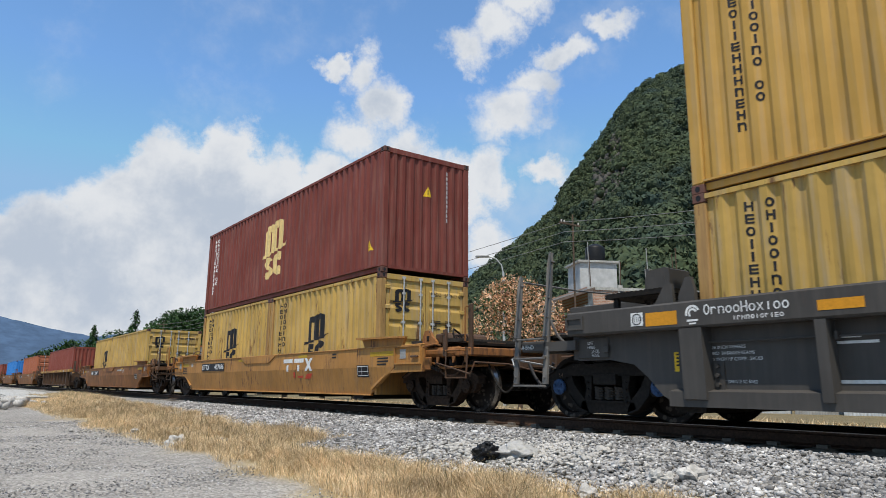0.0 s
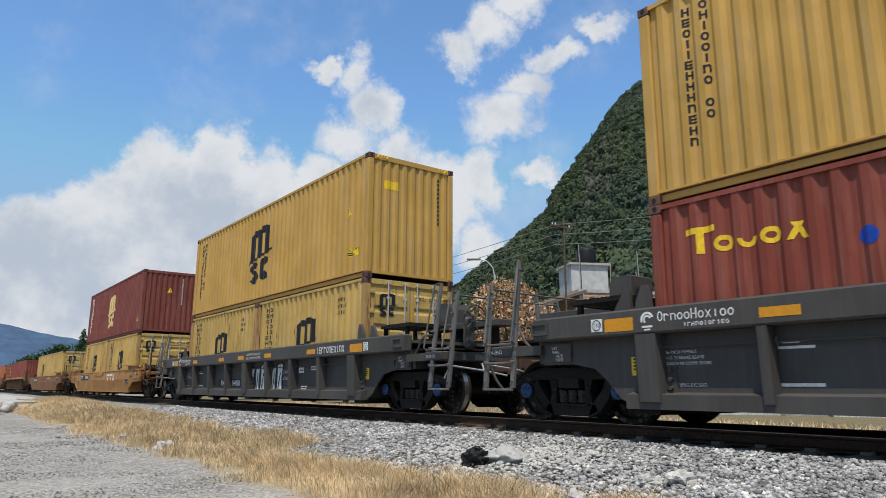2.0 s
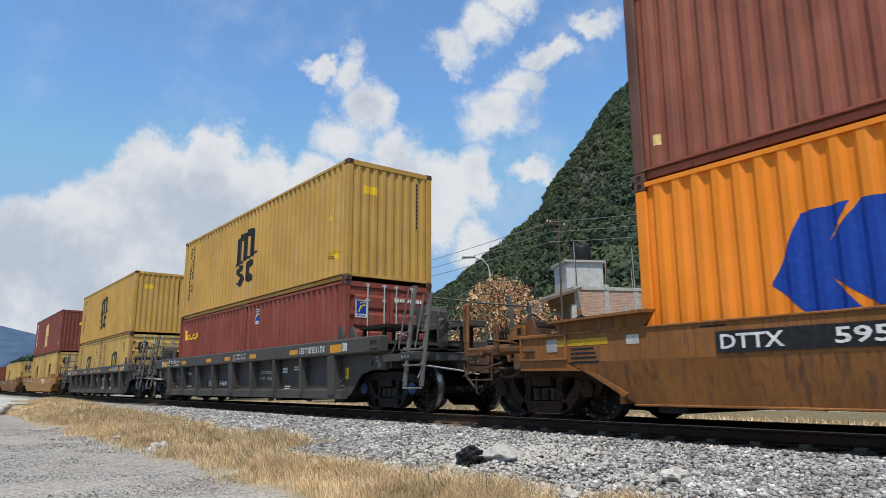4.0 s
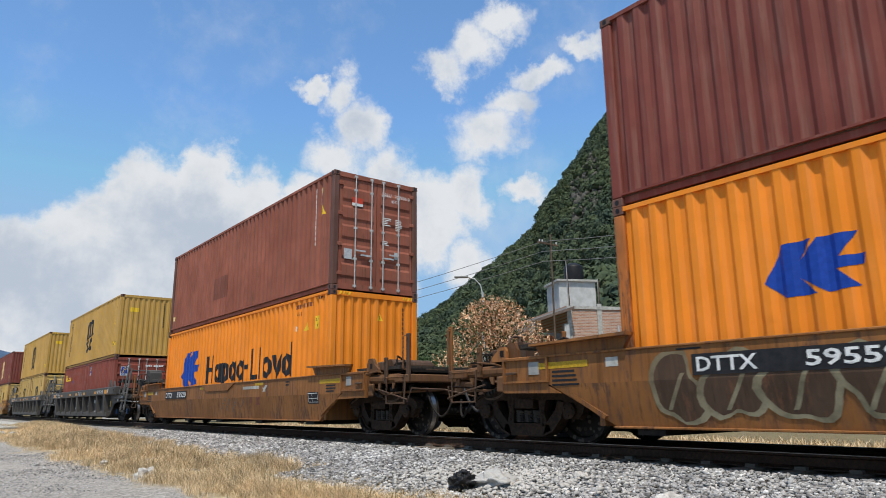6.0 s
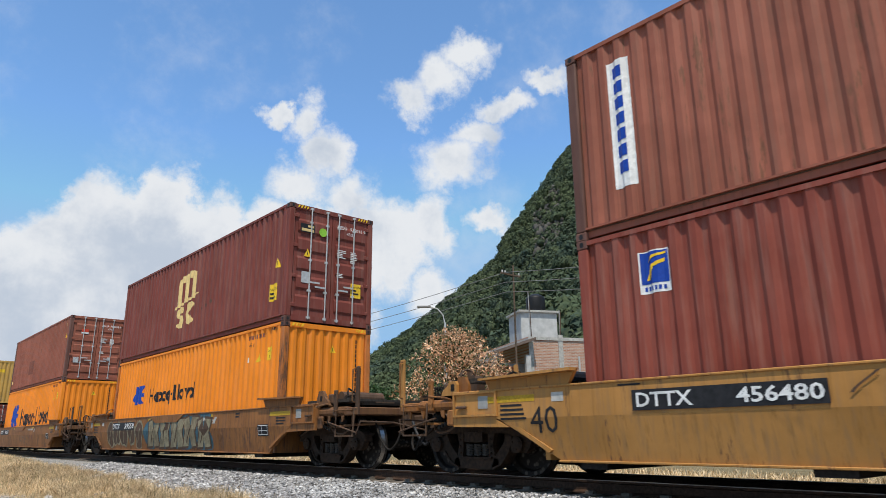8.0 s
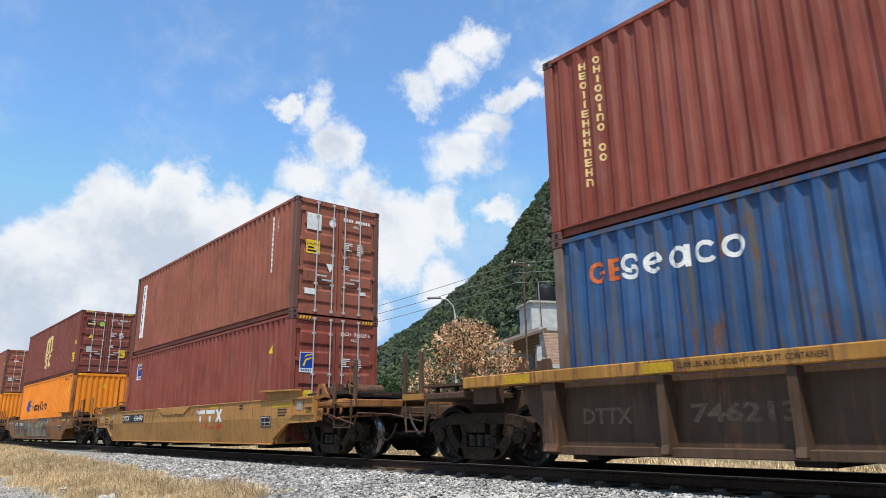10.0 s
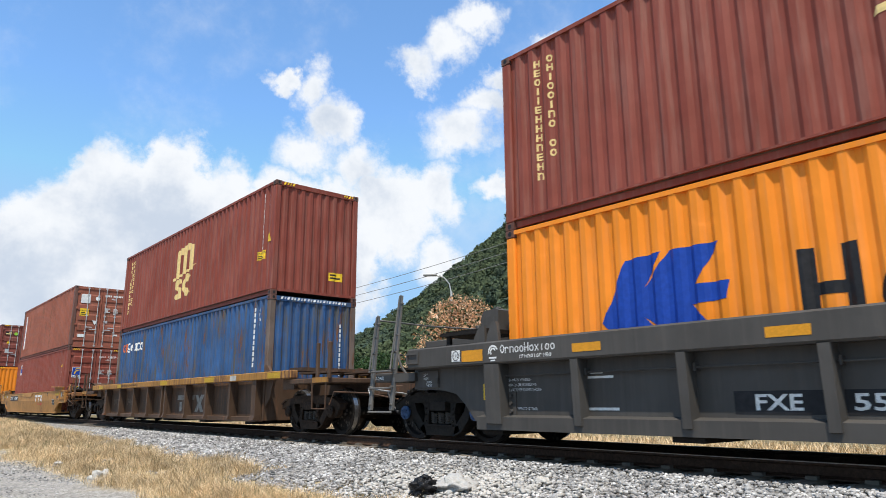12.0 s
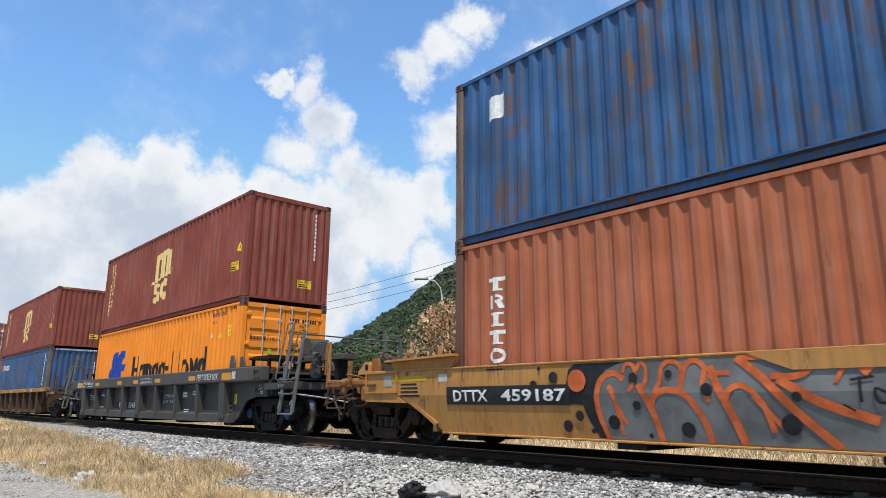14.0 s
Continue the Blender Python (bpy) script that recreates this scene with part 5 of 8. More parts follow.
        part("retainer_valve", boxes((-1.36, -1.22) + tuple(sorted((e * 8.32, e * 8.5))) + (1.22, 1.40), bevel=0.02), "rusty", w)
        part("wagon_jack_bracket", boxes((-1.47, -1.40) + tuple(sorted((e * 8.12, e * 8.3))) + (0.74, 0.98), bevel=0.02), gear, w)
        yellow_end_gear(w, e, gear, mat)
        coupler(w, e, 10.22)
        add_bogie(w, e * 8.05, False, wheels)
    for i in range(5):
        part("crossbearer", boxes((-1.4, 1.4, -5.6 + i * 2.8 - 0.2, -5.6 + i * 2.8 + 0.2, 0.17, 0.275)), "grime", w)
    side = creased(-1.50)
    decal("number_panel", [rect(1.2, 0.86, 2.2, 0.24)] if not spray == "tall" else [rect(0.15, 0.68, 2.35, 0.26)], "black", w, side, lift=0.016)
    u0 = 0.35 if spray == "tall" else 1.3
    v0 = 0.725 if spray == "tall" else 0.90
    if number:
        decal("number_marks", fitted(number[0], u0 - 0.04, v0, 0.72, 0.165, 0.02) + fitted(number[1], u0 + (0.95 if spray == "tall" else 1.18), v0, 1.14 if spray == "tall" else 0.88, 0.165, 0.02), "white", w, side, lift=0.021)
    else:
        decal("number_marks", row_bars(u0, v0, 8, 0.04, 0.16, 0.8) + row_bars(u0 + 1.0, v0, 11, 0.04, 0.16, 0.9), "white", w, side, lift=0.021)
    for u in (-1.3, 12.3):
        decal("reflector", [rect(u, 1.04, 0.95, 0.09)], "old_reflector", w, side)
    for u in (4.6, 8.8):
        decal("reflector", [rect(u, 1.10, 0.5, 0.07)], "old_reflector", w, side)
    if mat == "ttx_old":
        decal("owner_mark", [rect(8.0, 1.02, 0.52, 0.075), rect(8.55, 1.02, 0.5, 0.075), rect(9.28, 0.94, 0.13, 0.155, 0.15), rect(9.40, 0.94, 0.08, 0.10, -0.14)], "concrete", w, side)
        decal("owner_mark_lower", [rect(8.5, 0.66, 0.12, 0.16), rect(8.85, 0.62, 0.12, 0.2, 0.16), rect(9.02, 0.62, 0.1, 0.2, -0.16)], "brown_stain", w, side)
    elif spray != "tall":
        decal("owner_mark", [rect(7.9, 0.99, 0.55, 0.10), rect(8.1, 0.78, 0.12, 0.16), rect(8.55, 0.99, 0.55, 0.10), rect(8.75, 0.78, 0.12, 0.16), rect(9.16, 0.78, 0.14, 0.31, 0.30), rect(9.46, 0.78, 0.14, 0.31, -0.30)], "white", w, side)
        decal("owner_mark_lower", [rect(8.5, 0.62, 0.1, 0.14), rect(8.75, 0.62, 0.3, 0.05), rect(9.15, 0.60, 0.3, 0.12, 0.14)], "sign_red", w, side)
    decal("data_panel", [rect(11.75, 0.62, 0.5, 0.25)], "black", w, side)
    decal("data_panel_lines", [rect(11.78, 0.65, 0.44, 0.012), rect(11.78, 0.73, 0.44, 0.012), rect(11.78, 0.84, 0.44, 0.012), rect(11.78, 0.65, 0.012, 0.2), rect(11.95, 0.65, 0.012, 0.2), rect(12.21, 0.65, 0.012, 0.2)], "white", w, side, lift=0.006)
    decal("stencil_lines", small_lines(-1.0, 0.98, 4, 0.5, 0.03, 5) + small_lines(12.6, 0.98, 3, 0.45, 0.03, 6) + small_lines(10.6, 1.12, 2, 0.3, 0.035, 7) + small_lines(1.0, 1.16, 1, 0.5, 0.02, 8), "black", w, side)
    decal("sticker", [rect(-0.05, 1.02, 0.2, 0.12)], "concrete", w, side)
    return w, wheels


def spray_blob(u, v, w, h, seed, n=26):
    r = random.Random(seed)
    ph = [r.uniform(0, 6.28) for _ in range(3)]
    out = []
    for i in range(n):
        a = 2 * math.pi * i / n
        k = 1 + 0.22 * math.sin(2 * a + ph[0]) + 0.14 * math.sin(3 * a + ph[1]) + 0.06 * math.sin(5 * a + ph[2])
        out.append((u + w / 2 * k * math.cos(a), v + h / 2 * min(k, 1.08) * math.sin(a)))
    return out


def clip_polys(polys, lo, hi):
    return [[(u, min(max(v, lo), hi)) for u, v in p] for p in polys]


def wave_band(u, v, w, h, t, seed, n=18):
    """A thick curved stroke."""
    r = random.Random(seed)
    a, b, c = r.uniform(-0.6, 0.6), r.uniform(0, 6), r.uniform(1.5, 4)
    mid = [(u + w * i / n + a * w * 0.3 * math.sin(b + c * i / n), v + h * i / n) for i in range(n + 1)]
    return [[(p[0], p[1]), (p[0] + t, p[1]), (q[0] + t, q[1]), (q[0], q[1])] for p, q in zip(mid, mid[1:])]


def arch_blob(u, v, w, h, seed, n=14):
    """A tall swelling stroke with a flat foot."""
    r = random.Random(seed)
    lean = r.uniform(-0.25, 0.35) * w
    top = [(u + lean + w * 0.5 * math.cos(math.pi * (1 - i / n)), v + h * 0.05 + h * 0.45 * math.sin(math.pi * i / n)) for i in range(n + 1)]
    return [(u - w * 0.42, v - h * 0.5), *top, (u + w * r.uniform(0.3, 0.5), v - h * 0.5)]


def block_blob(u, v, w, h, seed):
    """A jagged block with a notch or two."""
    r = random.Random(seed)
    q = [(0, 0), (0.42, 0.02), (0.5, 0.38), (0.62, 0), (1.02, 0.04), (0.86, 0.5), (1.04, 0.96), (0.56, 1), (0.46, 0.62), (0.36, 1), (-0.06, 0.92), (0.1, 0.5)]
    return [(u + w * (a - 0.5 + r.uniform(-0.07, 0.07) + 0.12 * b), v + h * (b - 0.5)) for a, b in q]


def graffiti(w, u, v0, v1, length, n, back, fill, line, seed, x=-1.50, blob=spray_blob):
    """Painted letter-like forms with outlines, laid in coats."""
    r = random.Random(seed)
    side = creased(x) if x == -1.50 else flat(x)
    h = v1 - v0
    step = length / n
    spots = [(u + step * (i + 0.5), v0 + h * r.uniform(0.45, 0.55), step * r.uniform(0.95, 1.2), h * r.uniform(0.9, 1.02), seed * 31 + i) for i in range(n)]
    lift = 0.002
    for i, (a, b, c, d, k) in enumerate(spots):
        up = 0.0009 * i
        if back:
            decal("spray_shadow", clip_polys([spray_blob(a, b, c * 1.35, d * 1.25, k)], v0, v1), back, w, side, lift=lift + up * 0.3)
        decal("spray_outline", clip_polys([blob(a, b, c, d, k)], v0, v1), line, w, side, lift=lift + 0.004 + up)
        decal("spray_fill", clip_polys([blob(a, b, c - 0.15, d - 0.12, k)], v0 + (0 if blob is arch_blob else 0.02), v1 - 0.02), fill, w, side, lift=lift + 0.0045 + up)
        decal("spray_stroke", clip_polys(wave_band(a - 0.2 * c, v0 + 0.2 * h, c * 0.3, h * 0.5, 0.055, k), v0, v1), line, w, side, lift=lift + 0.007 + up)


def band(pts, t):
    """A bent stroke of width t through the points, rounded between them."""
    fine = []
    for i in range(len(pts) - 1):
        p0, p1, p2, p3 = (Vector(pts[min(max(k, 0), len(pts) - 1)]) for k in (i - 1, i, i + 1, i + 2))
        for k in range(6):
            q = k / 6
            fine.append(0.5 * (2 * p1 + (p2 - p0) * q + (2 * p0 - 5 * p1 + 4 * p2 - p3) * q * q + (3 * p1 - p0 - 3 * p2 + p3) * q ** 3))
    fine.append(Vector(pts[-1]))
    rim = []
    for i, p in enumerate(fine):
        d = (fine[min(i + 1, len(fine) - 1)] - fine[max(i - 1, 0)]).normalized()
        rim.append((p + Vector((-d.y, d.x)) * t / 2, p - Vector((-d.y, d.x)) * t / 2))
    return [[tuple(a[0]), tuple(b[0]), tuple(b[1]), tuple(a[1])] for a, b in zip(rim, rim[1:])]


def arch_graffiti(w):
    """A long gray sprayed field with a black edge, crossed by broad orange arches and slanting strokes."""
    side = creased(-1.50)
    field = [(2.86, 0.62), (3.0, 0.29), (11.6, 0.29), (11.6, 1.19), (3.3, 1.19), (3.05, 1.10), (2.9, 0.92)]
    edge = [(2.44, 0.95), (2.48, 1.12), (2.58, 1.19), (4.6, 1.19), (4.0, 1.12), (3.2, 1.08), (2.98, 0.95), (2.90, 0.66), (3.1, 0.29), (2.88, 0.29), (2.74, 0.52), (2.68, 0.68), (2.46, 0.70)]
    decal("spray_edge", [edge], "black", w, side, lift=0.004)
    decal("spray_field", [field], "spray_gray", w, side, lift=0.006)
    tops = [([(3.42, 0.29), (3.18, 0.55), (3.14, 0.80), (3.35, 1.00), (3.75, 1.06), (4.02, 0.98)], 0.11),
            ([(3.55, 0.86), (3.62, 0.90), (3.72, 0.72), (3.86, 0.34)], 0.07), ([(3.6, 0.86), (3.8, 0.64), (4.02, 0.46)], 0.07),
            ([(4.0, 1.06), (4.1, 1.15), (4.28, 1.15), (4.35, 1.05), (4.25, 0.9), (4.14, 0.84)], 0.07), ([(4.38, 1.08), (4.5, 1.16), (4.62, 1.12), (4.62, 0.98), (4.5, 0.86)], 0.07),
            ([(4.42, 0.92), (4.6, 0.74), (4.78, 0.5), (4.86, 0.29)], 0.12), ([(4.68, 0.66), (4.82, 0.80), (5.1, 0.85), (5.45, 0.80), (5.75, 0.55), (5.86, 0.29)], 0.11),
            ([(4.72, 0.74), (4.95, 0.96), (5.0, 1.10), (5.2, 1.17), (5.42, 1.10), (5.38, 0.92)], 0.08), ([(5.38, 0.86), (5.5, 1.10), (5.7, 1.17), (5.86, 1.08), (5.82, 0.9), (5.9, 0.72)], 0.09),
            ([(5.92, 0.98), (6.05, 1.02), (6.3, 1.02)], 0.08), ([(5.96, 1.1), (6.1, 0.84), (6.28, 0.56), (6.42, 0.29)], 0.13), ([(6.16, 0.66), (6.26, 0.84), (6.5, 0.88), (6.75, 0.70), (6.86, 0.42)], 0.09),
            ([(6.62, 0.78), (6.84, 0.60), (7.0, 0.46)], 0.07), ([(6.42, 1.18), (6.8, 0.95), (7.2, 0.62), (7.66, 0.29)], 0.13), ([(6.5, 1.17), (7.1, 1.17), (7.9, 1.18)], 0.08),
            ([(6.9, 0.98), (7.3, 0.98), (7.6, 1.18)], 0.10), ([(7.0, 0.95), (7.5, 0.72), (8.1, 0.55)], 0.14), ([(7.7, 0.9), (7.9, 1.16)], 0.06), ([(8.0, 0.98), (8.25, 1.14), (8.7, 1.16), (9.0, 0.9), (9.15, 0.29)], 0.12),
            ([(8.5, 0.29), (8.4, 0.7), (8.7, 0.85)], 0.10), ([(9.3, 0.29), (9.2, 0.8), (9.5, 1.1), (9.9, 1.1), (10.15, 0.8), (10.3, 0.29)], 0.12), ([(10.4, 1.15), (10.8, 0.8), (11.2, 0.29)], 0.12)]
    for i, (pts, t) in enumerate(tops):
        pts = [(2.89 + (u - 3.1) * (0.41 + 0.04 * (u - 3.1)), v) for u, v in pts]
        decal("spray_stroke", clip_polys(band(pts, t * 0.68), 0.28, 1.2), "spray_orange", w, side, lift=0.009 + 0.0004 * i)
    decal("spray_tag", band([(5.75, 0.92), (5.95, 0.95)], 0.025) + band([(5.83, 0.95), (5.82, 0.72)], 0.025) + band([(6.04, 0.8), (5.95, 0.84), (5.96, 0.72), (6.06, 0.72)], 0.025) + band([(5.66, 0.7), (5.76, 0.64)], 0.02), "black", w, side, lift=0.019)


def old_wagon():
    """Rust-brown well wagon with an ochre top chord and thin posts."""
    w = thing("well_wagon", "rust-brown well wagon with ochre top chord and dark panels", "rail wagon", group="wagons of the train")
    wheels = []
    for s in (-1, 1):
        part("top_chord", boxes(tuple(sorted((s * 1.36, s * 1.54))) + (-7.85, 7.75, 1.15, 1.32), bevel=0.015), "chord", w)
        part("side_sheet", boxes(tuple(sorted((s * 1.26, s * 1.29))) + (-6.1, 6.1, 0.25, 1.15)), "rusty", w)
        part("bottom_chord", boxes(tuple(sorted((s * 1.26, s * 1.44))) + (-6.1, 6.1, 0.22, 0.33), bevel=0.01), "rusty", w)
        for y in (-6.05, -4.7, -3.2, -1.75, -0.14, 0.14, 1.45, 2.85, 4.35, 6.05):
            hw = 0.11 if abs(y) > 6 else 0.05
            part("post", prism(bmesh.new(), [(s * 1.29, 1.15), (s * 1.50, 1.15), (s * 1.50, 0.36), (s * 1.54, 0.26), (s * 1.29, 0.24)], 1, y - hw, y + hw), "rusty", w)
        for e in (-1, 1):
            part("end_gusset", prism(bmesh.new(), [(e * 6.1, 0.3), (e * 6.55, 0.75), (e * 6.7, 1.15), (e * 6.1, 1.15)], 0, *sorted((s * 1.28, s * 1.34))), "rusty", w)
            part("jacking_block", boxes(tuple(sorted((s * 1.2, s * 1.36))) + tuple(sorted((e * 7.2, e * 7.7))) + (0.92, 1.15)), "rusty", w)
    for e in (-1, 1):
        part("bulkhead", boxes((-1.36, 1.36) + tuple(sorted((e * 6.25, e * 6.32))) + (0.25, 1.2)), "rusty", w)
        part("centre_sill", boxes((-0.35, 0.35) + tuple(sorted((e * 6.32, e * 9.4))) + (0.78, 1.14), bevel=0.02), "rusty", w)
        part("side_beam", boxes((-1.5, 1.5) + tuple(sorted((e * 7.75, e * 9.3))) + (1.02, 1.12), bevel=0.015), "rusty", w)
        part("end_step_plate", boxes((-1.53, -1.49) + tuple(sorted((e * 8.75, e * 9.3))) + (1.03, 1.13)), "chord", w)
        bm = bmesh.new()
        for x in (-1.0, -0.3, 0.4, 1.0):
            box(bm, x - 0.2, x + 0.2, *sorted((e * 7.6, e * 9.2)), 1.24, 1.28)
            for y in (7.9, 8.5, 9.0):
                box(bm, x - 0.03, x + 0.03, e * y - 0.03, e * y + 0.03, 1.12, 1.24)
        box(bm, -0.9, 0.9, *sorted((e * 6.6, e * 7.2)), 1.34, 1.42)
        part("walkway", bm, "rusty", w)
        for s in (-1, 1):
            for y in (8.85, 9.3):
                part("corner_stanchion", boxes(tuple(sorted((s * 1.44, s * 1.50))) + (e * y - 0.04, e * y + 0.04, 1.1, 1.82), bevel=0.01), "rusty", w)
            rail_bow(w, "stirrup", [(s * 1.5, e * 8.7, 1.05), (s * 1.5, e * 8.72, 0.52), (s * 1.5, e * 9.22, 0.52), (s * 1.5, e * 9.24, 1.05)], 0.018, "rusty")
            part("guide_bracket", prism(bmesh.new(), [(e * 6.15, 1.32), (e * 6.5, 1.32), (e * 6.3, 1.5), (e * 6.18, 1.5)], 0, *sorted((s * 1.26, s * 1.32))), "rusty", w)
        rail_bow(w, "uncoupling_rod", [(-1.45, e * 9.3, 0.6), (-1.42, e * 9.4, 0.84), (-0.7, e * 9.5, 0.82), (-0.15, e * 9.8, 0.70)], 0.016, "rusty")
        coupler(w, e, 10.2)
        add_bogie(w, e * 7.9, False, wheels)
    for i in range(5):
        part("crossbearer", boxes((-1.36, 1.36, -5.6 + i * 2.8 - 0.2, -5.6 + i * 2.8 + 0.2, 0.16, 0.275)), "grime", w)
    chord, sheet = flat(-1.54), flat(-1.29)
    for u, d in ((-0.75, 0.5), (1.55, 0.42), (5.9, 0.6), (9.3, 0.6), (12.9, 0.6)):
        decal("reflector", [rect(u, 1.17, d, 0.12)], "old_reflector", w, chord)
    decal("load_notice", fitted("52,900 LBS. MAX. GROSS WT. FOR 20 FT. CONTAINERS", 2.02, 1.195, 1.62, 0.075, 0.01), "black", w, chord)
    decal("notice", [rect(10.9, 1.17, 0.35, 0.12)], "concrete", w, chord)
    decal("number_marks", fitted("DTTX", 0.45, 0.6, 0.75, 0.2, 0.025) + fitted("746213", 2.0, 0.6, 1.2, 0.22, 0.03), "tan", w, sheet)
    decal("owner_mark", [rect(6.75, 0.74, 0.7, 0.13, 0.05), rect(6.95, 0.42, 0.18, 0.26), rect(7.62, 0.42, 0.14, 0.45), rect(7.42, 0.74, 0.62, 0.13, 0.05), rect(8.1, 0.42, 0.22, 0.45, 0.42), rect(8.52, 0.42, 0.22, 0.45, -0.42)], "worn_white", w, sheet)
    return w, wheels


# ---- the train ----
SPEED, GAIN = 9.99, 0.0395


def run(t):
    """How far the train has rolled by t seconds."""
    return SPEED * t + GAIN * t * t / 2


TRAIN, WHEELS = [], []


def put(ob, front, half=6.096, z=0.0, dy=0.0):
    """Set a thing with its middle behind the load's front edge, to roll with the train."""
    TRAIN.append((ob, front - half + dy, z))


def couple(wagon, front):
    ob, wheels = wagon
    WHEELS.extend(wheels)
    put(ob, front)
    return ob


def load(c, front, dy=0.0):
    put(c.ob, front, c.L / 2, c.z, dy)
    return c


def serial(c, color, u=None, v=None, n=11, extra=True):
    u = c.L - 0.95 if u is None else u
    v = c.H - 0.25 if v is None else v
    c.mark("serial_bars", column_bars(u, v, n, 0.065, 0.10), color)
    if extra:
        c.mark("size_code", [p for i, ch in enumerate("45G1") for p in words(ch, u + 0.27, v - 0.12 - i * 0.115, 0.11)], color)
    return c


def warning(c, u, v, where="side", size=0.24):
    c.mark("warning_triangle", [[(u, v), (u + size, v), (u + size / 2, v + size)]], "sign_yellow", where)
    c.mark("warning_symbol", [rect(u + size * 0.46, v + size * 0.2, size * 0.08, size * 0.45)], "black", where, lift=0.006)
    return c


def caution(c, u, v, w=0.42, h=0.3, where="side"):
    c.mark("caution_panel", [rect(u, v, w, h)], "sign_yellow", where)
    c.mark("caution_text", words("CAUTION", u + 0.02, v + h * 0.62, w * 0.225) + small_lines(u + 0.04, v + h * 0.38, 2, w * 0.75, h * 0.12), "black", where, lift=0.006)
    return c


def door_marks(c, color, number=None):
    h = c.H
    if number:
        c.mark("serial_number", fitted(number[0], 1.34, h - 0.43, 0.28, 0.09, 0.012) + fitted(number[1], 1.72, h - 0.43, 0.46, 0.09, 0.012), color, "rear", lift=0.011)
    else:
        c.mark("serial_bars", row_bars(1.34, h - 0.42, 4, 0.055, 0.08) + row_bars(1.70, h - 0.42, 6, 0.055, 0.08), color, "rear", lift=0.006)
    if h > 2.7:
        c.mark("size_code", words("45G1", 1.62, h - 0.56, 0.11), color, "rear", lift=0.006)
    c.mark("weight_lines", small_lines(1.36, h - 1.0, 5, 0.26, 0.022, 2) + small_lines(1.75, h - 1.0, 7, 0.24, 0.022, 3) + small_lines(1.36, h - 1.6, 3, 0.26, 0.02, 4), color, "rear", lift=0.006)
    return c


def column_word(c, u, v, code, h, w, color):
    c.mark("line_name_shapes", glyph_column(u, v, code, w, h), color)
    return c


def shipping_pair(c, color, u=0.68, top=0.26):
    """The two downward rows of a line's name at the front end."""
    column_word(c, u, c.H - top, "heoiiehhhnehn", 0.117, 0.095, color)
    column_word(c, u + 0.26, c.H - top, "ohiooino oo", 0.117, 0.095, color)
    return c


def header_stripes(c, where="rear"):
    c.mark("hazard_stripes", [rect(0.20 + i * 0.08, c.H - 0.10, 0.04, 0.07, 0.03) for i in range(4)] + [rect(1.95 + i * 0.08, c.H - 0.10, 0.04, 0.07, 0.03) for i in range(4)], "sign_yellow", where, lift=0.05 if c.end == "wall" else 0.01)
    return c


HI, LO = 3.191, 2.886


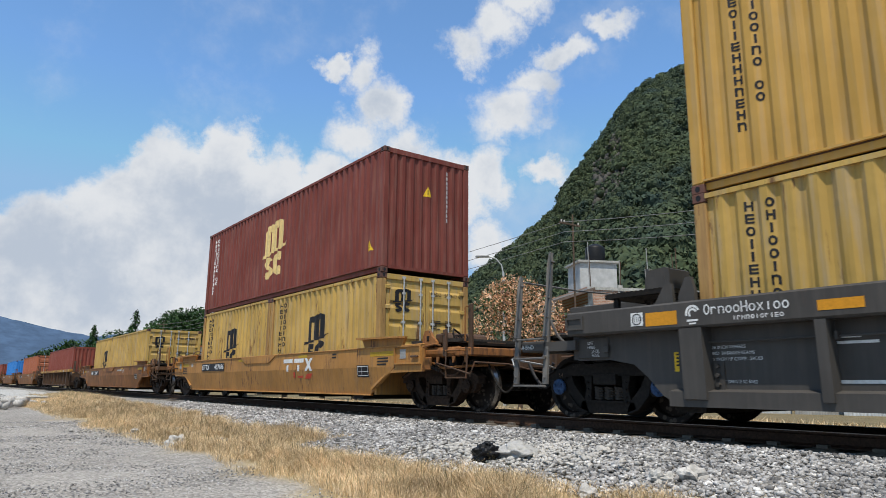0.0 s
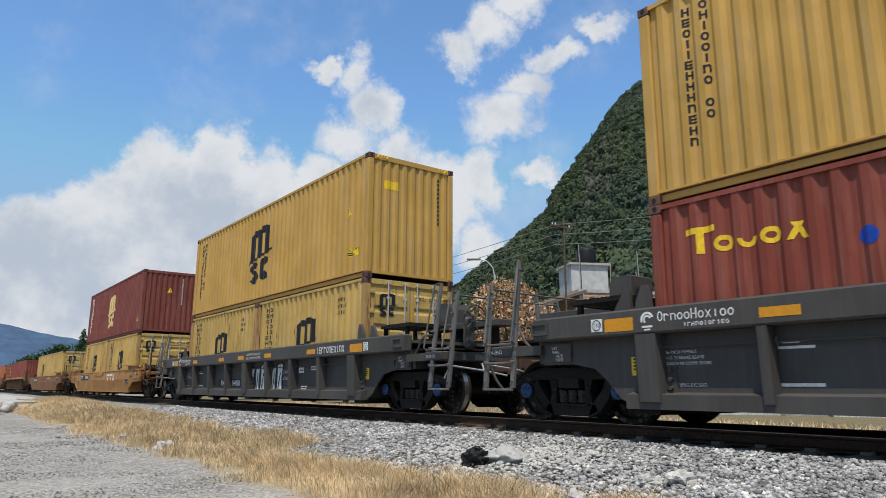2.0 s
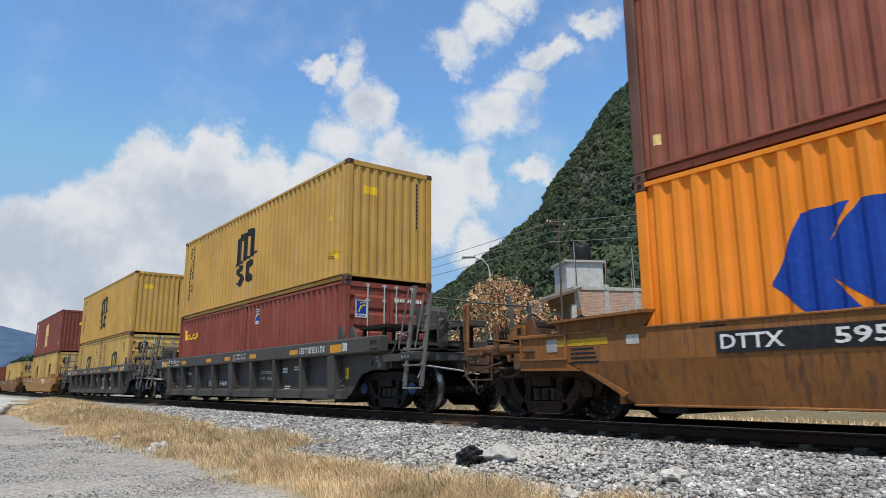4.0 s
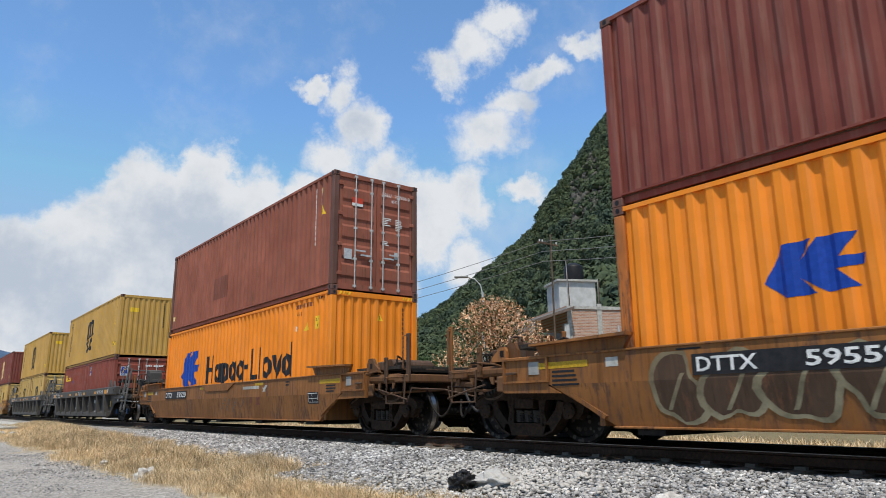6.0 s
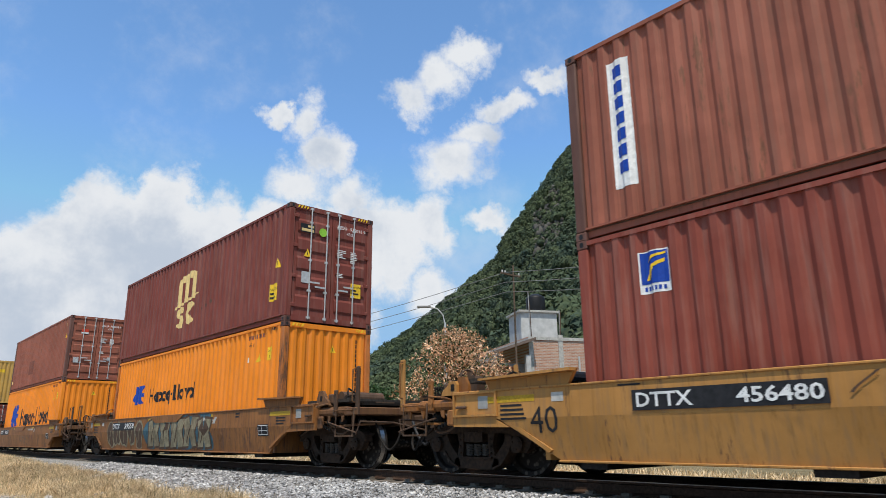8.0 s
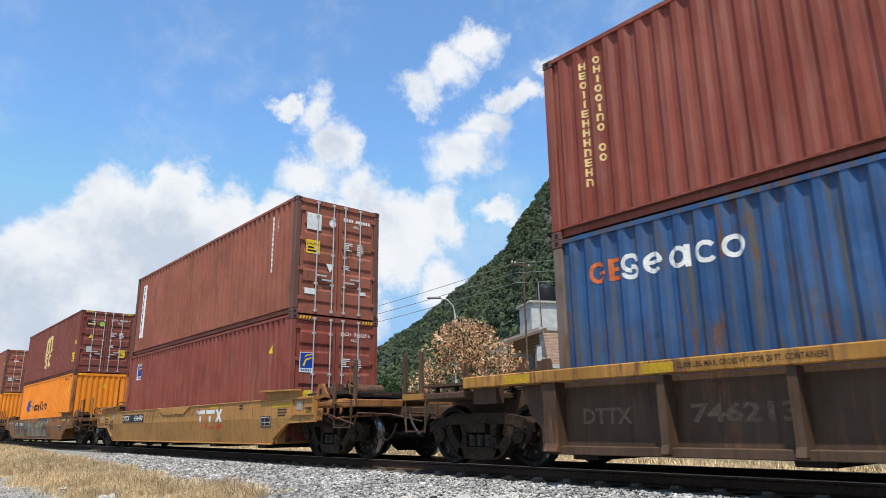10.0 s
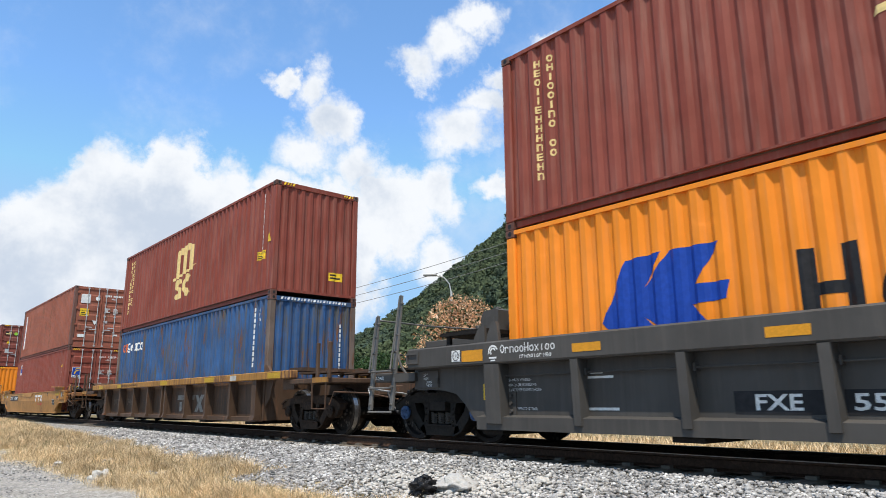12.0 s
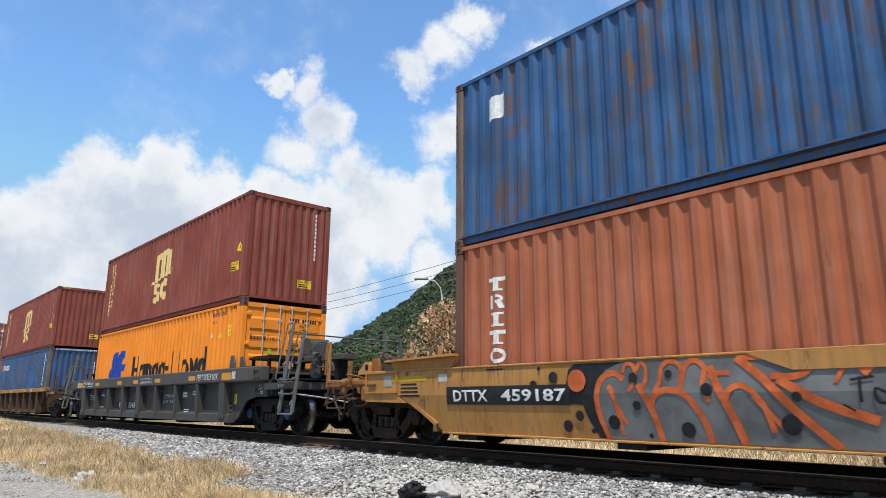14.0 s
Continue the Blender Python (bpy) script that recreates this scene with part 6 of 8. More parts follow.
def build_train():
    A, B, C, D, E, F, G, H, I = 24.67, 4.85, -14.72, -34.82, -54.98, -75.55, -95.63, -115.65, -135.66

    # red over two yellow short ones on a yellow wagon
    couple(yellow_wagon("ttx", "ochre yellow well wagon with smooth sides and worn marks", number=("DTTX", "457886")), A)
    c = load(Container("dark red forty-foot container with cream line mark", "red", z=LO), A)
    c.mark("line_mark", stack_logo(5.2, 0.62, 1.62), "cream")
    serial(shipping_pair(c, "white"), "white")
    warning(c, 11.5, 0.55)
    warning(c, 1.1, 1.9, "rear")
    c.mark("serial_bars", column_bars(1.75, c.H - 0.3, 11, 0.06, 0.085), "white", "rear")
    for dy, s in ((0.0, 0), (-6.12, 1)):
        c = load(Container("faded yellow twenty-foot container with black line mark", "yellow_old", H=2.591, L=6.058, end="door", post="post_rust"), A, dy)
        c.mark("line_mark", stack_logo(2.35, 0.72, 1.15), "black")
        shipping_pair(c, "black", 0.68, 0.2)
        door_marks(c, "black", ("MEDU", "502611 0"))
        c.mark("line_mark", stack_logo(0.32, 1.75, 0.5), "black", "rear", lift=0.006)

    # yellow over two yellow short ones on a gray wagon
    w = couple(gray_wagon(("205,900", "57,100"), ("FXE", "5450")), B)
    graffiti(w, 6.1, 0.30, 1.12, 2.2, 6, None, "white", "black", 4, -1.31, block_blob)
    c = load(Container("clean yellow forty-foot container with black line mark", "yellow", z=LO), B)
    c.mark("line_mark", stack_logo(5.15, 0.62, 1.62), "black")
    serial(shipping_pair(c, "black"), "black")
    warning(c, 11.2, 1.55)
    caution(c, 11.25, 0.55, 0.5, 0.2)
    c.mark("reflective_label", [rect(0.45, 2.1, 0.38, 0.2)], "sign_yellow", "rear")
    c.mark("serial_bars", column_bars(1.95, c.H - 0.3, 11, 0.05, 0.08), "black", "rear")
    header_stripes(c)
    for dy in (0.0, -6.12):
        c = load(Container("faded yellow twenty-foot container with black line mark", "yellow_old", H=2.591, L=6.058, end="door", post="post_rust"), B, dy)
        c.mark("line_mark", stack_logo(2.55, 0.72, 1.15), "black")
        shipping_pair(c, "black", 0.68, 0.2)
        c.mark("serial_bars", row_bars(4.75, 2.15, 7, 0.025, 0.09, 1.2) + row_bars(4.75, 2.0, 9, 0.025, 0.09, 1.2) + row_bars(4.75, 1.85, 8, 0.025, 0.09, 1.2), "black")
        door_marks(c, "black", ("MSCU", "255781 0"))
        c.mark("line_mark", stack_logo(0.32, 1.75, 0.5), "black", "rear", lift=0.006)

    # yellow over red short ones on a gray wagon
    couple(gray_wagon(("206,000", "57,000"), ("FXE", "5469")), C)
    c = load(Container("clean yellow forty-foot container with black line mark", "yellow", z=LO), C)
    c.mark("line_mark", stack_logo(5.15, 0.62, 1.62), "black")
    serial(shipping_pair(c, "black"), "black")
    warning(c, 11.2, 1.55)
    caution(c, 11.25, 0.55, 0.5, 0.2)
    c.mark("reflective_label", [rect(0.45, 2.1, 0.38, 0.2)], "sign_yellow", "rear")
    c.mark("serial_bars", column_bars(1.95, c.H - 0.3, 11, 0.05, 0.08), "black", "rear")
    c = load(Container("oxide red twenty-foot container with yellow lessor mark", "redder", H=2.591, L=6.058, end="door"), C)
    c.mark("lessor_mark", [rect(0.5, 2.10, 0.42, 0.08), rect(0.66, 1.84, 0.09, 0.26)] + ring(1.02, 1.93, 0.12, 0.10, 0.06) + ring(1.32, 1.95, 0.12, 0.12, 0.06, 180, 360, 10) + ring(1.6, 1.93, 0.12, 0.10, 0.06) + [rect(1.78, 1.83, 0.07, 0.2, 0.12), rect(1.95, 1.83, 0.07, 0.2, -0.12)], "sign_yellow")
    c.mark("round_sticker", [disc(2.6, 1.75, 0.1)], "navy")
    c = load(Container("oxide red twenty-foot container with blue lessor badge", "redder", H=2.591, L=6.058, end="door"), C, -6.12)
    badge(c, 0.85, 1.95, 0.3, 0.42, "side")
    badge(c, 0.28, 1.75, 0.3, 0.4, "rear")
    door_marks(c, "white")

    # brown over orange on stained yellow wagons
    w = couple(yellow_wagon("ttx_old", "rust-stained yellow well wagon with scrawled paint", number=("DTTX", "59520")), D)
    decal("spray_scrawl", wave_band(6.3, 0.45, 0.5, 0.4, 0.03, 3) + wave_band(6.8, 0.48, 0.3, 0.3, 0.03, 5) + wave_band(7.2, 0.45, 0.5, 0.35, 0.03, 8) + wave_band(7.8, 0.5, 0.3, 0.25, 0.03, 9), "spray_teal", w, creased(-1.50), lift=0.018)
    c = load(Container("weathered brown forty-foot container with rusty doors", "brown_faded", z=HI, end="door", post="casting"), D)
    serial(c, "white", 11.2)
    warning(c, 11.5, 1.9)
    c.mark("dark_patch", [rect(4.3, 0.7, 1.3, 0.7)], "brown_stain")
    c.mark("label", [rect(11.5, 2.45, 0.12, 0.14), rect(0.35, 0.45, 0.1, 0.15)], "cream")
    door_marks(c, "white", ("TRLU", "709706 0"))
    c.mark("lessor_badge", [rect(0.50, 2.15, 0.3, 0.14)], "sign_red", "rear", lift=0.006)
    c.mark("lessor_badge_base", [rect(0.50, 2.08, 0.3, 0.07)], "white", "rear", lift=0.006)
    c.mark("plate", [rect(0.3, 0.75, 0.22, 0.25), rect(1.72, 0.9, 0.14, 0.17)], "galv", "rear", lift=0.006)
    orange(load(Container("bright orange forty-foot container with dark word mark", "orange"), D), 1.75, 1.7, 4.2, 6.15, 0.84, 1.0)

    w = couple(yellow_wagon("ttx_old", "rust-stained yellow well wagon covered in old graffiti", number=("DTTX", "59559")), E)
    graffiti(w, 0.6, 0.30, 1.15, 3.6, 5, None, "rusty", "spray_sand", 11)
    graffiti(w, 4.6, 0.30, 1.2, 4.6, 5, "spray_teal", "spray_sand", "rusty", 12, blob=block_blob)
    c = load(Container("maroon forty-foot container with cream line mark and doors", "red", z=HI, end="door"), E)
    c.mark("line_mark", stack_logo(5.1, 0.62, 1.62), "cream")
    serial(c, "white")
    warning(c, 11.55, 1.35)
    caution(c, 11.35, 0.55, 0.35, 0.42)
    door_marks(c, "white", ("MEDU", "936011 9"))
    c.mark("badge", [rect(0.30, 2.2, 0.4, 0.22)], "black", "rear", lift=0.006)
    c.mark("badge_lines", [rect(0.33, 2.23, 0.34, 0.07), rect(0.50, 2.34, 0.17, 0.05)], "cream", "rear", lift=0.009)
    c.mark("round_sticker", [disc(0.93, 2.28, 0.11)], "sign_green", "rear", lift=0.006)
    warning(c, 0.42, 1.6, "rear", 0.2)
    c.mark("plate", [rect(0.38, 0.95, 0.22, 0.28)], "galv", "rear", lift=0.006)
    c.mark("caution_panel", [rect(1.78, 0.75, 0.3, 0.36)], "sign_yellow", "rear", lift=0.006)
    c.mark("caution_text", words("CAUTION", 1.79, 1.0, 0.07) + small_lines(1.81, 0.92, 2, 0.22, 0.04), "black", "rear", lift=0.009)
    for u, v, r in ((7.5, 1.05, 0.05), (7.8, 1.12, 0.06), (7.2, 1.0, 0.04)):
        c.mark("smudge", [disc(u, v, r)], "rusty")
    header_stripes(c)
    orange(load(Container("bright orange forty-foot container with small dark word mark", "orange", post="post_orange"), E), 2.0, 1.05, 3.55, 3.65, 0.45, 1.38)

    # brown over red with doors on a yellow wagon
    w = couple(yellow_wagon("ttx", "ochre yellow well wagon with large black number", number=("DTTX", "456480")), F + 0.3)
    decal("size_number", words("40", -0.45, 0.62, 0.5), "black", w, creased(-1.50))
    decal("spray_scrawl", sum((wave_band(3.6 + i * 0.33, 0.95, 0.2, 0.2, 0.035, i + 20) for i in range(14)), []), "rusty", w, creased(-1.50), lift=0.018)
    c = load(Container("dull brown forty-foot container with white lessor strip", "brown_faded", z=HI, end="door", post="casting"), F)
    c.mark("lessor_strip", [rect(0.7, 0.6, 0.34, 1.9)], "white")
    c.mark("lessor_bars", column_bars(0.78, 2.4, 7, 0.16, 0.17, 0.4), "navy", lift=0.006)
    serial(c, "white", 10.9)
    door_marks(c, "white")
    c.mark("paper_label", [rect(0.3, 2.1, 0.4, 0.42), disc(1.02, 2.35, 0.1)], "white", "rear", lift=0.006)
    caution(c, 0.3, 1.5, 0.38, 0.34, "rear")
    c.mark("triangle_label", [[(0.86, 1.3), (1.1, 1.3), (0.98, 1.08)], rect(0.3, 0.5, 0.3, 0.14), rect(1.85, 0.62, 0.18, 0.08)], "white", "rear", lift=0.011)
    c = load(Container("oxide red forty-foot container with blue lessor badge", "redder", end="door"), F)
    badge(c, 0.95, 2.0, 0.42, 0.55, "side")
    badge(c, 0.25, 1.55, 0.36, 0.46, "rear")
    serial(c, "white")
    warning(c, 11.1, 2.05)
    caution(c, 0.25, 0.75, 0.38, 0.4, "rear")
    warning(c, 0.85, 0.85, "rear", 0.24)
    door_marks(c, "white", ("FSCU", "718229 3"))
    header_stripes(c)

    # red over worn blue on the old brown wagon
    couple(old_wagon(), G)
    c = load(Container("brick red forty-foot container with cream line mark", "redder", z=HI), G)
    c.mark("line_mark", stack_logo(5.3, 0.62, 1.62), "cream")
    serial(shipping_pair(c, "cream"), "white", 11.55)
    warning(c, 11.8, 1.35)
    caution(c, 11.3, 0.95, 0.42, 0.22)
    c.mark("caution_panel", [rect(1.6, 0.5, 0.4, 0.22)], "sign_yellow", "rear")
    c.mark("caution_lines", small_lines(1.64, 0.64, 2, 0.3, 0.04), "black", "rear", lift=0.006)
    header_stripes(c)
    c = load(Container("worn blue forty-foot container streaked with rust", "blue", post="post_blue"), G)
    c.mark("lessor_mark", ring(0.76, 2.30, 0.13, 0.15, 0.055, 30, 330) + [rect(0.78, 2.26, 0.11, 0.05), rect(0.95, 2.15, 0.06, 0.3), rect(1.01, 2.15, 0.12, 0.055), rect(1.01, 2.27, 0.10, 0.055), rect(1.01, 2.395, 0.12, 0.055)], "spray_orange")
    c.mark("lessor_mark_bars", ring(1.28, 2.34, 0.13, 0.13, 0.06, 0, 270, 10) + ring(1.28, 2.22, 0.13, 0.1, 0.06, -180, 90, 10) + ring(1.62, 2.28, 0.14, 0.14, 0.06, 0, 315) + [rect(1.54, 2.26, 0.2, 0.05)] + ring(1.97, 2.28, 0.14, 0.14, 0.06) + [rect(2.06, 2.14, 0.06, 0.28)] + ring(2.33, 2.28, 0.14, 0.14, 0.06, 40, 320) + ring(2.68, 2.28, 0.14, 0.14, 0.06), "white")
    serial(c, "white", 11.35)
    warning(c, 11.6, 0.75)
    c.mark("serial_bars", column_bars(1.95, 2.3, 11, 0.05, 0.09), "white", "rear")
    c.mark("hazard_stripes", [rect(0.25 + i * 0.09, 2.80, 0.05, 0.06, 0.02) for i in range(21)], "white", "rear", lift=0.06)

    # red over orange on a gray wagon
    couple(gray_wagon(("206,000", "57,000"), ("FXE", "5543")), H + 0.12)
    c = load(Container("dark red forty-foot container with cream line mark", "redder", z=HI), H)
    c.mark("line_mark", stack_logo(5.25, 0.62, 1.62), "cream")
    serial(shipping_pair(c, "cream"), "white", 11.5)
    warning(c, 11.6, 1.35)
    caution(c, 11.3, 0.85, 0.42, 0.24)
    caution(c, 1.5, 0.5, 0.42, 0.22, "rear")
    c.mark("serial_bars", column_bars(1.95, c.H - 0.3, 11, 0.06, 0.09), "white", "rear")
    c = load(Container("bright orange forty-foot container with dark word mark and doors", "orange", end="door"), H)
    orange(c, 1.7, 1.75, 4.2, 6.1, 0.86, 1.02)
    door_marks(c, "black")
    c.mark("line_word", glyphs(0.25, 1.95, "HonoonIioio", 0.065, 0.13, 0.18, 0.34), "black", "rear", lift=0.011)
    c.mark("green_label", [rect(0.75, 1.6, 0.1, 0.14)], "sign_green", "rear", lift=0.011)

    # blue over terracotta on a painted yellow wagon
    w = couple(yellow_wagon("ttx", "yellow well wagon sprayed with gray and orange graffiti", "tall", ("DTTX", "459187")), I)
    arch_graffiti(w)
    for u, v, r in ((2.0, 1.15, 0.03), (2.24, 1.03, 0.075), (1.9, 0.93, 0.07), (2.62, 0.55, 0.065), (2.42, 0.42, 0.075), (2.8, 0.37, 0.03), (3.44, 1.0, 0.06), (3.46, 0.68, 0.055), (3.12, 0.48, 0.085), (3.9, 1.03, 0.045), (4.07, 0.42, 0.085), (4.34, 0.85, 0.07), (5.17, 0.5, 0.10), (3.6, 0.34, 0.03), (5.26, 0.77, 0.05)):
        decal("spray_dot", [disc(u, v, r, 12)], "black", w, creased(-1.50), lift=0.019)
    decal("spray_ring", [disc(2.62, 0.98, 0.14)], "spray_orange", w, creased(-1.50), lift=0.019)
    c = load(Container("dented blue forty-foot container with rust streaks", "blue_dark", z=HI, post="post_blue"), I)
    c.mark("white_patch", [rect(0.78, 2.0, 0.36, 0.40)], "white")
    c = load(Container("terracotta forty-foot container with white lessor letters", "terracotta", post="casting"), I)
    for i, kind in enumerate("trito"):
        v = 2.08 - i * 0.27
        if kind == "t":
            shape = [rect(0.74, v + 0.15, 0.34, 0.06), rect(0.86, v, 0.1, 0.15), rect(0.80, v, 0.06, 0.03), rect(0.96, v, 0.06, 0.03)]
        elif kind == "r":
            shape = [rect(0.77, v, 0.09, 0.21)] + ring(0.90, v + 0.15, 0.13, 0.065, 0.045, -90, 90, 10) + [rect(0.97, v, 0.09, 0.1, -0.05)]
        elif kind == "i":
            shape = [rect(0.86, v, 0.1, 0.21), rect(0.78, v, 0.26, 0.035), rect(0.78, v + 0.175, 0.26, 0.035)]
        else:
            shape = ring(0.91, v + 0.1, 0.16, 0.115, 0.06)
        c.mark("lessor_block", shape, "white")

    # single loads further ahead
    ahead = [("yellow_old", "ttx_old", "faded yellow container riding low in its wagon"), ("redder", None, "bright red container riding low in its wagon"),
             ("terracotta", "ttx_old", "brick red container riding low in its wagon"), ("blue_far", "ttx_old", "bright blue container riding low in its wagon"),
             ("redder", "ttx", "bright red container riding low in its wagon"), ("terracotta", "ttx_old", "brick red container riding low in its wagon"),
             ("redder", "ttx_old", "bright red container riding low in its wagon"), ("brown", "ttx", "brown container riding low in its wagon")]
    front = A
    for k, (col, wag, text) in enumerate(ahead):
        front += 20.3
        couple(yellow_wagon(wag, "stained yellow well wagon with smooth sides") if wag else old_wagon(), front)
        c = load(Container(text, col, H=2.591, end="door" if k in (0, 2) else "wall"), front)
        if k == 0:
            c.mark("line_mark", stack_logo(2.5, 0.72, 1.15), "black")
            c.mark("line_mark", stack_logo(0.32, 1.75, 0.5), "black", "rear", lift=0.006)
            door_marks(c, "black")


def badge(c, u, v, w, h, where):
    lift = 0.003 if where == "side" else 0.006
    c.mark("lessor_badge_edge", [rect(u, v, w, h)], "white", where, lift=lift)
    c.mark("lessor_badge", [rect(u + 0.02, v + h * 0.22, w - 0.04, h * 0.75)], "navy", where, lift=lift + 0.003)
    c.mark("lessor_sign", [[(u + w * 0.2, v + h * 0.3), (u + w * 0.35, v + h * 0.32), (u + w * 0.5, v + h * 0.6), (u + w * 0.85, v + h * 0.7), (u + w * 0.85, v + h * 0.78), (u + w * 0.4, v + h * 0.66)],
                           [(u + w * 0.3, v + h * 0.72), (u + w * 0.5, v + h * 0.82), (u + w * 0.9, v + h * 0.88), (u + w * 0.9, v + h * 0.93), (u + w * 0.45, v + h * 0.88)]], "sign_yellow", where, lift=lift + 0.006)
    c.mark("lessor_word", row_bars(u + w * 0.12, v + h * 0.06, 6, w * 0.08, h * 0.1, 0.6), "navy", where, lift=lift + 0.003)


def orange(c, lu, lw, wu, wl, wh, v):
    """The blue flag and dark word of the orange containers, with their small labels."""
    c.mark("flag_mark", flag_logo(lu, v - 0.05 * wh, lw, wh * 1.35), "navy")
    c.mark("word_mark", shipping_word(wu, v, wh, wl), "black")
    c.mark("serial_bars", row_bars(10.35, 2.62, 4, 0.045, 0.10, 0.7) + row_bars(10.75, 2.62, 7, 0.045, 0.10, 0.7), "brown_stain")
    c.mark("size_code", words("45G1", 10.37, 2.44, 0.13), "black")
    c.mark("code_label", [rect(10.35, 2.08, 0.12, 0.12)], "white")
    warning(c, 10.85, 2.05, "side", 0.27)
    c.mark("height_label", [rect(11.42, 2.05, 0.22, 0.3)], "sign_yellow")
    c.mark("height_text", words("2,9m", 11.43, 2.24, 0.08) + words("9'6\"", 11.45, 2.1, 0.09), "black", lift=0.006)
    c.mark("hazard_stripes", [rect(11.5 + i * 0.08, c.H - 0.16, 0.04, 0.06, 0.03) for i in range(4)], "black")
    if c.end == "wall":
        warning(c, 1.25, 2.25, "rear", 0.18)
        c.mark("serial_bars", column_bars(1.98, 2.6, 11, 0.05, 0.085), "black", "rear")
        header_stripes(c)
    return c


build_train()

# ---- ground and track ----


def ground_height(x, y):
    prof = [(-4000, -0.8), (-60, -0.7), (-6, -0.62), (2.8, -0.62), (3.8, -0.55), (4.8, -0.44), (5.5, -0.36), (6.8, -0.25), (7.4, -0.205), (10.2, -0.205), (11.4, -0.45), (14, -0.55), (30, -0.55), (4000, -0.6)]
    for (x0, z0), (x1, z1) in zip(prof, prof[1:]):
        if x <= x1:
            return z0 + (z1 - z0) * (x - x0) / (x1 - x0)
    return -0.6


def build_ground():
    xs = [-4000, -800, -200, -60, -20, -6, -2, 0.5] + [1.5 + 0.25 * i for i in range(25)] + [8.0, 9, 10, 10.6, 11.2, 12, 14, 18, 30, 60, 150, 400, 1200, 4000]
    ys = [-4000, -500, -100, -30, -8, -2] + [0.5 * i for i in range(0, 50)] + [25 + 2 * i for i in range(20)] + [70, 100, 150, 300, 800, 2000, 4500]
    bm = bmesh.new()
    grid = [[bm.verts.new((x, y, ground_height(x, y) + (0.035 * noise.noise(Vector((x * 0.8, y * 0.8, 0))) if 0 < x < 7 and 0 < y < 70 else 0))) for x in xs] for y in ys]
    for j in range(len(ys) - 1):
        for i in range(len(xs) - 1):
            bm.faces.new((grid[j][i], grid[j][i + 1], grid[j + 1][i + 1], grid[j + 1][i]))
    g = part("ground", bm, "ground", None, "", True)
    tagged(g, "gravel road, dry soil and gray ballast bed", "ground", kind="structure")


def build_track():
    t = thing("railway_track", "single railway track with rusty rails on concrete sleepers", "railway", kind="structure")
    for s in (-1, 1):
        x = TRACK_X + s * 0.753
        bm = bmesh.new()
        prism(bm, [(x - 0.07, -0.17), (x + 0.07, -0.17), (x + 0.07, -0.155), (x + 0.012, -0.13), (x + 0.012, -0.045), (x + 0.035, -0.03), (x + 0.036, -0.006), (x - 0.036, -0.006), (x - 0.035, -0.03), (x - 0.012, -0.045), (x - 0.012, -0.13), (x - 0.07, -0.155)], 1, -60, 400)
        part("rail", bm, "rail", t)
        bm = boxes((x - 0.034, x + 0.034, -60, 400, -0.006, 0.0))
        part("rail_head", bm, "railhead", t)
    me = None
    for i in range(170):
        y = -12 + i * 0.56
        if me is None:
            bm = bmesh.new()
            prism(bm, [(-1.3, -0.36), (1.3, -0.36), (1.3, -0.19), (1.1, -0.172), (-1.1, -0.172), (-1.3, -0.19)], 1, -0.12, 0.12)
            for s in (-1, 1):
                for k in (-1, 1):
                    box(bm, s * 0.753 + k * 0.11 - 0.04, s * 0.753 + k * 0.11 + 0.04, -0.06, 0.06, -0.172, -0.135)
            ob = part("sleeper", bm, "sleeper", t)
            me = ob.data
        else:
            ob = link("sleeper", me, None, t)
        ob.location = (TRACK_X, y, 0)


def joined(name, verts, faces, mat, label, category, kind="stuff"):
    me = bpy.data.meshes.new(name)
    me.vertices.add(len(verts))
    me.vertices.foreach_set("co", verts.astype(np.float32).ravel())
    n, k = faces.shape
    me.loops.add(n * k)
    me.loops.foreach_set("vertex_index", faces.astype(np.int32).ravel())
    me.polygons.add(n)
    me.polygons.foreach_set("loop_start", np.arange(0, n * k, k, dtype=np.int32))
    me.update(calc_edges=True)
    me.materials.append(M[mat])
    ob = new(name, me)
    return tagged(ob, label, category, kind=kind)


def ico(sub, seed, rough, freq=1.6):
    bm = bmesh.new()
    bmesh.ops.create_icosphere(bm, subdivisions=sub, radius=1.0)
    for v in bm.verts:
        v.co *= 1 + rough * noise.noise(v.co * freq + Vector((seed * 7.3, seed * 1.7, 0)))
    vs = np.array([v.co for v in bm.verts])
    fs = np.array([[v.index for v in f.verts] for f in bm.faces])
    bm.free()
    return vs, fs


def scatter(kinds, places, sizes, squash, rng, tilt=3.14):
    """Copies of small shapes at the places, each turned and sized; returns vertices and faces."""
    vs, fs, base = [], [], 0
    for i, p in enumerate(places):
        v, f = kinds[i % len(kinds)]
        a, b = rng.uniform(0, 6.283), rng.uniform(-tilt, tilt)
        ca, sa, cb, sb = math.cos(a), math.sin(a), math.cos(b), math.sin(b)
        rot = np.array([[ca, -sa, 0], [sa, ca, 0], [0, 0, 1]]) @ np.array([[1, 0, 0], [0, cb, -sb], [0, sb, cb]])
        vs.append((v * sizes[i] * np.array(squash)) @ rot.T + p)
        fs.append(f + base)
        base += len(v)
    return np.concatenate(vs), np.concatenate(fs)


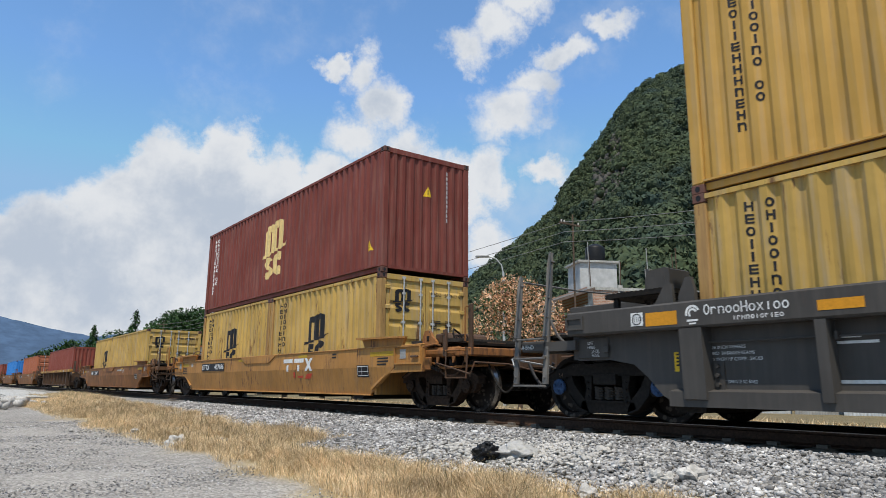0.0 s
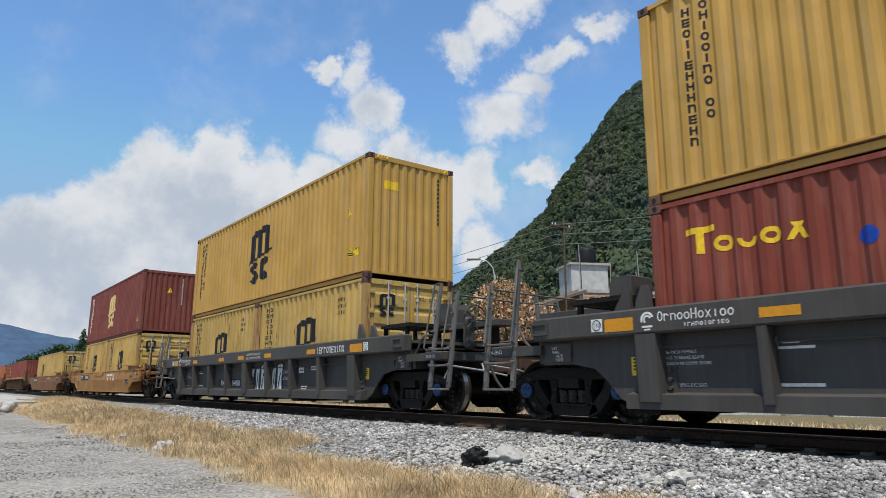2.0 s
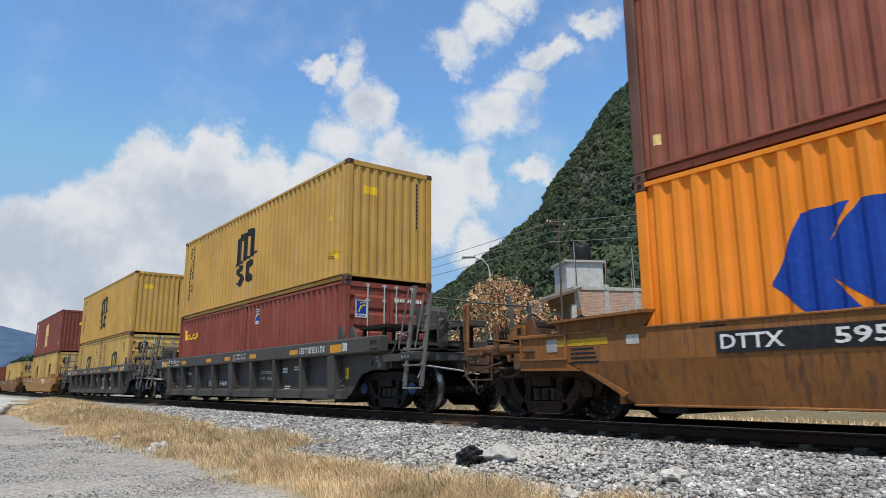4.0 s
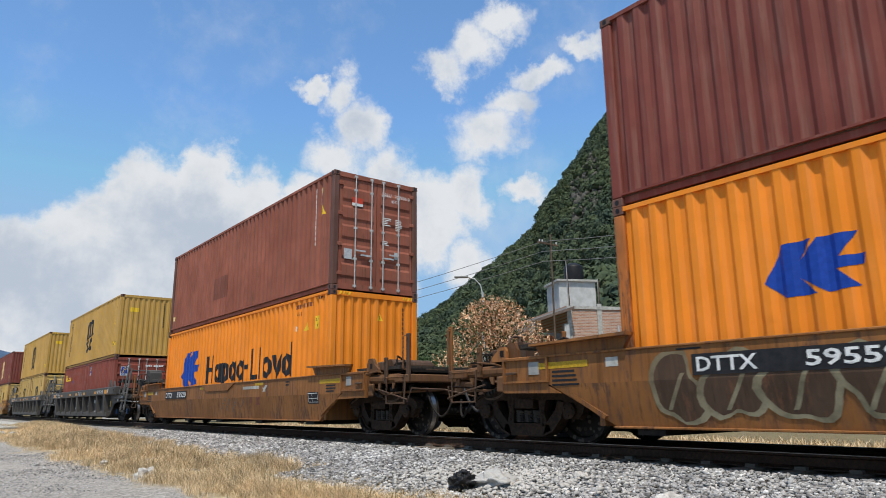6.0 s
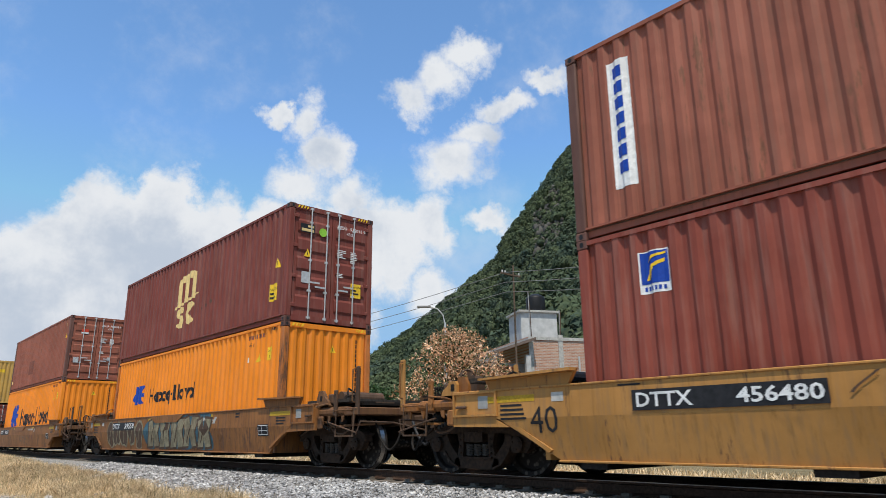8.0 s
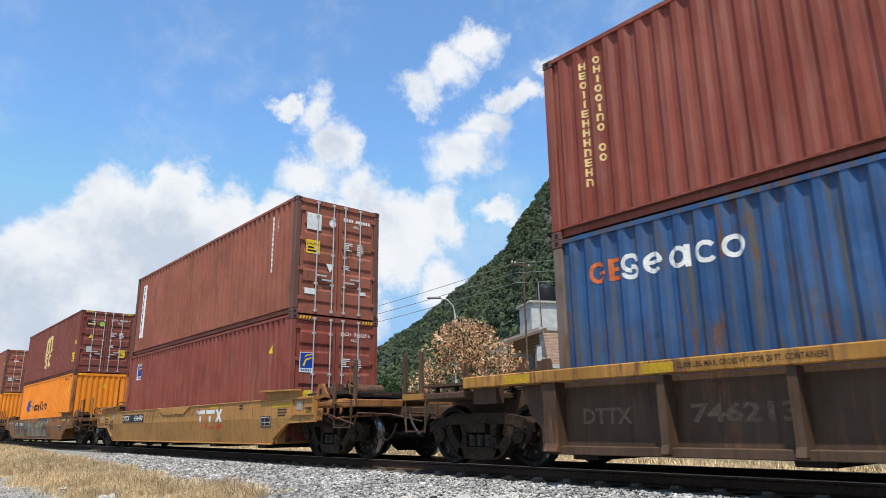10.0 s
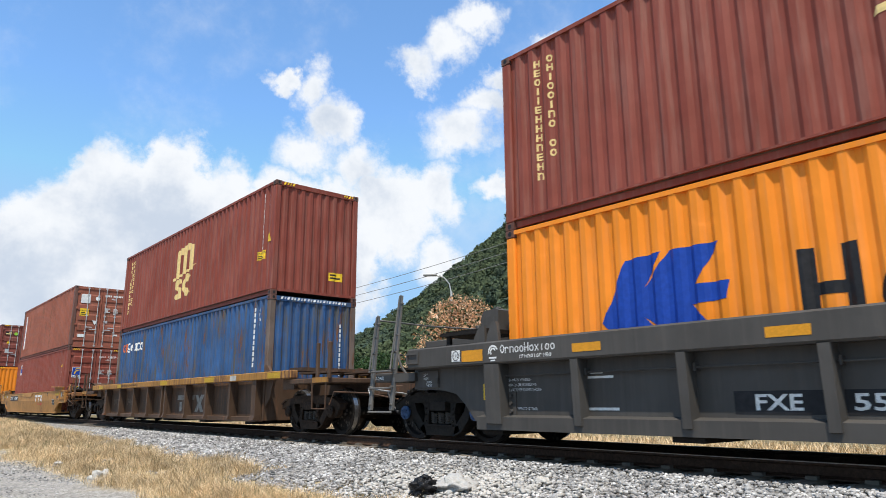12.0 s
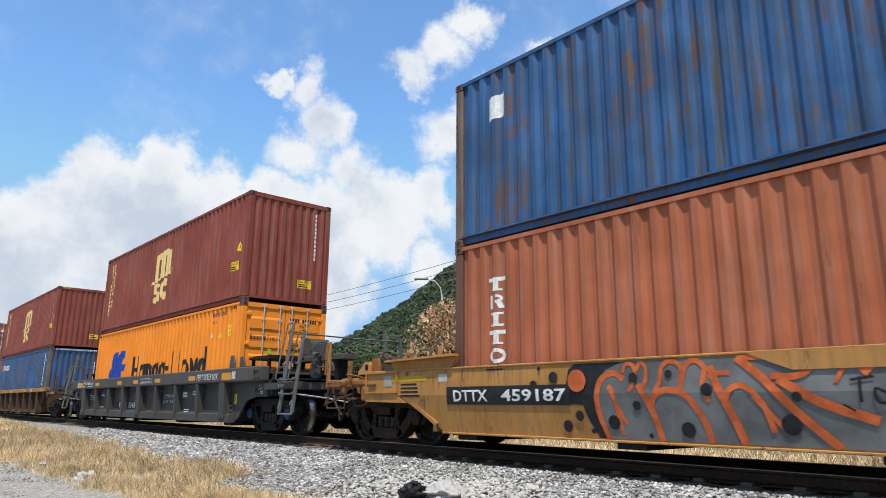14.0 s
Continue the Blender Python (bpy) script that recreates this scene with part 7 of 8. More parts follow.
def chip(seed):
    """A broken stone with flat faces and sharp edges."""
    r = random.Random(seed * 13 + 5)
    bm = bmesh.new()
    for _ in range(11):
        d = Vector((r.gauss(0, 1), r.gauss(0, 1), r.gauss(0, 1))).normalized()
        bm.verts.new(Vector((d.x * 1.2, d.y * 0.95, d.z * 0.72)) * r.uniform(0.8, 1.15))
    got = bmesh.ops.convex_hull(bm, input=bm.verts)
    bmesh.ops.delete(bm, geom=[v for v in got["geom_interior"] if isinstance(v, bmesh.types.BMVert)], context="VERTS")
    bmesh.ops.triangulate(bm, faces=bm.faces)
    bm.verts.index_update()
    vs = np.array([v.co for v in bm.verts])
    fs = np.array([[v.index for v in f.verts] for f in bm.faces])
    bm.free()
    return vs, fs


def build_ballast():
    rng = np.random.default_rng(3)
    kinds = [chip(k) for k in range(14)]
    pts, sizes = [], []
    for _ in range(44000):
        y = 0.3 + 26 * rng.random() ** 1.7 if rng.random() < 0.94 else rng.uniform(-6, 0.3)
        x = rng.uniform(4.1, 7.5)
        edge = 4.6 + 0.35 * noise.noise(Vector((0, y * 0.5, 3))) + (0.5 if y > 10 else 0)
        if x < edge and rng.random() > 0.12:
            continue
        s = rng.uniform(0.015, 0.033) * (1 + 0.012 * y)
        if rng.random() < 0.02:
            s *= 1.6
        pts.append((x, y, ground_height(x, y) + 0.25 * s + rng.uniform(0, 0.02)))
        sizes.append(s)
    v, f = scatter(kinds, pts, sizes, (1.1, 1.0, 0.95), rng, 0.9)
    joined("ballast_stones", v, f, "stone", "loose gray and white crushed ballast stones beside the track", "gravel")
    pts, sizes = [], []
    for _ in range(1500):
        x, y = 5.75 + rng.normal() * 0.42, 6.35 + rng.normal() * 0.75
        s = rng.uniform(0.012, 0.04)
        pts.append((x, y, ground_height(x, y) + 0.5 * s + rng.uniform(0.01, 0.03)))
        sizes.append(s)
    v, f = scatter(kinds, pts, sizes, (1.1, 1.0, 0.9), rng, 0.9)
    joined("limestone_chips", v, f, "white_stone", "pale broken limestone chips spilled over the ballast", "gravel")
    pts, sizes = [], []
    for _ in range(26000):
        y = 2.5 + 20 * rng.random() ** 1.5
        x = rng.uniform(-1.5, 3.6)
        s = rng.uniform(0.004, 0.013) * (1 + 0.04 * y)
        pts.append((x, y, ground_height(x, y) + 0.1 * s))
        sizes.append(s)
    v, f = scatter(kinds, pts, sizes, (1.1, 0.9, 0.6), rng)
    joined("road_pebbles", v, f, "stone", "scattered gray pebbles on the gravel road", "gravel")


def blades(count, spots, height, mat, label, name, rng, lean=0.5, width=0.006):
    vs = np.zeros((count * 5, 3))
    faces = []
    for i in range(count):
        x, y, k = spots(rng)
        z = ground_height(x, y) - 0.01
        h = height * k * rng.uniform(0.45, 1.15)
        a = rng.uniform(0, 6.283)
        dx, dy = math.cos(a) * lean * h * rng.uniform(0.1, 1), math.sin(a) * lean * h * rng.uniform(0.1, 1)
        b = rng.uniform(0, 6.283)
        wx, wy = math.cos(b) * width * (1 + 0.05 * max(0, y)), math.sin(b) * width * (1 + 0.05 * max(0, y))
        vs[i * 5:i * 5 + 5] = ((x - wx, y - wy, z), (x + wx, y + wy, z), (x + dx * 0.35 - wx * 0.7, y + dy * 0.35 - wy * 0.7, z + h * 0.6), (x + dx * 0.35 + wx * 0.7, y + dy * 0.35 + wy * 0.7, z + h * 0.6), (x + dx, y + dy, z + h * 0.95))
        q = i * 5
        faces += [(q, q + 1, q + 3), (q, q + 3, q + 2), (q + 2, q + 3, q + 4)]
    return joined(name, vs, np.array(faces), mat, label, "grass")


def strip_spot(rng):
    """A place on the dry strip between road and ballast, in tufts."""
    while True:
        y = 2.6 + 46 * rng.random() ** 1.9 if rng.random() < 0.93 else rng.uniform(-9, 2.6)
        lo = 3.2 + 0.35 * noise.noise(Vector((1, y * 0.35, 0)))
        hi = (4.75 if y < 7.5 else 4.4 if y < 9.8 else 5.5) + 0.3 * noise.noise(Vector((5, y * 0.6, 0))) + max(0, y - 14) * 0.06
        x = rng.uniform(lo - 0.1, hi + 0.15)
        d = noise.noise(Vector((x * 1.6, y * 0.9, 7))) + 0.5 * noise.noise(Vector((x * 4.5, y * 3.1, 2)))
        e = min(x - lo, hi - x) / 0.6
        if rng.random() < 0.5 + 0.9 * d and rng.random() < 0.12 + e:
            return x, y, 0.55 + 0.45 * max(0, min(1, e)) + 0.9 * d


def far_strip_spot(rng):
    y = -2 + 40 * rng.random() ** 1.4
    return 11.6 + 6 * rng.random() ** 1.3, y, 0.9


def build_grass():
    rng = np.random.default_rng(5)
    blades(185000, strip_spot, 0.185, "straw", "dry straw-coloured grass strip along the track", "dry_grass", rng, 1.5, 0.0017)
    blades(9000, strip_spot, 0.27, "weed", "thin gray-green weeds among the dry grass", "weeds", rng, 0.6, 0.002)
    blades(42000, far_strip_spot, 0.34, "straw", "dry grass verge on the far side of the track", "verge_grass", rng, 0.7, 0.01)


build_ground()
build_track()
build_ballast()
build_grass()

# ---- hills ----
RIDGE = [(-20, 3.5), (20, 2.5), (26, 3.0), (30, 4.2), (32.5, 5.6), (34.9, 7.1), (37.2, 8.6), (39.0, 9.8), (42.1, 12.2), (44.5, 13.9), (46.3, 15.5), (47.1, 17.3), (49.0, 19.5), (50.6, 21.4), (52.2, 23.4),
         (54.2, 24.9), (56.9, 25.65), (59.7, 25.8), (63.5, 25.45), (67.1, 24.8), (71.2, 23.7), (77.3, 22.8), (90, 22), (115, 17), (140, 9)]
CREST = 460.0


def ridge(az):
    for (a0, e0), (a1, e1) in zip(RIDGE, RIDGE[1:]):
        if a0 <= az <= a1:
            return e0 + (e1 - e0) * (az - a0) / (a1 - a0)
    return 2.5


def hill_z(az, r):
    """Height of the wooded hill, by bearing in degrees and distance."""
    h = CREST * math.tan(radians(ridge(az))) - 4.0
    foot = 130 + 30 * math.sin(az * 0.21)
    k = max(0.0, min(1.0, (r - foot) / (CREST - foot)))
    k = k ** 0.92
    x, y = r * math.sin(radians(az)), r * math.cos(radians(az))
    rough = 15 * noise.noise(Vector((x * 0.012, y * 0.012, 0))) + 5 * noise.noise(Vector((x * 0.04, y * 0.04, 3)))
    return -0.6 + h * k + rough * k * (1 - k) * 3.0


def build_hill():
    azs = [24 + 0.9 * i for i in range(126)]
    rs = [120 + 12 * i for i in range(30)] + [490, 540, 640, 800]
    bm = bmesh.new()
    grid = []
    for r in rs:
        row = []
        for a in azs:
            z = hill_z(a, min(r, CREST)) - (0.25 * (r - CREST) if r > CREST else 0) - 6.4
            row.append(bm.verts.new((r * math.sin(radians(a)), r * math.cos(radians(a)), z)))
        grid.append(row)
    for j in range(len(rs) - 1):
        for i in range(len(azs) - 1):
            bm.faces.new((grid[j][i], grid[j + 1][i], grid[j + 1][i + 1], grid[j][i + 1]))
    tagged(part("hill", bm, "under", None, "", True), "steep hill covered in dense green forest", "hill", kind="structure")
    rng = np.random.default_rng(9)
    # each crown is a dome of small leaf sprays
    crowns = []
    for _ in range(9400):
        az = rng.uniform(28.5, 84)
        r = 128 + (CREST - 124) * rng.random() ** 0.92
        if 49.4 < az < 52.0 and 235 < r < 330 and rng.random() < 0.5:
            continue
        x, y = r * math.sin(radians(az)), r * math.cos(radians(az))
        s = rng.uniform(1.9, 4.3) * (1 + 0.4 * noise.noise(Vector((x * 0.02, y * 0.02, 5))))
        crowns.append((x, y, hill_z(az, r) - 4.7 + rng.uniform(0, 1.6) + 0.3 * s, s))
    for az in np.arange(28.5, 84, 0.16):
        r = CREST + rng.uniform(-8, 3)
        s = rng.uniform(1.8, 3.8)
        crowns.append((r * math.sin(radians(az)), r * math.cos(radians(az)), hill_z(az, min(r, CREST)) + rng.uniform(-4.5, -1.2) + (rng.uniform(0.8, 2.6) if rng.random() < 0.12 else 0), s))
    crowns = np.array(crowns)
    domes, faces = scatter([ico(1, k, 0.9, 1.9) for k in range(16)], crowns[:, :3], crowns[:, 3] * 0.74, (1.0, 1.0, 0.72), rng, 0.5)
    per = 105
    n = len(crowns) * per
    d = rng.normal(size=(n, 3))
    d[:, 2] = np.abs(d[:, 2]) * 1.1 - 0.3
    d /= np.linalg.norm(d, axis=1)[:, None]
    size = np.repeat(crowns[:, 3], per)[:, None]
    p = np.repeat(crowns[:, :3], per, axis=0) + d * size * rng.uniform(0.80, 1.08, size=(n, 1)) * np.array((1.0, 1.0, 0.76))
    out = d + rng.normal(size=(n, 3)) * 0.35
    out /= np.linalg.norm(out, axis=1)[:, None]
    a = np.cross(out, rng.normal(size=(n, 3)))
    a /= np.linalg.norm(a, axis=1)[:, None]
    b = np.cross(out, a)
    k = 0.2 + size * rng.uniform(0.05, 0.15, size=(n, 1))
    sprays = np.stack([p - a * k - b * k * 0.6, p + a * k - b * k * 0.6, p + b * k * 1.1], axis=1)
    forest = joined("forest", np.concatenate([domes, sprays.reshape(-1, 3)]), np.concatenate([faces, np.arange(3 * n).reshape(-1, 3) + len(domes)]), "forest", "dense broadleaf forest on the hillside", "forest")
    forest.data.polygons.foreach_set("use_smooth", [True] * len(faces) + [False] * n)
    # bare rock faces low on the shoulder
    rocks, sz = [], []
    for _ in range(200):
        az, r = rng.uniform(49.4, 52.0), rng.uniform(238, 328)
        rocks.append((r * math.sin(radians(az)), r * math.cos(radians(az)), hill_z(az, r) - 2.6))
        sz.append(rng.uniform(0.7, 2.0))
    v, f = scatter([chip(k) for k in range(8)], rocks, sz, (0.9, 0.9, 1.7), rng, 0.4)
    joined("cliff_rocks", v, f, "rock", "bare gray rock outcrop among the trees", "rock")


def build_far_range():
    """Mountains beyond the head of the train; their blue haze is painted into the colour."""
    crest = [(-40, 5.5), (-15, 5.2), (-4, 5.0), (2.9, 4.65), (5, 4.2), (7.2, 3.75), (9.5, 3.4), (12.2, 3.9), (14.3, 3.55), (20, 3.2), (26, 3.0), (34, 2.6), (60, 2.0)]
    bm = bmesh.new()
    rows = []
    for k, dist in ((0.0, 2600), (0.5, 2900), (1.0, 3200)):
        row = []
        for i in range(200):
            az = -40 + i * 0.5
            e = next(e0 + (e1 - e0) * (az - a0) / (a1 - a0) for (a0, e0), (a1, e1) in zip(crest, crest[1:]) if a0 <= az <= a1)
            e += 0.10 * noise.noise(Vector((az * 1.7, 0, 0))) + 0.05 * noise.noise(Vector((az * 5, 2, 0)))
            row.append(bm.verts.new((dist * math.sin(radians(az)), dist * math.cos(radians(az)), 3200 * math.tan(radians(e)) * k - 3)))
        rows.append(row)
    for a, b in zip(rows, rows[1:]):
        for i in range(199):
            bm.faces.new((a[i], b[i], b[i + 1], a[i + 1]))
    tagged(part("far_mountains", bm, "far_blue", None, "", True), "wooded mountain range far away with blue haze put into its colour", "mountains", kind="structure")


build_hill()
build_far_range()


def polar(az, r, z=0.0):
    return Vector((r * math.sin(radians(az)), r * math.cos(radians(az)), z))


def height(el, r):
    return EYE + r * math.tan(radians(el))


def leaves(centres, radii, per, size, rng):
    """Small bent leaves in loose lumps."""
    vs, fs = [], []
    q = 0
    for c, r in zip(centres, radii):
        n = int(per * r * r)
        d = rng.normal(size=(n, 3))
        d /= np.linalg.norm(d, axis=1)[:, None]
        p = np.array(c) + d * (r * rng.uniform(0.55, 1.08, size=(n, 1))) * np.array((1, 1, 0.82))
        a, b = rng.normal(size=(n, 3)), rng.normal(size=(n, 3))
        a /= np.linalg.norm(a, axis=1)[:, None]
        b /= np.linalg.norm(b, axis=1)[:, None]
        k = size * rng.uniform(0.6, 1.4, size=(n, 1))
        quad = np.stack([p - a * k, p + b * k * 0.5, p + a * k, p - b * k * 0.5], axis=1)
        vs.append(quad.reshape(-1, 3))
        fs.append(np.arange(4 * n).reshape(-1, 4) + q)
        q += 4 * n
    return np.concatenate(vs), np.concatenate(fs)


def tree(name, label, base, height_m, spread, mat, seed, lumps=16, per=420, leaf=0.11, trunk=0.16, crown_from=0.35, second=None):
    rng = np.random.default_rng(seed)
    t = thing(name, label, "tree", Matrix.Translation(base))
    bm = bmesh.new()
    top = height_m * 0.62
    tube(bm, (0, 0, -0.1), (0.1, 0.05, top), trunk, 9, trunk * 0.45)
    cs, rs = [], []
    for i in range(lumps):
        a = rng.uniform(0, 6.283)
        k = rng.uniform(0.15, 1.0) ** 0.7
        z = height_m * rng.uniform(crown_from, 0.92)
        w = spread * k * math.sin(math.pi * min(0.95, max(0.2, (z / height_m - crown_from + 0.25) / (1.25 - crown_from))))
        c = (math.cos(a) * w, math.sin(a) * w, z)
        cs.append(c)
        rs.append(spread * rng.uniform(0.28, 0.48))
        tube(bm, (0.06, 0.03, top * rng.uniform(0.45, 0.95)), c, trunk * 0.28, 6, trunk * 0.06)
    part("trunk", bm, "bark", t)
    v, f = leaves(cs, rs, per, leaf, rng)
    ob = joined("crown", v, f, mat, "", "")
    ob.parent = t
    del ob["kind"]
    if second:
        v, f = leaves(cs, [r * 1.02 for r in rs], per * 2.4, leaf, rng)
        ob = joined("blossom", v, f, second, "", "")
        ob.parent = t
        del ob["kind"]
    return t


def conifer(base, h, seed):
    rng = np.random.default_rng(seed)
    t = thing("conifer", "dark narrow conifer standing above the far wagons", "tree", Matrix.Translation(base))
    bm = bmesh.new()
    tube(bm, (0, 0, 0), (0, 0, h), 0.25, 8, 0.03)
    cs, rs = [], []
    for i in range(46):
        z = h * (0.18 + 0.8 * i / 46)
        w = 0.23 * h * (1 - z / h) * rng.uniform(0.6, 1.1)
        a = rng.uniform(0, 6.283)
        c = (math.cos(a) * w, math.sin(a) * w, z - 0.2 * w)
        tube(bm, (0, 0, z), c, 0.05, 5, 0.01)
        cs.append(c)
        rs.append(0.30 + 0.11 * h * (1 - z / h))
    part("trunk", bm, "bark", t)
    v, f = leaves(cs, rs, 130, 0.2, rng)
    ob = joined("crown", v, f, "leaf", "", "")
    ob.parent = t
    del ob["kind"]


def build_trees():
    tree("flowering_tree", "small tree with peach-coloured blossom behind the track", polar(42.9, 27, -0.55), 5.15, 2.15, "leaf", 4, 20, 230, 0.062, 0.10, 0.40, "petal")
    for az, r, h, s, k in ((23.6, 46, 6.6, 2.6, 5), (26.6, 48, 6.9, 2.8, 6), (29.2, 46, 5.6, 2.2, 7), (20.5, 60, 7.0, 3.0, 8), (33, 70, 6.5, 3.0, 31), (36, 64, 6.0, 2.6, 32)):
        tree("broadleaf_tree", "dense dark green tree behind the train", polar(az, r, -0.55), h, s, "leaf", k, 22, 260, 0.13, 0.2, 0.2)
    for az, r, h, s, k in ((14.0, 105, 10.0, 4.5, 11), (15.6, 110, 11.8, 5, 12), (17.2, 112, 12.2, 5.5, 13), (11.0, 118, 8.4, 4, 14), (8.3, 125, 8.2, 3.6, 15), (6.3, 140, 7.2, 4, 16), (19, 100, 9, 4.5, 17)):
        tree("broadleaf_tree", "dense dark green tree beyond the wagons", polar(az, r, -0.6), h, s, "leaf", k, 22, 110, 0.24, 0.3, 0.15)
    for az, r, h, s, k in ((64, 62, 8.0, 4, 21), (69.5, 58, 9.6, 4.2, 22), (74, 64, 9.5, 4.5, 23), (60.5, 75, 9, 4.5, 24), (79, 60, 8.5, 4, 25), (57, 90, 9, 5, 26), (85, 55, 8, 4, 27)):
        tree("broadleaf_tree", "olive green tree at the foot of the hill", polar(az, r, -0.6), h, s, "leaf", k, 26, 170, 0.2, 0.25, 0.1)
    conifer(polar(9.3, 122, -0.6), 10.2, 41)
    conifer(polar(12.1, 118, -0.6), 12.6, 42)


def brick_material():
    m, n, b = material("brick_masonry")
    co = n.add("ShaderNodeTexCoord").outputs["Object"]
    mp = n.add("ShaderNodeMapping")
    mp.inputs["Rotation"].default_value = (radians(90), 0, 0)
    n.link(co, mp.inputs["Vector"])
    br = n.add("ShaderNodeTexBrick")
    br.inputs["Scale"].default_value = 1.0
    br.inputs["Brick Width"].default_value, br.inputs["Row Height"].default_value = 0.27, 0.085
    br.inputs["Mortar Size"].default_value = 0.012
    br.inputs["Color1"].default_value = (0.36, 0.17, 0.105, 1)
    br.inputs["Color2"].default_value = (0.50, 0.30, 0.21, 1)
    br.inputs["Mortar"].default_value = (0.46, 0.42, 0.37, 1)
    n.link(mp.outputs[0], br.inputs["Vector"])
    wash = n.step(n.noise(co, 0.7, 5, 0.6), 0.5, 0.72)
    n.link(n.mix(n.math("MULTIPLY", wash, 0.3), br.outputs["Color"], (0.55, 0.48, 0.42)), b.inputs["Base Color"])
    b.inputs["Roughness"].default_value = 0.95
    n.link(n.bump(br.outputs["Fac"], 0.6, -0.01), b.inputs["Normal"])
    return m


M["masonry"] = brick_material()


def build_house():
    """Unfinished brick house; its long wall runs between two bearings, with a lower lean-to beside it."""
    a, b = polar(48.6, 38.0, -0.55), polar(60.2, 42.6, -0.55)
    d = (b - a)
    L = d.length
    yaw = math.degrees(math.atan2(d.y, d.x))
    h = thing("brick_house", "unfinished brick house with concrete frame and water tank", "house", pose(a.x, a.y, a.z, 0, 0, yaw))
    top = 5.9 + 0.55
    part("wall", boxes((0, L, 0, 0.25, 0, top)), "masonry", h, "long brick wall with pale concrete columns")
    part("wall", boxes((0, 0.25, 0.25, 9, 0, top)), "masonry", h)
    part("wall", boxes((L - 0.25, L, 0.25, 9, 0, top)), "masonry", h)
    part("roof", boxes((0.25, L - 0.25, 0.25, 9, top - 0.6, top - 0.4)), "concrete", h)
    for k in range(6):
        x = k * (L - 0.3) / 5
        part("column", boxes((x, x + 0.28, -0.03, 0.0, 0, top + 0.15 * (k % 2))), "concrete", h)
    part("ring_beam", boxes((-0.02, L, -0.05, -0.032, 4.1, 4.4)), "whitewash", h)
    part("ring_beam", boxes((-0.02, L, -0.05, -0.032, top - 0.18, top)), "concrete", h)
    r = random.Random(8)
    for k in range(16):
        x = 0.2 + k * (L - 0.4) / 15
        bm = bmesh.new()
        tube(bm, (x, 0.12 + (k % 3) * 1.2, top - 0.4), (x + r.uniform(-0.1, 0.1), 0.12 + (k % 3) * 1.2, top + r.uniform(1.2, 2.6)), 0.03, 5)
        part("column_bar", bm, "rusty" if k % 2 else "shade_gray", h)
    for x in (3.0, 7.4):
        part("drain_pipe", tube(bmesh.new(), (x, -0.1, 2.2), (x, -0.1, 5.4), 0.06, 8), "galv", h)
    part("window_opening", boxes((0.95, 1.7, -0.045, -0.02, 2.7, 3.7)), "tank", h, "dark barred window")
    # lean-to to the west with tin roof and rust-red shutter
    bm = bmesh.new()
    prism(bm, [(-3.4, 5.0), (0.2, 6.2), (0.2, 6.35), (-3.4, 5.15)], 1, -0.6, 5)
    part("lean_to_roof", bm, "roof_tile", h, "sloping dark tin roof")
    part("lean_to_wall", boxes((-3.0, -0.02, 0.6, 0.8, 0, 5.0)), "shade_gray", h)
    part("shutter", boxes((-2.4, -0.5, 0.5, 0.58, 3.9, 4.8)), "terracotta", h, "rust-red shutter")
    part("white_pillar", boxes((-0.3, -0.02, -0.3, -0.02, 0, 5.4)), "whitewash", h)
    part("gate", boxes((-2.6, -0.35, 0.45, 0.5, 0.2, 3.8)), "tank", h, "dark iron gate")
    c = polar(49.0, 42.0, 0)
    t = thing("roof_room", "small whitewashed roof room carrying a black water tank", "building", pose(c.x, c.y, 0, 0, 0, -28))
    z0, z1 = 5.3, 7.75
    part("wall", boxes((-1.15, 1.15, -1.1, 1.1, z0, z1)), "whitewash", t)
    part("roof_slab", boxes((-1.3, 1.3, -1.25, 1.25, z1, z1 + 0.12)), "concrete", t)
    w = thing("water_tank", "black plastic water tank on the roof room", "water tank", pose(c.x + 0.25, c.y - 0.1, z1 + 0.12))
    part("tank_body", lathe([(0.02, 0), (0.58, 0.0), (0.60, 0.08), (0.60, 0.95), (0.55, 1.05), (0.25, 1.22), (0.02, 1.24)], 20, "z"), "tank", w, "", True)


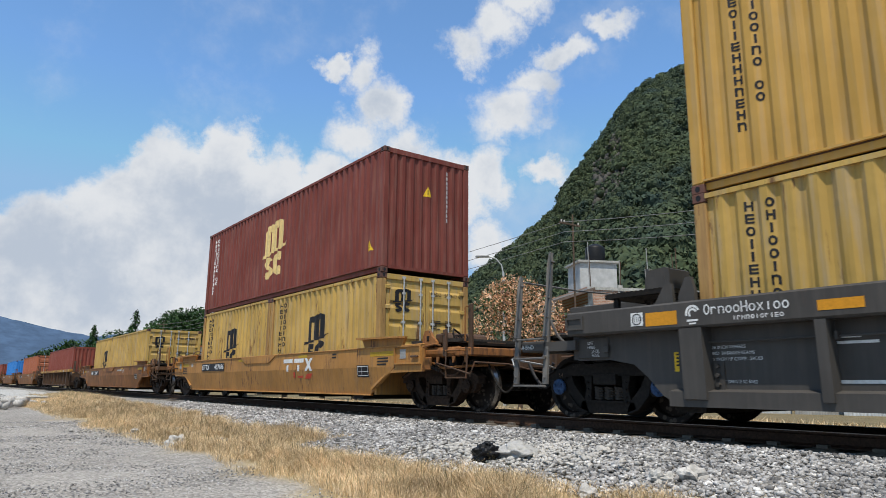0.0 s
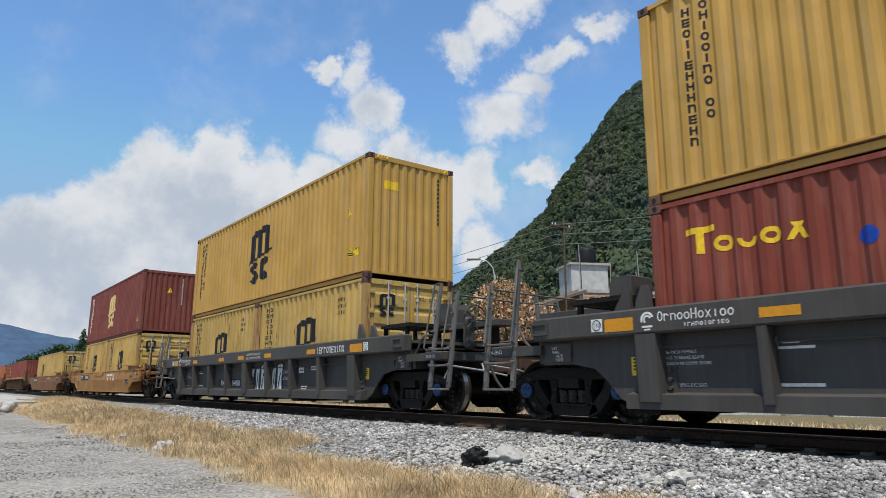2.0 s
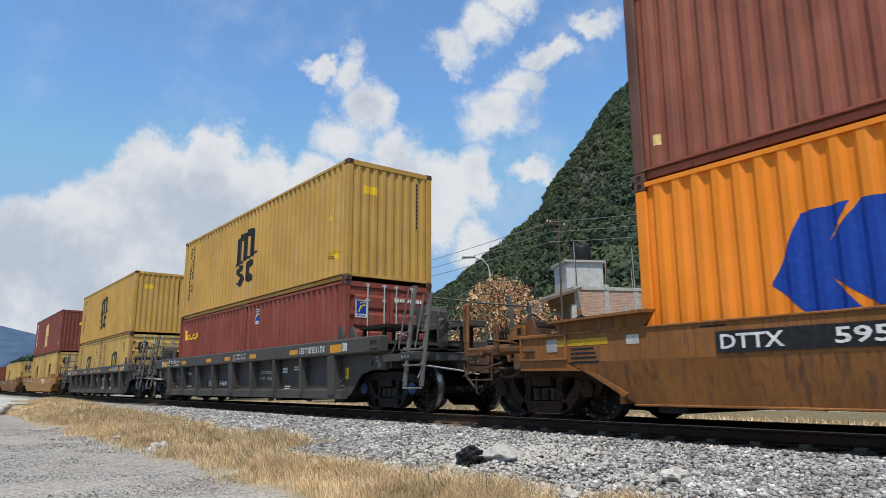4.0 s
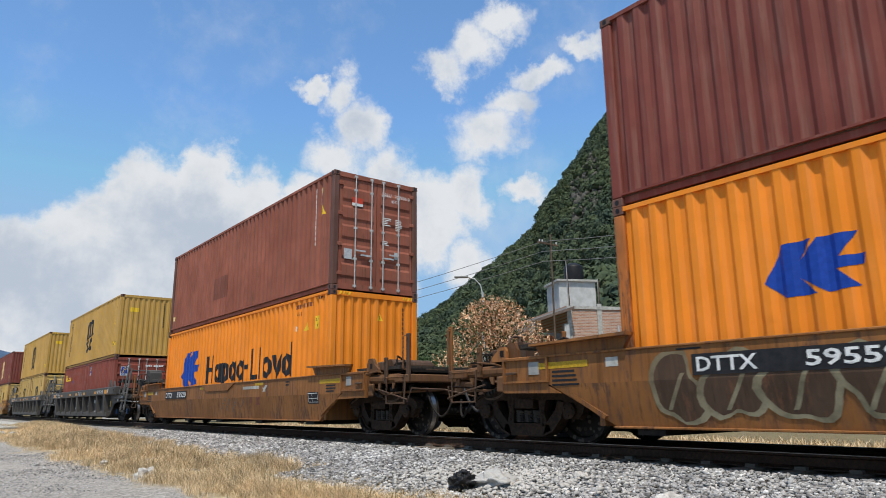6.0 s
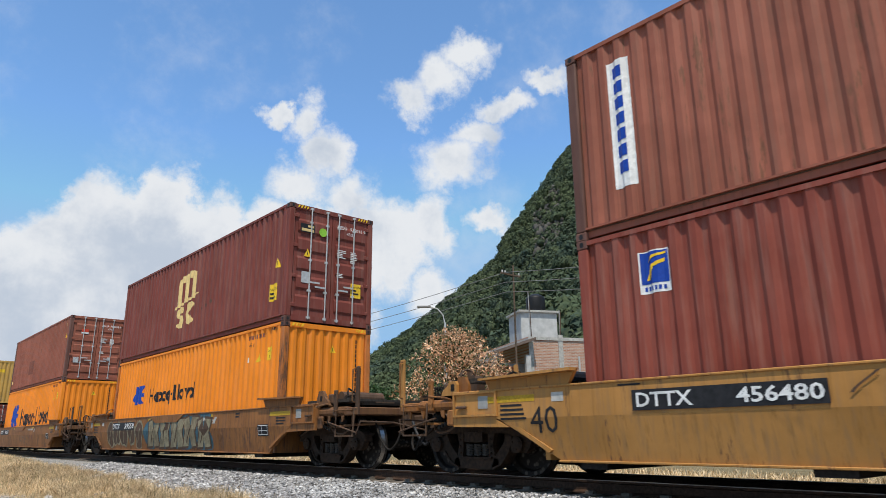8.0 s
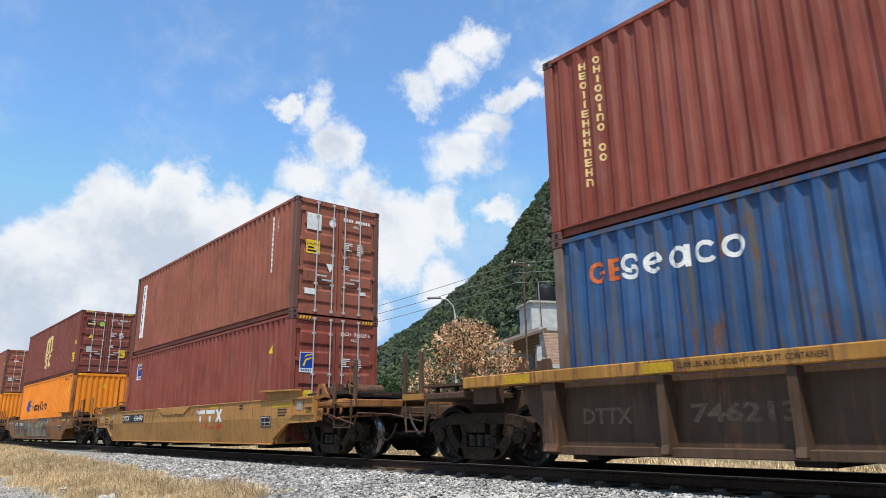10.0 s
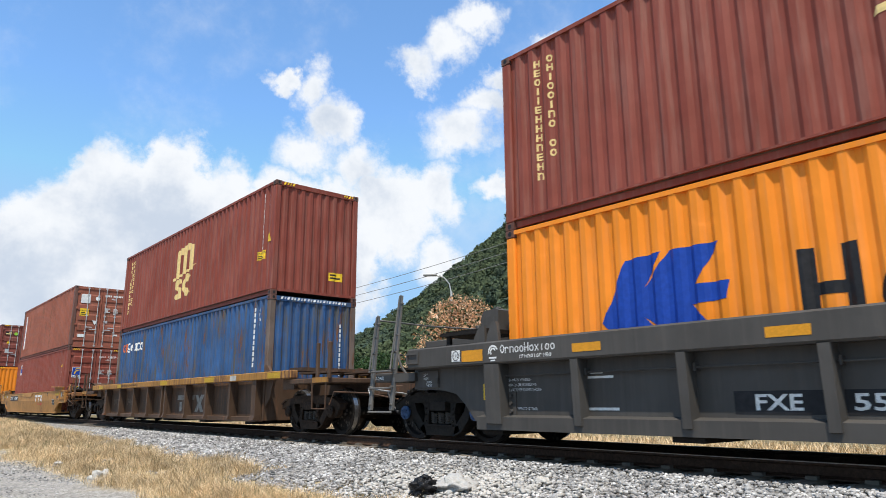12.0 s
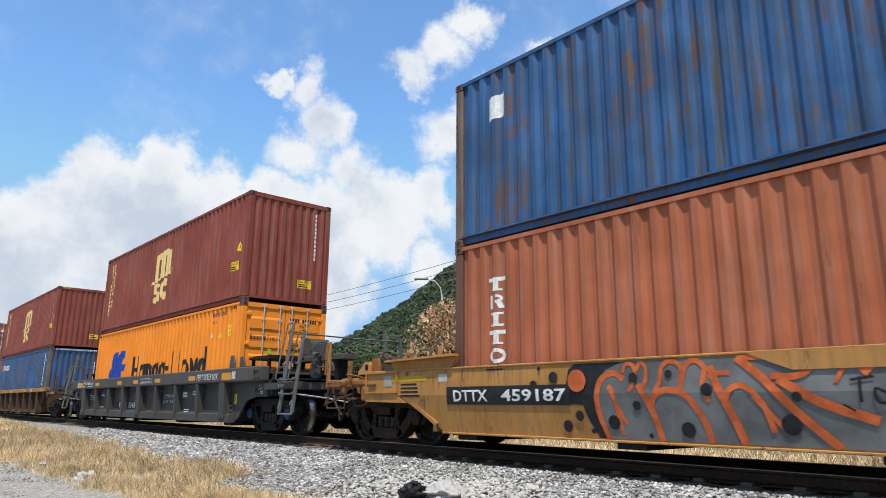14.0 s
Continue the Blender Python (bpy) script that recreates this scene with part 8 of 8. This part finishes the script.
def build_street():
    p = polar(41.6, 36, -0.55)
    lamp = thing("street_lamp", "gray street lamp with a curved arm", "street lamp", pose(p.x, p.y, p.z, 0, 0, -42))
    part("pole", tube(bmesh.new(), (0, 0, 0), (0, 0, 7.0), 0.09, 10, 0.06), "galv", lamp)
    part("arm", path_tube(bmesh.new(), [(0, 0, 6.9), (-0.1, 0, 7.4), (-0.4, 0, 7.75), (-0.8, 0, 7.85)], 0.035, 8), "galv", lamp)
    part("lamp_head", boxes((-1.5, -0.75, -0.12, 0.12, 7.82, 7.92), bevel=0.03), "shade_gray", lamp)
    wx, wz = 24.0, (8.4, 7.9, 7.4)
    for y in (-24, 22.5, 63, 98):
        pole = thing("utility_pole", "weathered utility pole with crossarm and insulators", "utility pole", Matrix.Translation((wx + 0.6, y, -0.55)), "utility poles along the street")
        part("pole", tube(bmesh.new(), (0, 0, 0), (0, 0, 9.4), 0.06, 10, 0.04), "bark", pole)
        part("crossarm", boxes((-0.9, 0.5, -0.04, 0.04, 8.85, 8.93)), "bark", pole)
        for k in (-0.8, -0.6, 0.4):
            part("insulator", tube(bmesh.new(), (k, 0, 8.92), (k, 0, 9.05), 0.04, 8), "white_stone", pole)
    for i, z in enumerate(wz):
        bm = bmesh.new()
        ys = (-24, 22.5, 63, 98)
        for y0, y1 in zip(ys, ys[1:]):
            pts = [(wx, y0 + (y1 - y0) * k / 16, z - (1.7 if y0 < 0 else 0.6) * (1 - (2 * k / 16 - 1) ** 2)) for k in range(17)]
            path_tube(bm, pts, 0.016, 5)
        tagged(part("overhead_wire", bm, "wire", None), "thin gray overhead cable strung along the street", "cable", "overhead cables")
    for k, (az0, az1, mat) in enumerate(((57.0, 63.2, "tin"), (63.4, 66.5, "shade_gray"), (66.5, 74, "tin"), (52, 56.8, "concrete"))):
        a, b = polar(az0, 31, -0.6), polar(az1, 31.5, -0.6)
        d = b - a
        f = thing("fence_panel", "pale corrugated sheet fence beyond the verge", "fence", pose(a.x, a.y, a.z, 0, 0, math.degrees(math.atan2(d.y, d.x))), "fence panels")
        bm = bmesh.new()
        line = fold(d.length, 0.12, 0.02)
        lo = [bm.verts.new((t, q, 0)) for t, q in line]
        hi = [bm.verts.new((t, q, 1.35)) for t, q in line]
        for i in range(len(lo) - 1):
            bm.faces.new((lo[i], lo[i + 1], hi[i + 1], hi[i]))
        part("sheet", bm, mat, f)
        part("top_rail", boxes((0, d.length, 0.03, 0.07, 1.28, 1.34)), "galv", f)
        for i in range(int(d.length / 1.6) + 1):
            part("fence_post", boxes((i * 1.6, i * 1.6 + 0.06, 0.03, 0.09, 0, 1.4)), "rusty" if i % 3 == 0 else "galv", f)
    far = thing("low_house", "low pale house with a red tile roof beyond the train", "house", pose(*polar(14.6, 92, -0.6), 0, 0, -15))
    part("wall", boxes((-4, 4, -3, 3, 0, 5.4)), "whitewash", far)
    part("roof", prism(bmesh.new(), [(-4.4, 5.4), (4.4, 5.4), (0, 6.6)], 1, -3.4, 3.4), "terracotta", far)


def lump(name, label, category, at, size, mat, seed, rough=0.5, squash=(1, 1, 0.8), sub=3):
    v, f = ico(sub, seed, rough, 1.5)
    t = joined(name, v * size * np.array(squash), f, mat, label, category, "")
    t.location = at
    for p in t.data.polygons:
        p.use_smooth = mat.startswith("bag")
    return t


def build_litter():
    g = ground_height
    b = thing("rubbish_bag", "crumpled black plastic bag lying on the ballast", "rubbish bag", Matrix.Translation((5.21, 6.21, g(5.21, 6.21))))
    for nm, at, s, k in (("bag_body", (0, 0, 0.09), 0.135, 3), ("bag_neck", (0.05, 0.02, 0.17), 0.07, 5)):
        v, f = ico(4, k, 0.55, 2.6)
        ob = joined(nm, v * s * np.array((1, 1.1, 0.8)) + np.array(at), f, "bag_black", "", "")
        ob.parent = b
        del ob["kind"]
    s = thing("woven_sack", "dirty white woven sack beside the black bag", "sack", Matrix.Translation((5.53, 6.05, g(5.53, 6.05))))
    v, f = ico(4, 9, 0.8, 2.2)
    ob = joined("sack_body", v * 0.2 * np.array((1.2, 1.3, 0.55)) + np.array((0, 0, 0.05)), f, "bag_white", "", "")
    ob.parent = s
    del ob["kind"]
    for x, y, k, z in ((3.45, 12.25, 0.16, 4), (3.6, 15.9, 0.07, 5), (5.35, 3.97, 0.09, 6), (5.55, 3.76, 0.11, 7), (4.61, 4.14, 0.08, 8), (5.4, 3.9, 0.07, 9), (2.6, 17.5, 0.06, 10), (6.3, 5.4, 0.08, 11)):
        lump("limestone_rock", "pale limestone rock lying by the track", "rock", (x, y, g(x, y) + 0.35 * k), k, "white_stone", z, 0.8)
    rng = np.random.default_rng(12)
    pts = [(2.3 + rng.normal() * 0.7, 37 + rng.normal() * 2.2, -0.52 + abs(rng.normal()) * 0.12) for _ in range(240)]
    v, f = scatter([ico(1, k, 0.8, 1.3) for k in range(6)], pts, rng.uniform(0.08, 0.3, 240), (1, 0.9, 0.7), rng)
    joined("rubble_heap", v, f, "white_stone", "heap of broken white rubble by the road", "rubble")
    bm = bmesh.new()
    prism(bm, [(3.2, 39), (6.9, 42), (7.1, 78), (4.0, 78)], 2, -0.6, -0.27)
    tagged(part("concrete_apron", bm, "concrete"), "pale concrete apron of a level crossing", "pavement", kind="structure")


build_trees()
build_house()
build_street()
build_litter()


# ---- what moves ----


def motions():
    times = [0.5 * i for i in range(29)]
    for ob, y, z in TRAIN:
        walk(ob, [(t, pose(TRACK_X, y + run(t), z)) for t in times])
    for ws in WHEELS:
        x, y, z = ws.location
        walk(ws, [(k / 15, pose(x, y, z, -math.degrees(run(k / 15) / WHEEL_R) % 360)) for k in range(211)])


motions()
